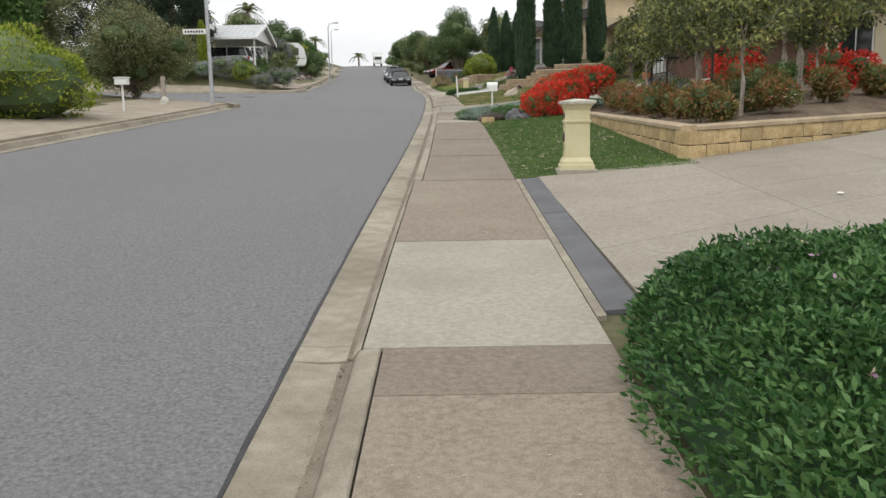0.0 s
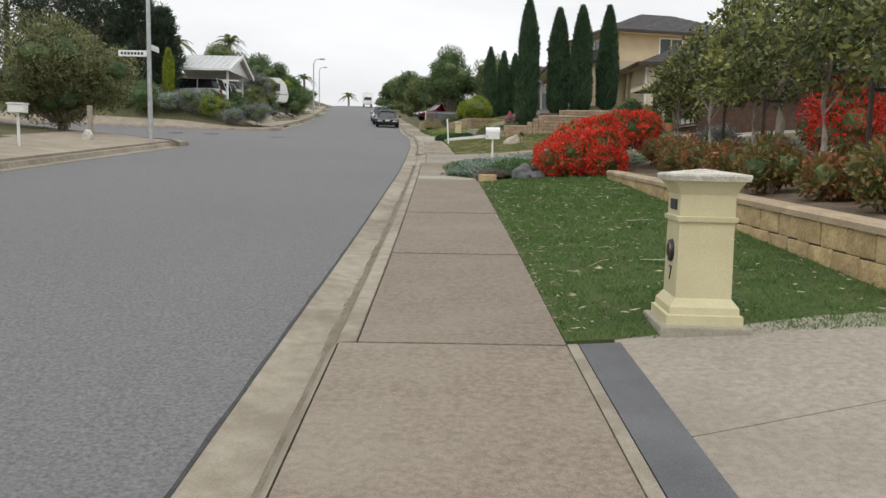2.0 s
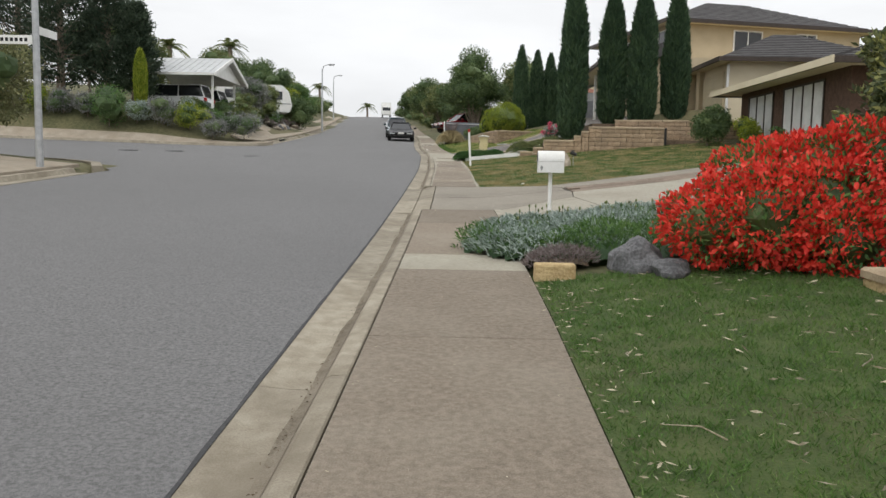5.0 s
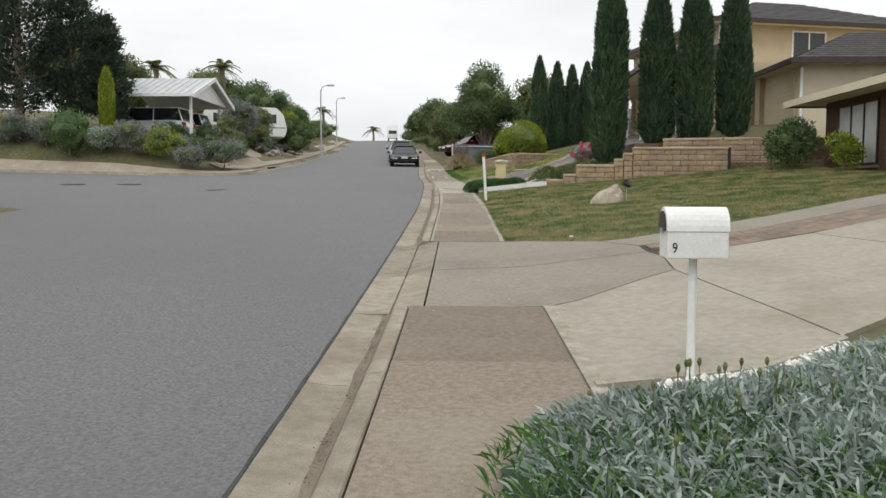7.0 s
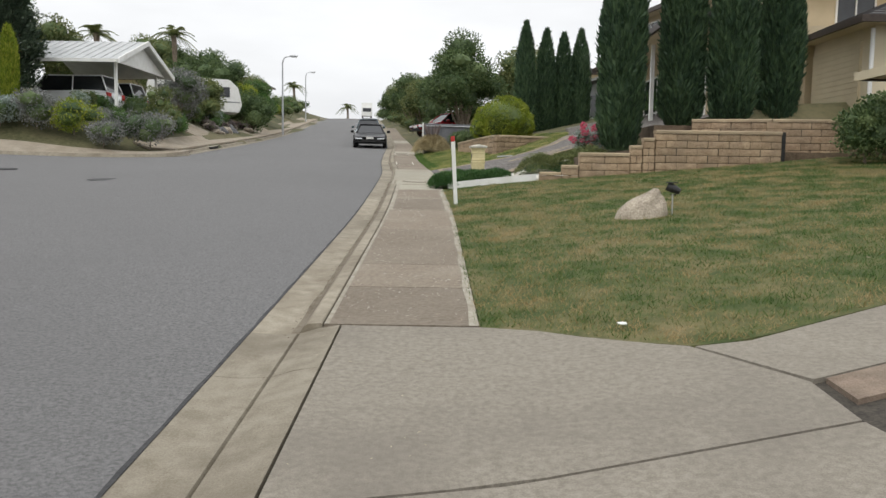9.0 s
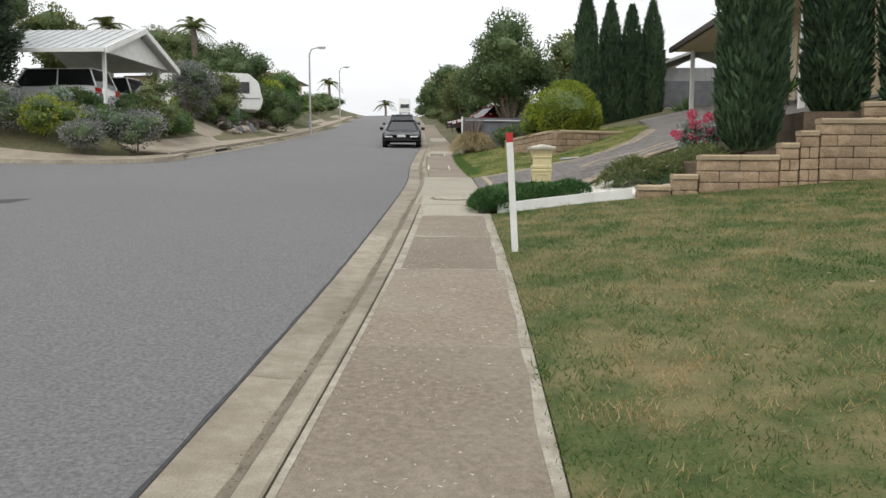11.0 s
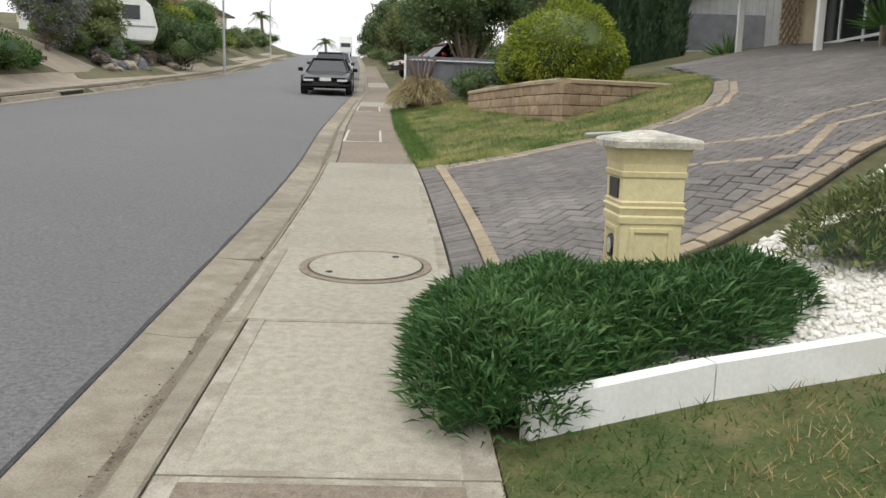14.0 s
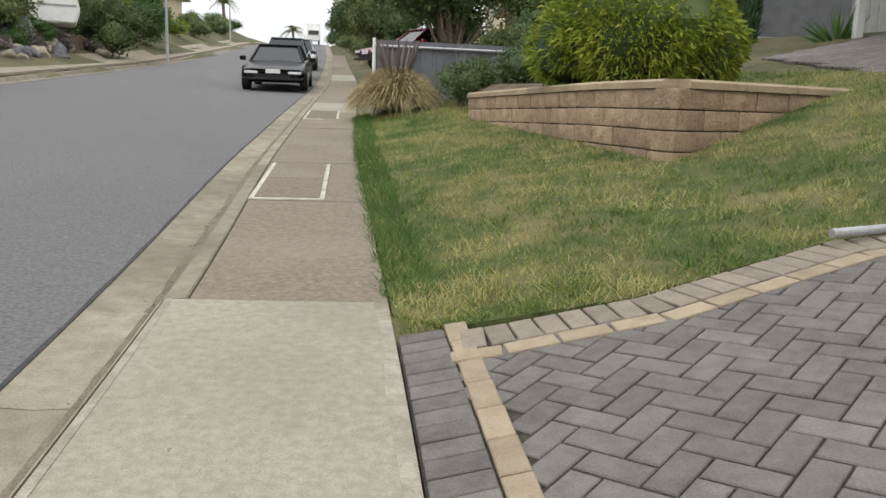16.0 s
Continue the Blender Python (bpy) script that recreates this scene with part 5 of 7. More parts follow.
# ---- vehicles ----
def car(label, x, y, paint, rz, length=4.6, width=1.78, height=1.35, suv=False, z=None, pitch=3.6, name="car"):
    """A car that faces -y before it is turned."""
    z = float(G(y)) + 0.0 if z is None else z
    t = new(name)
    t.matrix_basis = pose(x, y, z, 0, 0, rz) @ pose(0, 0, 0, pitch, 0, 0)
    tagged(t, label, "car")
    hl, hw = length / 2, width / 2
    belt = height * (0.62 if not suv else 0.6)
    low = 0.2 if not suv else 0.3
    bm = bmesh.new()
    prof = [(-hl, 0.42, 0.8, 0.8), (-hl + 0.14, 0.34, 0.92, belt * (0.80 if suv else 0.74)), (-hl + 0.8, low, 1.0, belt * (0.9 if suv else 0.86)), (-hl + length * 0.3, low, 1.0, belt), (0.2, low, 1.0, belt * 1.02), (hl - 0.9, low, 1.0, belt * 1.05), (hl - 0.15, 0.34, 0.96, belt * 1.03), (hl, 0.45, 0.88, belt * 0.9)]
    rings = []
    for yy, zl, wf, zt in prof:
        if yy == -hl:
            zt = belt * 0.68
        w = hw * wf
        pts = [(-w * 0.93, zl), (-w, zl + 0.16), (-w, zt * 0.72), (-w * 0.96, zt * 0.93), (-w * 0.86, zt), (0, zt + 0.03), (w * 0.86, zt), (w * 0.96, zt * 0.93), (w, zt * 0.72), (w, zl + 0.16), (w * 0.93, zl)]
        rings.append([bm.verts.new((px, yy, pz)) for px, pz in pts])
    for a, b in zip(rings, rings[1:]):
        for k in range(len(a)):
            bm.faces.new((a[k], a[(k + 1) % len(a)], b[(k + 1) % len(b)], b[k]))
    bm.faces.new(rings[0])
    bm.faces.new(rings[-1][::-1])
    bmesh.ops.bevel(bm, geom=[e for e in bm.edges if len(e.link_faces) == 2 and e.calc_face_angle(0) > 0.6], offset=0.07, segments=3, affect="EDGES")
    body = part("body", bm, M[paint], t)
    for f in body.data.polygons:
        f.use_smooth = True
    # glasshouse
    y0, y1, y2, y3 = (-hl + length * 0.30, -hl + length * 0.46, hl - length * 0.27, hl - length * 0.08) if not suv else (-hl + length * 0.27, -hl + length * 0.38, hl - 0.35, hl - 0.08)
    tw = hw * (0.74 if suv else 0.62)
    bw = hw * 0.9
    g = bmesh.new()
    b4 = [g.verts.new(p) for p in ((-bw * 0.95, y0, belt * 0.97), (bw * 0.95, y0, belt * 0.97), (bw * 0.95, y3, belt), (-bw * 0.95, y3, belt))]
    t4 = [g.verts.new(p) for p in ((-tw, y1, height - 0.04), (tw, y1, height - 0.04), (tw, y2, height - 0.04), (-tw, y2, height - 0.04))]
    for k in range(4):
        g.faces.new((b4[k], b4[(k + 1) % 4], t4[(k + 1) % 4], t4[k]))
    g.faces.new(t4)
    part("glasshouse", g, M["window_dark"], t, "dark tinted glass")
    part("roof", box(-tw - 0.03, y1 - 0.05, height - 0.05, tw + 0.03, y2 + 0.05, height, 0.02), M[paint], t)
    for sx_ in (-1, 1):
        for (ya, yb) in ((y0, y1), (y3, y2)):
            part("pillar", tube([(sx_ * bw * 0.95, ya, belt * 0.98), (sx_ * (tw + 0.0), yb, height - 0.03)], 0.035, 6), M[paint], t)
        part("pillar", tube([(sx_ * bw * 0.95, (y1 + y2) / 2, belt), (sx_ * tw, (y1 + y2) / 2, height - 0.03)], 0.03, 6), M[paint], t)
        part("mirror", box(sx_ * (hw + 0.02), y0 + 0.25, belt, sx_ * (hw + 0.19), y0 + 0.4, belt + 0.13, 0.03), M[paint], t)
        part("headlight", box(sx_ * hw * 0.45, -hl - 0.005, belt * 0.60, sx_ * hw * 0.86, -hl + 0.14, belt * 0.70, 0.02), M["lamp_clear"], t)
        part("tail_light", box(sx_ * hw * 0.55, hl - 0.16, belt * 0.72, sx_ * hw * 0.9, hl + 0.01, belt * 0.95, 0.02), M["lamp_red"], t)
        for yy in (-hl + 0.85, hl - 0.9):
            wr = 0.32 if not suv else 0.37
            wheel = part("wheel", tube([(sx_ * (hw - 0.2), yy, wr), (sx_ * (hw + 0.01), yy, wr)], wr, 20), M["rubber"], t)
            part("rim", tube([(sx_ * (hw + 0.005), yy, wr), (sx_ * (hw + 0.02), yy, wr)], wr * 0.62, 16), M["galvanised"], wheel)
    part("number_plate", box(-0.19, -hl - 0.02, 0.47, 0.19, -hl + 0.02, 0.58), M["plate"], t)
    part("number_plate", box(-0.19, hl - 0.02, 0.6, 0.19, hl + 0.02, 0.71), M["plate"], t)
    part("grille", box(-0.45, -hl - 0.01, 0.36, 0.45, -hl + 0.03, 0.45), M["rubber"], t)
    part("bumper", box(-hw * 0.9, -hl - 0.03, 0.3, hw * 0.9, -hl + 0.2, 0.36, 0.02), M["rubber"], t)
    return t


car("glossy black coupe parked against the kerb", -3.6, 69.9, "car_black", 4.5, 4.7, 1.72, 1.22)
car("dark teal hatchback parked behind a black coupe", -4.35, 76.5, "car_teal", 5.0, 4.2, 1.7, 1.45)
car("silver sedan parked along the kerb", -5.3, 87.0, "car_silver", 5.4, 4.6, 1.76, 1.45, pitch=4.2)
car("dark red car parked in a driveway beside the fence", 0.6, 73.5, "car_red", -60, 4.3, 1.7, 1.4, z=float(H(0.6, 73.5)) + 0.02, pitch=0)
car("white four-wheel drive parked under the carport", -17.0, 63.2, "car_white", -92, 4.8, 1.9, 1.8, True, CZ, 0)
car("white four-wheel drive parked beside another", -16.8, 66.0, "car_white", -92, 4.7, 1.9, 1.75, True, CZ, 0)
truck = thing("truck", "white box truck on the crest of the road", "truck", -11.6, 148, float(G(148)), 6)
truck.scale = (0.72, 0.72, 0.72)
part("box_body", box(-1.1, -1.5, 0.9, 1.1, 4.0, 3.4, 0.04), M["white_paint"], truck)
cabm = part("cab", box(-1.0, -3.2, 0.5, 1.0, -1.55, 2.4, 0.12), M["white_paint"], truck)
part("windscreen", box(-0.85, -3.24, 1.45, 0.85, -3.19, 2.15), M["window_dark"], truck)
for sx_ in (-1, 1):
    for yy in (-2.4, 2.6):
        part("wheel", tube([(sx_ * 0.75, yy, 0.42), (sx_ * 1.02, yy, 0.42)], 0.42, 16), M["rubber"], truck)


# ---- plants on the near side ----
def mat_cover(name, label, cells, mat, n, leaf, width, hgt, spread=0.8, up=0.6, droop=0.1, category="ground cover", base="leaf_dark", bump_scale=1.6):
    """A low carpet of leaves over a patch of land: cells are (x, y, rx, ry) ellipses, hgt the rise in the middle."""
    t = thing(name, label, category)
    cells = np.array(cells, float)
    w = cells[:, 2] * cells[:, 3]
    pick = rng.choice(len(cells), n, p=w / w.sum())
    ang = rng.uniform(0, 2 * np.pi, n)
    rr = rng.uniform(0, 1, n) ** 0.5
    x = cells[pick, 0] + np.cos(ang) * rr * cells[pick, 2]
    y = cells[pick, 1] + np.sin(ang) * rr * cells[pick, 3]

    def rise(x, y):
        best = np.zeros_like(x)
        for cx, cy, rx, ry in cells:
            q = 1 - ((x - cx) / rx) ** 2 - ((y - cy) / ry) ** 2
            best = np.maximum(best, np.clip(q, 0, 1) ** 0.45)
        nz = np.array([noise.noise(Vector((a * bump_scale, b * bump_scale, 3.3))) + 0.5 * noise.noise(Vector((a * 4, b * 4, 1.3))) for a, b in zip(x, y)])
        return best * hgt * (1 + 0.3 * nz)
    top = rise(x, y)
    z = H(x, y) + top * rng.uniform(0.72, 1.16, n)
    d = rng.normal(size=(n, 3)) * spread
    d[:, 2] = np.abs(d[:, 2]) * 0.6 + up
    cx, cy = cells[pick, 0], cells[pick, 1]
    d[:, 0] += (x - cx) / cells[pick, 2] * rr * 0.9
    d[:, 1] += (y - cy) / cells[pick, 3] * rr * 0.9
    v, f = leaf_quads(np.stack([x, y, z], 1), d, leaf, width, droop)
    part("foliage", mesh_np("foliage", v, f), M[mat], t)
    # dense filler sheet, a little lower than the leaves; dark colour stands for shade
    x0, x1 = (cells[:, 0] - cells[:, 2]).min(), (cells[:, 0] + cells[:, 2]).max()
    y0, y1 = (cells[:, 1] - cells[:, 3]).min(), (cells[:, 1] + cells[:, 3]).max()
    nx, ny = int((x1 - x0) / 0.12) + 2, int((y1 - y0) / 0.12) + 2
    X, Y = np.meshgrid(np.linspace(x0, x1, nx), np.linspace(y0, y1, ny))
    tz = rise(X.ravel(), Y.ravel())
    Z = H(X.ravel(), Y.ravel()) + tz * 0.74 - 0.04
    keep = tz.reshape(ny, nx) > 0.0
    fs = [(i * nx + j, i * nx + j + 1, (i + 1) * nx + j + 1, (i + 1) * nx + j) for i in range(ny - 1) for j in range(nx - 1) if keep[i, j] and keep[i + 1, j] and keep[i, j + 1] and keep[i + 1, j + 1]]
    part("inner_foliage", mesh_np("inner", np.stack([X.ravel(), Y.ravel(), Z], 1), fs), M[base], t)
    return t, rise


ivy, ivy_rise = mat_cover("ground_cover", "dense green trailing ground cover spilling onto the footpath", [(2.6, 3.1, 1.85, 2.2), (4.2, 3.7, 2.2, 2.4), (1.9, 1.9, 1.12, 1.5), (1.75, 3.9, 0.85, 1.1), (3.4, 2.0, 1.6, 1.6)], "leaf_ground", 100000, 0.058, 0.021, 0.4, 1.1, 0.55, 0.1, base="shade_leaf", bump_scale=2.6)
fx, fy = rng.uniform(1.3, 4.5, 60), rng.uniform(1.5, 4.8, 60)
p = np.stack([fx, fy, H(fx, fy) + ivy_rise(fx, fy) + 0.02], 1)
p = np.repeat(p, 6, 0)
v, f = leaf_quads(p, rng.normal(size=p.shape) + np.array([0, 0, 0.4]), 0.03, 0.015)
part("flower", mesh_np("flower", v, f), M["flower_small"], ivy, "small purple and white flowers")

LAV = [(2.0, 23.25, 1.3, 0.85), (1.3, 22.85, 0.85, 0.9), (3.1, 23.75, 1.4, 0.85), (2.9, 22.8, 1.6, 1.0), (1.0, 23.3, 0.5, 0.5)]
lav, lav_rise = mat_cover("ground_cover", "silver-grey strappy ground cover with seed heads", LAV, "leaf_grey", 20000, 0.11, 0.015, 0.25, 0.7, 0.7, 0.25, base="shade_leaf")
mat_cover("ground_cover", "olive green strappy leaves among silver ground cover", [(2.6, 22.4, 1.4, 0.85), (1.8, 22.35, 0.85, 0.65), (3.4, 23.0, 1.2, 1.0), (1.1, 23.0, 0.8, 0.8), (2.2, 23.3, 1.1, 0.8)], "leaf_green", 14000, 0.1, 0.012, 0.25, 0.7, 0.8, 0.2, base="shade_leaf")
heads = bmesh.new()
hr = random.Random(3)
for _ in range(60):
    x, y = hr.uniform(0.8, 3.6), hr.uniform(22.8, 24.0)
    z = Hf(x, y) + float(lav_rise(np.array([x]), np.array([y]))[0])
    h = hr.uniform(0.06, 0.16)
    a, b = hr.uniform(-0.03, 0.03), hr.uniform(-0.03, 0.03)
    tube([(x, y, z - 0.1), (x + a, y + b, z + h)], 0.0025, 4, heads)
    tube([(x + a, y + b, z + h), (x + a, y + b, z + h + 0.02), (x + a, y + b, z + h + 0.035)], [0.006, 0.011, 0.005], 6, heads)
tagged(part("seed_head_cluster", heads, M["leaf_olive"], lav), kind="stuff")
mat_cover("ground_cover", "dead purple-grey foliage at the edge of the bed", [(1.3, 21.85, 0.34, 0.25)], "purple_dry", 1500, 0.08, 0.01, 0.14, base="soil")

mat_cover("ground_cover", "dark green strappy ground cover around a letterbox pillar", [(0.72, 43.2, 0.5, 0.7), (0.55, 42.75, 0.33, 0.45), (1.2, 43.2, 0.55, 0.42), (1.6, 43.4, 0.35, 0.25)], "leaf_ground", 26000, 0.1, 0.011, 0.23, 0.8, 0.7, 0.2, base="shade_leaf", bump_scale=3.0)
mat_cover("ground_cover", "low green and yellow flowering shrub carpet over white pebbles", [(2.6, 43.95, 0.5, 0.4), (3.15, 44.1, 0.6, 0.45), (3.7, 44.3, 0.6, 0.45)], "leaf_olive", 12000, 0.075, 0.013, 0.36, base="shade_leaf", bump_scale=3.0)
shrub("shrub", "pink flowering shrub beside the paved driveway", 3.95, 45.0, 0.9, 0.7, 0.6, M["leaf_grey"], 0.07, 1800)
pk = thing("flower", "cluster of pink flower heads", "flower", 3.95, 44.95, Hf(3.95, 44.95))
crown("petals", lobes_in(0, 0, 0.48, 0.55, 0.4, 0.25, 13, 0.075, 5), 900, 0.06, M["flower_pink"], pk, 0.7, dense=0)
part("stalk", tube([(0, 0, -0.05), (0.02, 0, 0.5)], 0.012, 5), M["bark"], pk)

# scarlet shrub and companions at the wall's end
red = thing("shrub", "scarlet flowering shrub cascading over a rock edge", "shrub", 3.15, 21.3, Hf(3.15, 21.3))
red.scale = (0.9, 0.85, 1.0)
rl = [(-0.75, 0.0, 0.32, 0.5, 0.6, 0.35), (-0.35, -0.3, 0.38, 0.55, 0.55, 0.42), (0.1, -0.35, 0.4, 0.55, 0.5, 0.5), (0.25, 0.2, 0.72, 0.65, 0.6, 0.4), (0.75, 0.3, 0.85, 0.6, 0.6, 0.38), (-0.2, 0.3, 0.62, 0.6, 0.6, 0.4), (0.2, -0.65, 0.22, 0.45, 0.35, 0.3), (1.15, 0.4, 0.92, 0.4, 0.45, 0.3)]
crown("blossom", rl, 21000, 0.062, M["flower_red"], red, 0.6, -0.28, 4.0, inner=0.8, dense=0, label="dense scarlet flowers")
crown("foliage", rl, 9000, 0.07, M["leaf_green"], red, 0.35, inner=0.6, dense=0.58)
shrub("shrub", "scarlet flowering shrub in the raised bed", 6.6, 18.4, 2.2, 1.8, 1.35, M["flower_red"], 0.075, 4500, z=bed_z(6.6, 18.4) - 0.05)
shrub("shrub", "scarlet flowering shrub in the raised bed", 7.6, 15.6, 1.4, 1.2, 0.9, M["flower_red"], 0.075, 2500, z=bed_z(7.6, 15.6) - 0.05)
shrub("shrub", "green and rusty mounded shrub behind the wall", 5.7, 15.0, 1.3, 1.2, 0.75, M["leaf_bronze"], 0.06, 3500, z=bed_z(5.7, 15) - 0.05)
for k, (x, y, s) in enumerate(((4.0, 12.6, 0.9), (4.15, 13.9, 0.85), (4.05, 15.2, 0.95), (4.1, 16.6, 0.85), (4.2, 17.9, 0.9), (4.3, 19.3, 0.95), (4.4, 20.9, 1.0), (5.1, 12.75, 0.85), (6.3, 13.5, 0.9), (7.5, 14.2, 0.85))):
    shrub("shrub", "bushy nandina with green and reddish leaves", x, y, s, s, 0.68 * s, M["leaf_bronze"], 0.07, 2600, "nandinas along the wall", z=bed_z(x, y) - 0.04, seed=k)
for k, (x, y, s, m_) in enumerate(((5.2, 13.9, 0.9, "leaf_olive"), (5.3, 16.0, 0.9, "leaf_bronze"), (5.2, 17.4, 0.8, "leaf_purplegrey"), (5.4, 18.9, 0.9, "leaf_olive"), (4.7, 22.0, 0.9, "leaf_bronze"), (5.6, 21.2, 1.0, "leaf_purplegrey"), (4.9, 23.6, 0.9, "leaf_olive"), (6.3, 23.4, 1.1, "leaf_purplegrey"), (7.0, 20.2, 1.1, "leaf_olive"), (6.9, 17.0, 1.0, "leaf_green"), (8.4, 18.4, 1.2, "leaf_olive"), (8.2, 22.0, 1.2, "leaf_dark"))):
    shrub("shrub", "mixed garden shrub in the mulched bed", x, y, s, s, 0.7 * s, M[m_], 0.07, 2000, "bed shrubs", z=bed_z(x, y) - 0.06, seed=k + 60)
for k, (x, y, s) in enumerate(((4.75, 13.1, 1.0), (4.8, 15.6, 1.05), (4.9, 18.0, 1.0), (5.0, 20.2, 0.95), (5.1, 22.4, 0.85), (5.6, 24.3, 0.8), (6.6, 14.6, 1.05), (8.3, 15.2, 1.1))):
    tree("tree", "young tree with a pale slim trunk and dark leaves", x, y, 2.5 * s, 0.95 * s, M["leaf_pear"], 0.035, 0.38, 4200, 0.1, 9, k + 3, "bark_pale", -0.2, z=bed_z(x, y) - 0.03, size=0.5, group="young trees in the raised bed", squash=0.8)
for k, (x, y, h, r_) in enumerate(((6.4, 20.6, 4.0, 1.7), (7.6, 17.6, 4.3, 1.8), (9.3, 22.5, 4.4, 1.8), (10.2, 17.8, 4.4, 1.8))):
    tree("tree", "leafy garden tree with olive and yellowing leaves", x, y, h, r_, M["leaf_pear"], 0.08, 0.32, 8000, 0.11, 15, k + 23, "bark_pale", -0.2, z=bed_z(x, y) - 0.05, size=0.4)
for x, y in ((4.6, 16.9), (4.85, 19.1), (4.7, 14.4)):
    st = thing("stake", "dark timber garden stake tied to a young tree", "stake", x, y, bed_z(x, y))
    part("post", box(-0.02, -0.02, -0.1, 0.02, 0.02, 1.15, 0.004), M["gutter_brown"], st)
    part("tie", box(-0.02, -0.006, 1.05, 0.25, 0.006, 1.09), M["rubber"], st)


def boulder(label, x, y, w, d, h, mat, seed, z=None):
    bm = bmesh.new()
    bmesh.ops.create_icosphere(bm, subdivisions=3, radius=1)
    for v in bm.verts:
        s = 1 + 0.35 * noise.noise(v.co * 1.3 + Vector((seed, 0, 0))) + 0.08 * noise.noise(v.co * 5)
        v.co = Vector((v.co.x * w / 2 * s, v.co.y * d / 2 * s, max(v.co.z, -0.4) * h / 1.5 * s))
    ob = part("boulder", bm, M[mat])
    ob.matrix_basis = pose(x, y, (Hf(x, y) if z is None else z) + 0.2 * h, 0, 0, seed * 37)
    return tagged(ob, label, "rock")


boulder("dark grey boulder under a scarlet shrub", 1.9, 21.45, 0.5, 0.42, 0.3, "rock_grey", 1)
boulder("small grey boulder at the lawn edge", 2.1, 21.1, 0.36, 0.3, 0.18, "rock_grey", 2)
boulder("pale boulder beside the silver ground cover", 3.0, 22.0, 0.6, 0.5, 0.45, "rock", 3)
for k, (x, y) in enumerate(((5.9, 17.2), (6.6, 16.4), (7.3, 19.4), (5.8, 19.6), (6.2, 21.8))):
    boulder("weathered sandstone boulder in the garden bed", x, y, 0.9, 0.6, 0.45, "rock", k + 5, bed_z(x, y) - 0.05)
tagged(part("stone_block", box(1.0, 21.2, Hf(1.1, 21.4) - 0.05, 1.34, 21.36, Hf(1.1, 21.4) + 0.13, 0.02), M["block_sand"]), "sandstone edging block at the end of the lawn", "stone")
rk = bmesh.new()
bmesh.ops.create_icosphere(rk, subdivisions=4, radius=1)
for v in rk.verts:
    h_ = max(0.0, v.co.z)
    n1 = 0.1 * noise.noise(v.co * 1.7 + Vector((4, 1, 2))) + 0.05 * noise.noise(v.co * 5.5)
    flat_ = 1.0 if v.co.z < 0 else 1 - 0.5 * h_
    # the crest leans over to the lamp's side and falls away in a long ramp
    v.co = Vector((v.co.x * 0.33 * flat_ * (1 + n1) + 0.17 * h_, v.co.y * 0.26 * flat_ * (1 + n1), (v.co.z if v.co.z < 0 else h_ ** 0.75) * 0.37 * (1 + 1.4 * n1)))
rock_ = tagged(part("boulder", rk, M["rock"]), "tan pointed rock sloping up beside a garden light", "rock")
rock_.matrix_basis = pose(3.02, 36.05, Hf(3.02, 36.05) - 0.02, 0, 0, 6)
gl = thing("garden_light", "small black garden spotlight beside a rock", "light", 3.4, 36.02, Hf(3.4, 36.02))
part("spike", tube([(0, 0, -0.1), (0, 0, 0.26)], 0.009, 6), M["galvanised"], gl)
part("bracket", tube([(-0.03, 0, 0.25), (0.03, 0, 0.25), (0.06, 0, 0.3)], 0.008, 6), M["black_metal"], gl)
part("head", tube([(-0.05, 0.03, 0.36), (0.0, 0.0, 0.33), (0.08, -0.04, 0.29)], [0.06, 0.055, 0.035], 12), M["black_metal"], gl)
part("visor", box(-0.07, -0.05, 0.395, 0.05, 0.07, 0.41, 0.004), M["black_metal"], gl)


def cypress(label, x, y, z, h, r, seed, n=7000, leaf="leaf_cypress"):
    t = thing("cypress", label, "tree", x, y, z, group="pencil cypresses")
    k = rng.uniform(0, 1, n)
    ang = rng.uniform(0, 2 * np.pi, n)
    prof = np.interp(k, [0, 0.04, 0.15, 0.5, 0.75, 0.9, 1.0], [0.55, 0.82, 0.95, 0.95, 0.75, 0.38, 0.02])
    lump = np.array([noise.noise(Vector((math.cos(a) * 1.6, math.sin(a) * 1.6, q * h * 1.1 + seed * 9))) for a, q in zip(ang, k)])
    rad = r * prof * (1 + 0.2 * lump) * rng.uniform(0.82, 1.04, n)
    p = np.stack([np.cos(ang) * rad, np.sin(ang) * rad, 0.05 + k * h], 1)
    d = np.stack([np.cos(ang) * 0.35, np.sin(ang) * 0.35, np.ones(n)], 1) + rng.normal(size=(n, 3)) * 0.22
    v, f = leaf_quads(p, d, 0.2, 0.05)
    part("foliage", mesh_np("foliage", v, f), M[leaf], t)
    part("inner_foliage", tube([(0, 0, 0.05), (0, 0, 0.15 * h), (0, 0, 0.5 * h), (0, 0, 0.75 * h), (0, 0, 0.9 * h)], [r * 0.5, r * 0.8, r * 0.8, r * 0.6, 0.03], 14), M[leaf], t)
    part("trunk", tube([(0, 0, -0.1), (0, 0, 0.2)], 0.09, 8), M["bark"], t)


for k, (x, y, z, h, r_) in enumerate(((4.5, 44.35, 3.33, 5.8, 0.5), (6.05, 45.1, 3.9, 4.9, 0.5), (7.05, 44.6, 3.93, 4.9, 0.5), (8.5, 45.5, 3.93, 5.1, 0.48))):
    cypress("tall dark green pencil cypress before the house", x, y, z, h, r_, k, 12000)
for k, (x, y, h) in enumerate(((3.76, 59.6, 4.6), (4.74, 60.7, 4.5), (5.53, 61.1, 4.4), (6.3, 61.3, 4.6))):
    cypress("dark green pencil cypress in a row by the fence", x, y, 4.3, h, 0.42, k + 5, 5500)

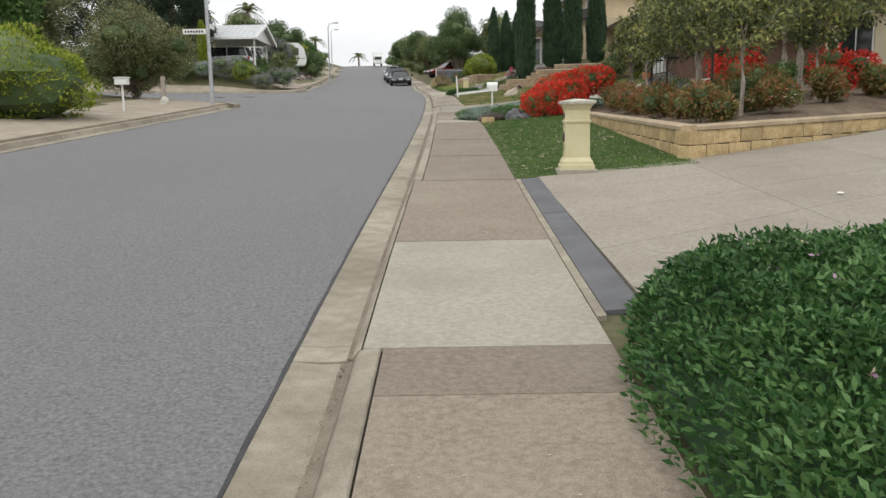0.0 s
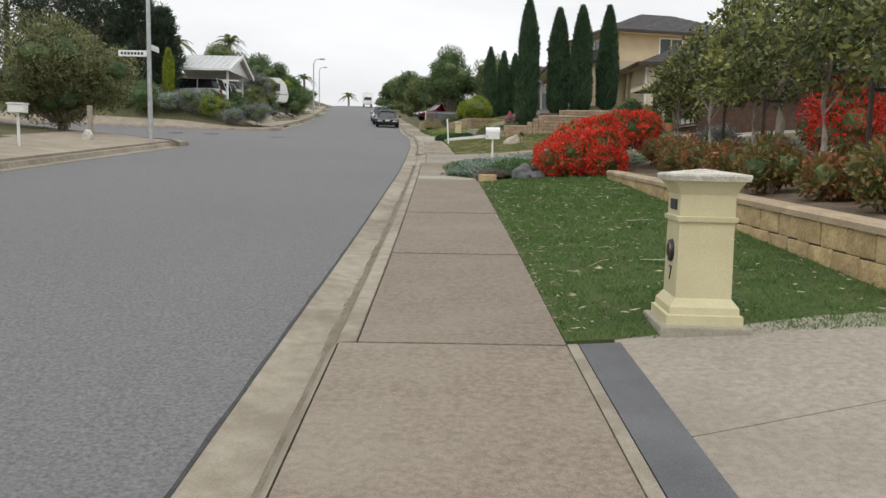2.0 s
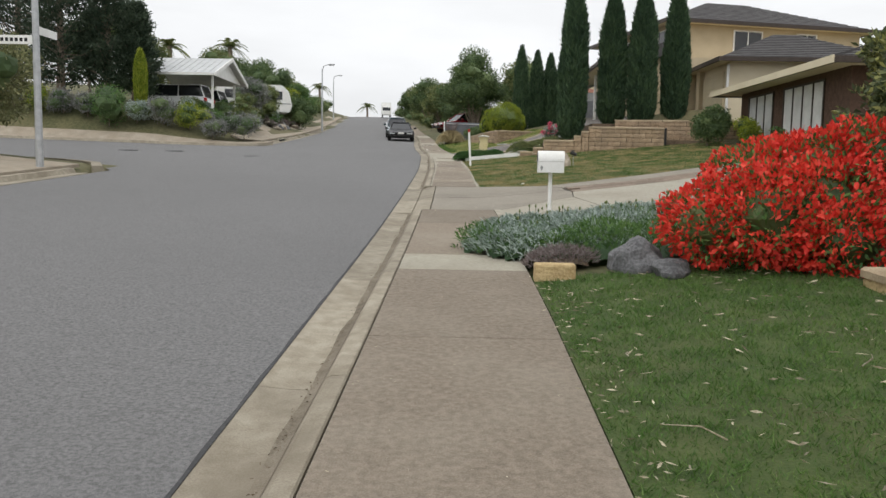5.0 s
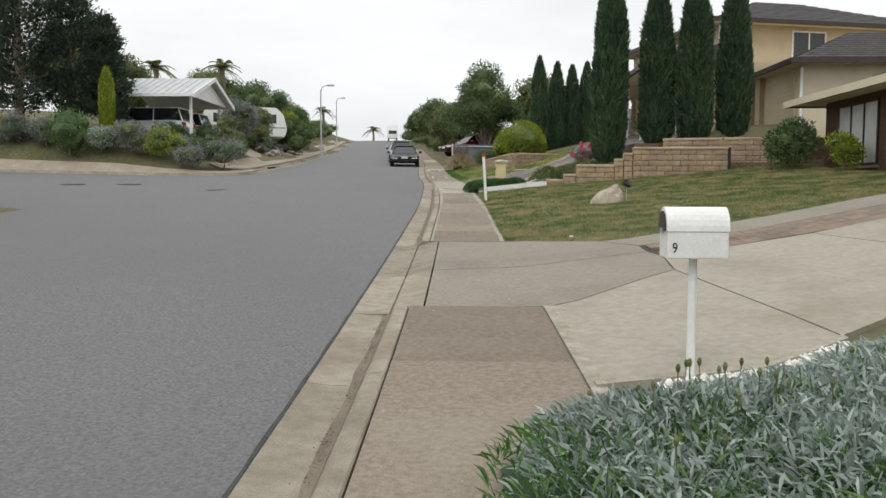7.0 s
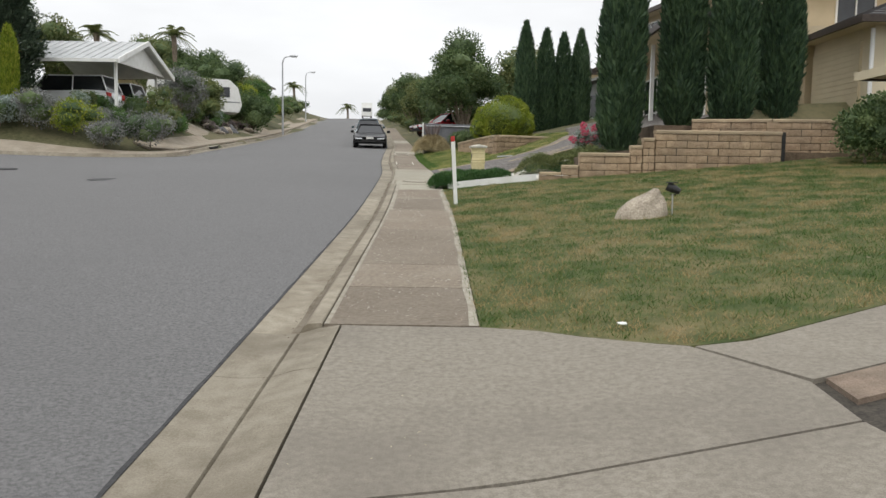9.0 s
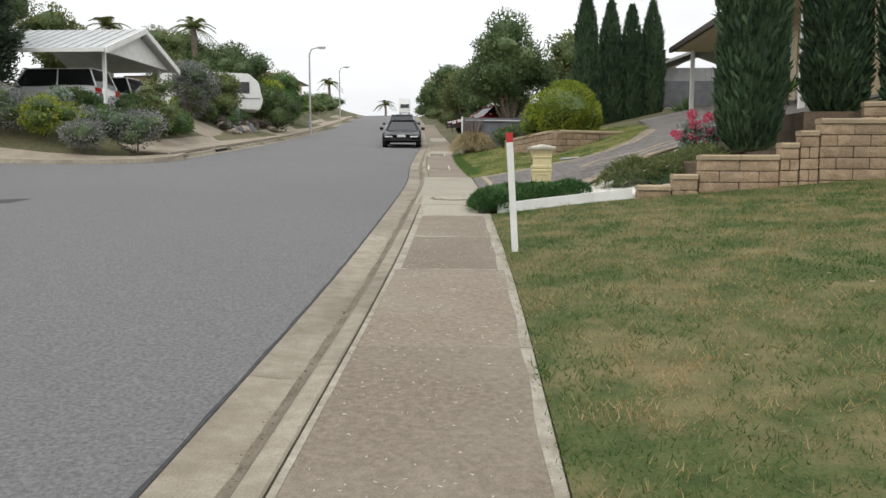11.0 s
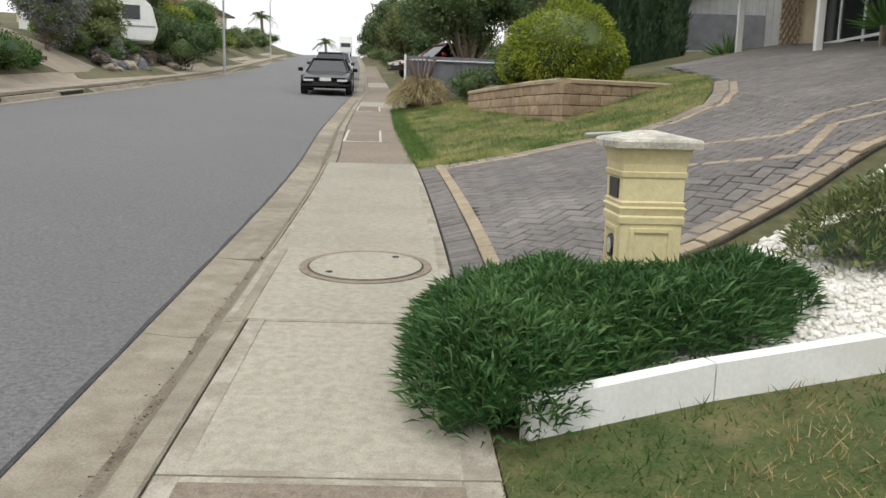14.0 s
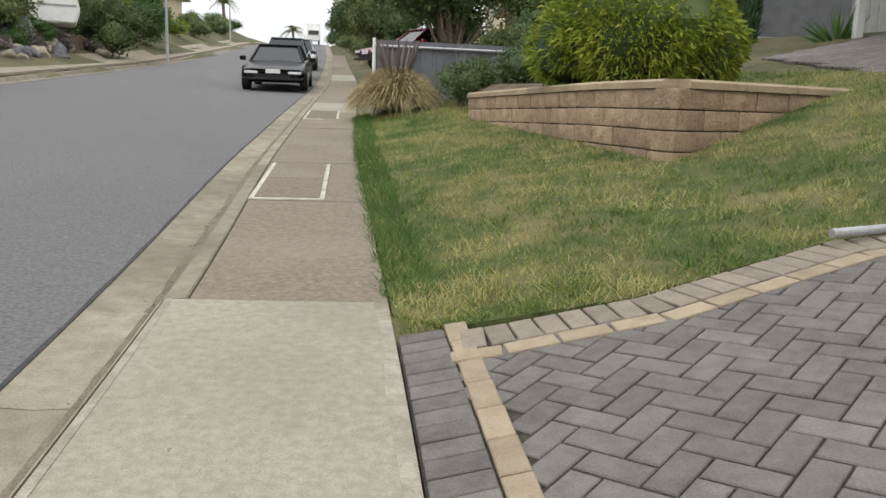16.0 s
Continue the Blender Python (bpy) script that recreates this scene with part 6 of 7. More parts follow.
gold = thing("shrub", "golden-green weeping conifer mound above the block wall", "shrub", 2.55, 54.4, 3.93)
gl_ = [(0, 0, 0.75, 0.95, 0.95, 0.75), (0.25, 0.1, 1.05, 0.6, 0.6, 0.5), (-0.55, 0.1, 0.5, 0.6, 0.6, 0.5), (0.55, -0.1, 0.55, 0.5, 0.6, 0.55), (-0.15, -0.45, 0.5, 0.6, 0.5, 0.5)]
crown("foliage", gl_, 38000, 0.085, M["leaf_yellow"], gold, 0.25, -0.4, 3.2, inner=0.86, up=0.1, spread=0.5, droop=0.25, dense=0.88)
pam = thing("pampas_grass", "dry straw-coloured pampas grass clump by the footpath", "grass", -0.05, 60.0 - 0.5, Hf(-0.05, 59.5))
n_ = 2600
an, el = rng.uniform(0, 2 * np.pi, n_), rng.uniform(0.3, 1.45, n_)
d_ = np.stack([np.cos(an) * np.cos(el), np.sin(an) * np.cos(el), np.sin(el)], 1)
v1, f1 = leaf_quads(d_ * 0.08, d_, 0.6, 0.012)
v2, f2 = leaf_quads(d_ * 0.55, d_ + np.array([0, 0, -0.5]), 0.4, 0.012, 0.45)
vv, ff = join([(v1, f1), (v2, f2)])
part("leaves_tuft", mesh_np("tuft", vv, ff), M["pampas"], pam)
for k in range(14):
    a = k * 2.4
    part("plume", tube([(0.1 * math.cos(a), 0.1 * math.sin(a), 0.4), (0.3 * math.cos(a), 0.3 * math.sin(a), 0.95), (0.36 * math.cos(a), 0.36 * math.sin(a), 1.2)], [0.008, 0.03, 0.006], 6), M["purple_dry"], pam)
shrub("shrub", "dark green rounded shrub by the steel fence", 0.95, 58.9, 1.3, 1.1, 0.85, M["leaf_dark"], 0.06, 3500)
shrub("shrub", "dark green rounded shrub by the steel fence", 1.9, 58.3, 1.2, 1.1, 0.9, M["leaf_dark"], 0.06, 3500, z=3.95)
shrub("shrub", "dark bushy shrub by the stepped wall", 8.55, 41.4, 1.7, 1.3, 1.45, M["leaf_dark"], 0.09, 5000)
shrub("shrub", "bright yellow-green shrub by the brick house", 9.2, 39.6, 1.1, 1.0, 1.0, M["leaf_yellow"], 0.07, 3000)
shrub("shrub", "low green plants by the shed", 6.4, 62.4, 1.8, 0.8, 0.7, M["leaf_green"], 0.08, 2500, z=4.3)


def yucca(label, x, y, z, s=0.6, n=60):
    t = thing("yucca", label, "plant", x, y, z)
    an, el = rng.uniform(0, 2 * np.pi, n), rng.uniform(-0.1, 1.45, n)
    d = np.stack([np.cos(an) * np.cos(el), np.sin(an) * np.cos(el), np.sin(el)], 1)
    v, f = leaf_quads(d * 0.03 + np.array([0, 0, s * 0.5]), d, s, 0.05)
    part("leaves_rosette", mesh_np("rosette", v, f), M["leaf_green"], t)
    part("stem", tube([(0, 0, -0.05), (0, 0, s * 0.55)], 0.05, 8), M["bark"], t)


yucca("spiky green yucca beside the house corner", 6.9, 58.6, 4.55)
yucca("spiky green yucca under the house window", 7.3, 52.9, Hf(7.3, 52.9))
yucca("spiky green yucca under the house window", 7.4, 51.0, Hf(7.4, 51.0), 0.5)

# trees behind and up the road
tree("tree", "large dense dark green tree behind the fence", 1.5, 72, 6.0, 2.4, M["leaf_dark"], 0.2, 0.0, 20000, 0.16, 22, 2, dense=0.6)
tree("tree", "dense dark green tree beside the road", -0.2, 80, 4.6, 1.9, M["leaf_dark"], 0.16, 0.12, 9000, 0.16, 14, 6, dense=0.6)
tree("tree", "olive green tree beside the road", -1.3, 88, 4.2, 2.0, M["leaf_olive"], 0.16, 0.1, 8000, 0.18, 14, 7, dense=0.6)
tree("tree", "dark tree near the crest of the road", -2.6, 99, 5.2, 2.3, M["leaf_dark"], 0.16, 0.1, 8000, 0.2, 14, 8, dense=0.6)
tree("tree", "dark tree near the crest of the road", -4.2, 114, 4.8, 2.3, M["leaf_olive"], 0.16, 0.1, 7000, 0.22, 12, 9, dense=0.6)
tree("tree", "dark tree near the crest of the road", -6.8, 134, 4.4, 2.2, M["leaf_dark"], 0.16, 0.1, 6000, 0.25, 12, 10, dense=0.6)
tree("tree", "broad garden tree behind the fence", 5.5, 76, 4.6, 2.6, M["leaf_olive"], 0.16, 0.1, 8000, 0.18, 14, 11, dense=0.6)
for k, (x, y, w, h) in enumerate(((0.4, 66, 1.6, 1.1), (2.4, 66.5, 1.8, 1.2), (-0.4, 78.5, 1.6, 1.2), (-2.2, 92, 1.8, 1.4), (3.9, 68, 2.2, 1.6), (-3.9, 106, 2.2, 1.5), (-5.6, 122, 2.4, 1.6), (-8.5, 145, 3, 1.8), (-9.8, 157, 3, 1.8))):
    shrub("shrub", "rounded roadside shrub of mixed green", x, y, w, w, h, M["leaf_olive" if k % 2 else "leaf_dark"], 0.1, 3000, "roadside shrubs")
far_house = thing("house", "distant cream house with a brown tiled roof", "house")
part("wall", box(5.5, 96, 6, 15, 104, 11.4), M["render_cream"], far_house)
hip_roof(far_house, 5.5, 96, 15, 104, 11.4, 1.4, "roof_dark", 0.5)
window(far_house, 5.5, 98, 100, 9.6, 10.8, "x", -1, 1)
window(far_house, 96, 7, 9, 9.6, 10.8, "y", -1, 1)
brick_house = thing("house", "low red brick house behind trees", "house")
part("wall", box(5.0, 80, 5, 13, 88, 8.4), M["roof_red"], brick_house)
hip_roof(brick_house, 5.0, 80, 13, 88, 8.4, 1.2, "roof_red", 0.5)

# ---- far side of the street ----
hedge = thing("shrub", "large clipped yellow-green mounded hedge on the lawn", "hedge", -12.3, 22.0, Hf(-12.3, 22.0) - 0.05)
hedge.scale = (1.2, 1.2, 1.22)
hl_ = [(0, 0, 0.9, 1.9, 1.7, 1.15), (0.5, 0.3, 0.7, 1.7, 1.6, 0.95), (-1.2, -0.2, 0.85, 1.7, 1.6, 1.15), (-2.6, -0.6, 0.9, 1.6, 1.6, 1.2)]
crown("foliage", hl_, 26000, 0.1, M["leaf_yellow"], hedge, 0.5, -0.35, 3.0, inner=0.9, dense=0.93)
tree("tree", "bushy green tree with drooping leaves behind a hedge", -15.6, 27.5, 4.6, 2.3, M["leaf_green"], 0.15, 0.12, 11000, 0.2, 14, 31, dense=0.65)
tree("tree", "bushy dark tree behind the far lawn", -19.5, 28.5, 5.2, 2.6, M["leaf_dark"], 0.18, 0.12, 9000, 0.2, 14, 32, dense=0.65)
shrub("shrub", "blue-green shrub at the edge of the far lawn", -12.9, 27.2, 1.5, 1.3, 1.5, M["leaf_grey"], 0.14, 2500)
tree("tree", "large spreading olive-grey shrubby tree", -13.0, 34.7, 3.9, 2.7, M["leaf_wattle"], 0.18, 0.05, 26000, 0.12, 30, 33, dense=0.42, gap=-0.4, size=0.4)
tree("tree", "large spreading olive-grey shrubby tree", -17.8, 34.6, 4.8, 3.0, M["leaf_wattle"], 0.18, 0.08, 20000, 0.14, 26, 34, dense=0.42, gap=-0.4, size=0.42)


def pine(label, x, y, h, r, seed, n=15000):
    """An old pine: tiers of uneven, upswept boughs about a straight trunk, dark, with a ragged outline."""
    z = Hf(x, y)
    t = thing("tree", label, "tree", x, y, z, group="pines beyond the side street")
    q = random.Random(seed)
    part("trunk", tube([(0, 0, -0.2), (0.05, 0, h * 0.5), (0, 0.05, h * 0.98)], [0.26, 0.17, 0.03], 9), M["bark"], t)
    boughs = bmesh.new()
    ps, ds = [], []
    count = int(h * 9)
    for i in range(count):
        k = (i + q.random()) / count
        zz = h * (0.06 + 0.92 * k)
        reach = r * float(np.interp(k, [0, 0.15, 0.5, 0.8, 1.0], [0.8, 1.0, 0.9, 0.55, 0.12])) * q.uniform(0.55, 1.12)
        an = i * 2.4 + q.uniform(-0.4, 0.4)
        d = Vector((math.cos(an), math.sin(an), q.uniform(0.1, 0.5)))
        tip = Vector((0, 0, zz)) + d * reach
        tube([(0, 0, zz), Vector((0, 0, zz)).lerp(tip, 0.6) + Vector((0, 0, -0.06 * reach)), tip], [0.05, 0.03, 0.012], 5, boughs)
        m_ = max(20, int(n / count))
        w = rng.uniform(0.25, 1.0, m_) ** 0.6
        base = np.array((0, 0, zz)) + np.outer(w, np.array(d * reach))
        ps.append(base + rng.normal(size=(m_, 3)) * np.array([0.2, 0.2, 0.17]) * (0.5 + 0.35 * r))
        ds.append(np.tile(np.array(d), (m_, 1)) + rng.normal(size=(m_, 3)) * 0.5 + np.array([0, 0, 0.45]))
    part("bough_framework", boughs, M["bark"], t)
    v, f = leaf_quads(np.concatenate(ps), np.concatenate(ds), 0.24, 0.075)
    part("foliage", mesh_np("foliage", v, f), M["leaf_pine"], t)
    return t


for k, (x, y, h, r_) in enumerate(((-17.9, 60.1, 5.4, 1.3), (-19.6, 60.4, 7.4, 1.8), (-21.9, 59.6, 8.4, 2.2), (-24.9, 60.8, 8.6, 2.4), (-28.5, 61, 8.3, 2.6), (-33, 61, 8, 2.8), (-38, 61, 8, 3.0))):
    pine("tall dark ragged pine beyond the side street", x, y, h, r_, 40 + k)
cypress("slim yellow-green conifer among dark trees", -16.9, 58.3, Hf(-16.9, 58.3), 2.9, 0.34, 17, 4000, "leaf_yellow")
srng = random.Random(12)
KINDS = [("leaf_purplegrey", "grey-leaved rounded native shrub"), ("leaf_olive", "olive green native shrub"), ("leaf_green", "fresh green low shrub"), ("leaf_grey", "silver-grey low shrub"), ("leaf_dark", "dark green shrub"), ("leaf_yellow", "yellow-green shrub")]
for k in range(17):
    x = -11.2 - k * 1.35
    kind = KINDS[(k * 5 + 1) % 6] if k % 3 else KINDS[0]
    s = srng.uniform(1.7, 2.7)
    y = float(side_far(x)) + 2.0 + srng.uniform(0, 0.8)
    shrub("shrub", kind[1] + " along the side street", x, y, s, s, s * srng.uniform(0.6, 0.85), M[kind[0]], 0.1, 2400, "bank shrubs")
for k in range(52):
    y = 59.5 + k * 0.42
    a = srng.uniform(2.4, 5.6)
    x = float(L(y)) - a
    if 68.2 < y < 73 and a < 6:
        continue
    kind = KINDS[srng.choice((1, 2, 2, 4, 3, 0, 5))]
    s = srng.uniform(1.1, 2.0)
    shrub("shrub", kind[1] + " on the planted bank", x, y, s, s, s * srng.uniform(0.5, 0.75), M[kind[0]], 0.09, 1700, "bank shrubs")
for k in range(12):
    y = 59.3 + k * 0.75
    shrub("shrub", "low fresh green shrub along the far footpath", float(L(y)) - 2.6 - 0.3 * (k % 2), y, 1.0, 1.0, 0.55, M["leaf_green"], 0.09, 1500, "bank edging shrubs")
tree("tree", "rounded grey-green tree beside the carport", -14.6, 71.6, 3.3, 1.6, M["leaf_purplegrey"], 0.1, 0.1, 7000, 0.12, 12, 61, dense=0.6, z=float(H(-14.6, 71.6)))
for k, (x, y, h, r_, m_) in enumerate(((-16.2, 86, 4.6, 2.2, "leaf_dark"), (-14.6, 76.0, 2.6, 1.6, "leaf_olive"), (-13.6, 84.5, 2.6, 1.6, "leaf_dark"), (-26, 72, 7.5, 2.8, "leaf_dark"), (-15.6, 95, 3.4, 1.9, "leaf_green"), (-19.5, 80, 4.6, 2.0, "leaf_olive"))):
    tree("tree", "bushy tree filling the far bank", x, y, h, r_, M[m_], 0.12, 0.08, 7000, 0.16, 14, 90 + k, dense=0.62)
tree("tree", "small grey-green tree on the bank", -12.2, 62.0, 2.4, 1.0, M["leaf_olive"], 0.06, 0.15, 3500, 0.1, 9, 62, dense=0.5)
for k, (x, y, h, r_, m_) in enumerate(((-18.5, 88, 4.6, 2.4, "leaf_dark"), (-21.5, 92, 5.2, 2.6, "leaf_dark"), (-16.0, 91, 3.0, 1.7, "leaf_yellow"), (-22, 73, 4.5, 2.0, "leaf_olive"), (-17.8, 100, 3.2, 1.8, "leaf_olive"), (-21, 112, 3.2, 2.2, "leaf_olive"))):
    tree("tree", "rounded garden tree behind the caravan" if m_ == "leaf_dark" else "lighter green garden tree on the hill", x, y, h, r_, M[m_], 0.14, 0.1, 8000, 0.18, 14, 70 + k, dense=0.62)
for k in range(20):
    y = 85 + k * 3.6
    a = srng.uniform(2.6, 6.0)
    kind = KINDS[srng.choice((1, 2, 4, 1, 5))]
    s = srng.uniform(1.8, 3.0)
    shrub("shrub", kind[1] + " beside the far footpath", float(L(y)) - a, y, s, s, s * 0.6, M[kind[0]], 0.13, 1800, "uphill shrubs")
for k in range(26):
    y = 73.2 + srng.uniform(0, 11)
    boulder("grey garden boulder on the rockery bank", float(L(y)) - srng.uniform(1.9, 3.3), y, srng.uniform(0.5, 1.1), srng.uniform(0.4, 0.8), srng.uniform(0.25, 0.5), "rock_grey" if k % 2 else "rock", k + 20)
for k in range(10):
    y = 73.5 + k * 1.1
    shrub("shrub", "dry purple-grey groundcover among rocks", float(L(y)) - 2.4 - 0.5 * (k % 3), y, 1.2, 1.1, 0.5, M["purple_dry"], 0.08, 1300, "rockery plants")
pdrive = part("driveway", drape(68.4, 72.6, lambda y: L(y) - 6.5, lambda y: L(y) - 2.1, 0.03, nu=14), M["verge"])
tagged(pdrive, "pale sandy driveway climbing the bank", "driveway", kind="structure")


def palm(label, x, y, h, s, seed):
    z = Hf(x, y)
    t = thing("palm", label, "palm tree", x, y, z)
    part("trunk", tube([(0, 0, -0.2), (0.1, 0, h * 0.5), (0, 0, h)], [0.28, 0.2, 0.22], 9), M["bark"], t)
    r = random.Random(seed)
    for k in range(22):
        a, e = k * 2.399, r.uniform(-0.1, 1.2)
        d = Vector((math.cos(a) * math.cos(e), math.sin(a) * math.cos(e), math.sin(e)))
        pts = [Vector((0, 0, h)) + d * s * q + Vector((0, 0, -0.62 * s * q * q)) for q in np.linspace(0, 1, 9)]
        bm = tube(pts, [0.03 * (1 - 0.8 * q) for q in np.linspace(0, 1, 9)], 4)
        for i in range(1, 9):
            side_ = d.cross(Vector((0, 0, 1))).normalized()
            for sg in (-1, 1):
                for o in (0.0, 0.5):
                    b0 = pts[i - 1].lerp(pts[i], 0.4 + o)
                    tipv = b0 + side_ * sg * 0.34 * s * (1 - i / 11) + d * 0.12 * s + Vector((0, 0, -0.12 * s))
                    vs = [bm.verts.new(q) for q in (b0, b0 + d * 0.07, tipv)]
                    bm.faces.new(vs)
        part("frond", bm, M["leaf_olive"], t)


palm("tall palm behind the carport", -24.5, 84, 4.6, 1.7, 1)
palm("tall palm behind the carport", -21.0, 90, 5.4, 1.9, 2)
palm("palm near the crest of the road", -23, 150, 3.2, 2.0, 3)
palm("palm near the crest of the road", -17.5, 172, 2.6, 2.0, 4)
hill_house = thing("house", "distant hillside house with a low brown roof", "house")
part("wall", box(-30, 116, 6, -21, 124, 12.6), M["render_cream"], hill_house)
hip_roof(hill_house, -30, 116, -21, 124, 12.6, 1.2, "roof_red", 0.6)
window(hill_house, 116, -28, -25, 10.8, 12.0, "y", -1, 1)
hill_house2 = thing("house", "distant grey-roofed hillside house", "house")
part("wall", box(-29, 98, 5, -20.5, 106, 10.6), M["render_cream"], hill_house2)
hip_roof(hill_house2, -29, 98, -20.5, 106, 10.6, 1.1, "roof_pale", 0.6)
window(hill_house2, 98, -26, -23, 9, 10.2, "y", -1, 1)

# ---- street furniture ----
def street_lamp(x, y, h):
    z = Hf(x, y)
    t = thing("street_lamp", "slim galvanised street lamp with a curved arm", "street lamp", x, y, z, group="street lamps")
    part("pole", tube([(0, 0, -0.1), (0, 0, h * 0.5), (0, 0, h - 0.5), (0.15, 0, h - 0.12), (0.6, 0, h)], [0.085, 0.07, 0.055, 0.045, 0.035], 10), M["galvanised"], t)
    part("lamp_head", box(0.55, -0.1, h - 0.06, 1.15, 0.1, h + 0.06, 0.03), M["galvanised"], t)
    part("diffuser", box(0.65, -0.07, h - 0.1, 1.08, 0.07, h - 0.062, 0.01), M["lamp_clear"], t)


street_lamp(-12.1, 88.2, 5.9)
street_lamp(-16.6, 124.0, 5.9)
pole = thing("street_sign", "pale steel pole with white street name blades", "street sign", -9.3, 33.0, Hf(-9.3, 33.0))
part("pole", tube([(0, 0, -0.1), (0, 0, 6.6)], [0.085, 0.06], 12), M["galvanised"], pole)
bl = part("sign_blade", box(-1.0, -0.015, 2.78, -0.06, 0.015, 2.98, 0.004), M["white_paint"], pole)
for k in range(7):
    part("letter_bar", box(-0.92 + k * 0.11, -0.019, 2.84, -0.85 + k * 0.11, -0.0155, 2.92), M["rubber"], bl)
bl2 = part("sign_blade", box(-0.015, 0.06, 3.02, 0.015, 0.95, 3.2, 0.004), M["white_paint"], pole)

lbox = thing("letterbox", "white metal letterbox on a thin post by the far lawn", "letterbox", -10.3, 26.4, Hf(-10.3, 26.4))
part("post", box(-0.025, -0.025, -0.1, 0.025, 0.025, 0.85), M["white_paint"], lbox)
part("box", box(-0.2, -0.13, 0.85, 0.2, 0.13, 1.05, 0.02), M["white_paint"], lbox)
part("lid", box(-0.22, -0.15, 1.052, 0.22, 0.15, 1.09, 0.012), M["white_paint"], lbox)
boulder("small white stone on the verge", -10.6, 31.2, 0.4, 0.3, 0.35, "weathered_cap", 9)
gp = thing("post", "weathered grey timber post by the verge", "post", -11.0, 32.3, Hf(-11, 32.3))
part("upright", box(-0.07, -0.07, -0.1, 0.07, 0.07, 1.0, 0.015), M["bark_pale"], gp)
for y0, y1 in ((57.9, 60.0), (63.8, 65.4)):
    pit = thing("drain", "dark side-entry storm drain in the far kerb", "drain", 0, 0, 0)
    part("opening", profile_along(y0, y1, L, [(-0.27, -0.0), (-0.27, 0.09), (-0.37, 0.095), (-0.37, 0.0)], 0.5), M["rubber"], pit)
    part("lid", profile_along(y0 - 0.1, y1 + 0.1, L, [(-0.28, 0.092), (-0.28, 0.125), (-0.9, 0.13), (-0.9, 0.092)], 0.5), M["concrete_pale"], pit)
for x, y in ((-12.8, 46.5), (-11.2, 47.2), (-7.1, 44.0)):
    mh = thing("manhole_cover", "dark iron manhole cover set in the asphalt", "manhole cover", x, y, float(G(y)) + 0.02 * max(0, float(L(y)) - x) - 0.03)
    mh.rotation_euler = (math.atan(0.0578), 0, 0)
    part("cover", tube([(0, 0, -0.03), (0, 0, 0.012 if x < -9 else 0.045)], 0.38, 28), M["tar"], mh)

# ---- letterbox pillars, roll-top letterbox, marker stake ----
p1 = thing("letterbox_pillar", "cream painted letterbox pillar with a flared cap, numbered seven", "letterbox", 1.745, 10.74, Hf(1.745, 10.74), -4)
part("footing", box(-0.29, -0.3, -0.1, 0.29, 0.3, 0.035, 0.012), M["concrete_pale"], p1)
part("shaft", square_stack([(0.03, 0.245), (0.1, 0.245), (0.105, 0.225), (0.15, 0.222), (0.2, 0.185), (0.205, 0.18), (0.70, 0.175), (0.705, 0.192), (0.735, 0.196), (0.74, 0.176), (0.88, 0.176), (0.93, 0.2), (0.97, 0.225)]), M["cream_paint"], p1)
part("cap", square_stack([(0.968, 0.242), (1.0, 0.25), (1.012, 0.245), (1.045, 0.02)]), M["weathered_cap"], p1, "pale weathered cap")
part("mail_slot", box(-0.182, -0.09, 0.775, -0.172, 0.09, 0.845, 0.002), M["black_metal"], p1)
bm = tube([(-0.176, 0, 0.5), (-0.196, 0, 0.5)], [0.078, 0.07], 20)
part("roundel", bm, M["black_metal"], p1, "dark round ornament")
rg = bmesh.new()
for k in range(20):
    a, b = 2 * math.pi * k / 20, 2 * math.pi * (k + 1) / 20
    tube([(-0.197, 0.05 * math.cos(a), 0.5 + 0.05 * math.sin(a)), (-0.197, 0.05 * math.cos(b), 0.5 + 0.05 * math.sin(b))], 0.007, 5, rg)
part("ring", rg, M["brass"], p1)


def text(s, size, parent, m, mat, depth=0.004):
    cu = bpy.data.curves.new("digit", "FONT")
    cu.body, cu.size, cu.extrude, cu.align_x = s, size, depth, "CENTER"
    tmp = new("digit", cu)
    me = bpy.data.meshes.new_from_object(tmp.evaluated_get(bpy.context.evaluated_depsgraph_get()))
    bpy.data.objects.remove(tmp)
    o = part("digit", me, mat, parent)
    o.matrix_basis = m
    return o


p1.scale = (0.9, 0.9, 0.9)
text("7", 0.14, p1, pose(-0.181, 0, 0.3, 90, 0, -90), M["black_metal"])

p2_ = thing("letterbox_pillar", "yellow sandstone-coloured letterbox pillar with recessed panels", "letterbox", 1.25, 43.6, Hf(1.25, 43.6), 2)
p2_.scale = (0.76, 0.76, 0.8)
part("plinth", square_stack([(-0.1, 0.235), (0.1, 0.235), (0.115, 0.222), (0.15, 0.215), (0.165, 0.19)]), M["yellow_stone"], p2_)
part("shaft", square_stack([(0.16, 0.178), (0.5, 0.178), (0.505, 0.188), (0.54, 0.192), (0.55, 0.182), (0.575, 0.19), (0.59, 0.196), (0.6, 0.182), (0.62, 0.188), (0.63, 0.178), (0.75, 0.178), (0.76, 0.188), (0.785, 0.192), (0.79, 0.182), (0.83, 0.185), (0.9, 0.205), (0.92, 0.212)]), M["yellow_stone"], p2_)
part("cap", square_stack([(0.915, 0.245), (0.95, 0.25), (0.965, 0.24), (1.01, 0.03)]), M["weathered_cap"], p2_, "lichen-stained pale cap")
part("mail_slot", box(-0.186, -0.1, 0.635, -0.176, 0.1, 0.745, 0.003), M["black_metal"], p2_)
part("roundel", tube([(-0.176, 0, 0.36), (-0.194, 0, 0.36)], [0.07, 0.062], 20), M["black_metal"], p2_)
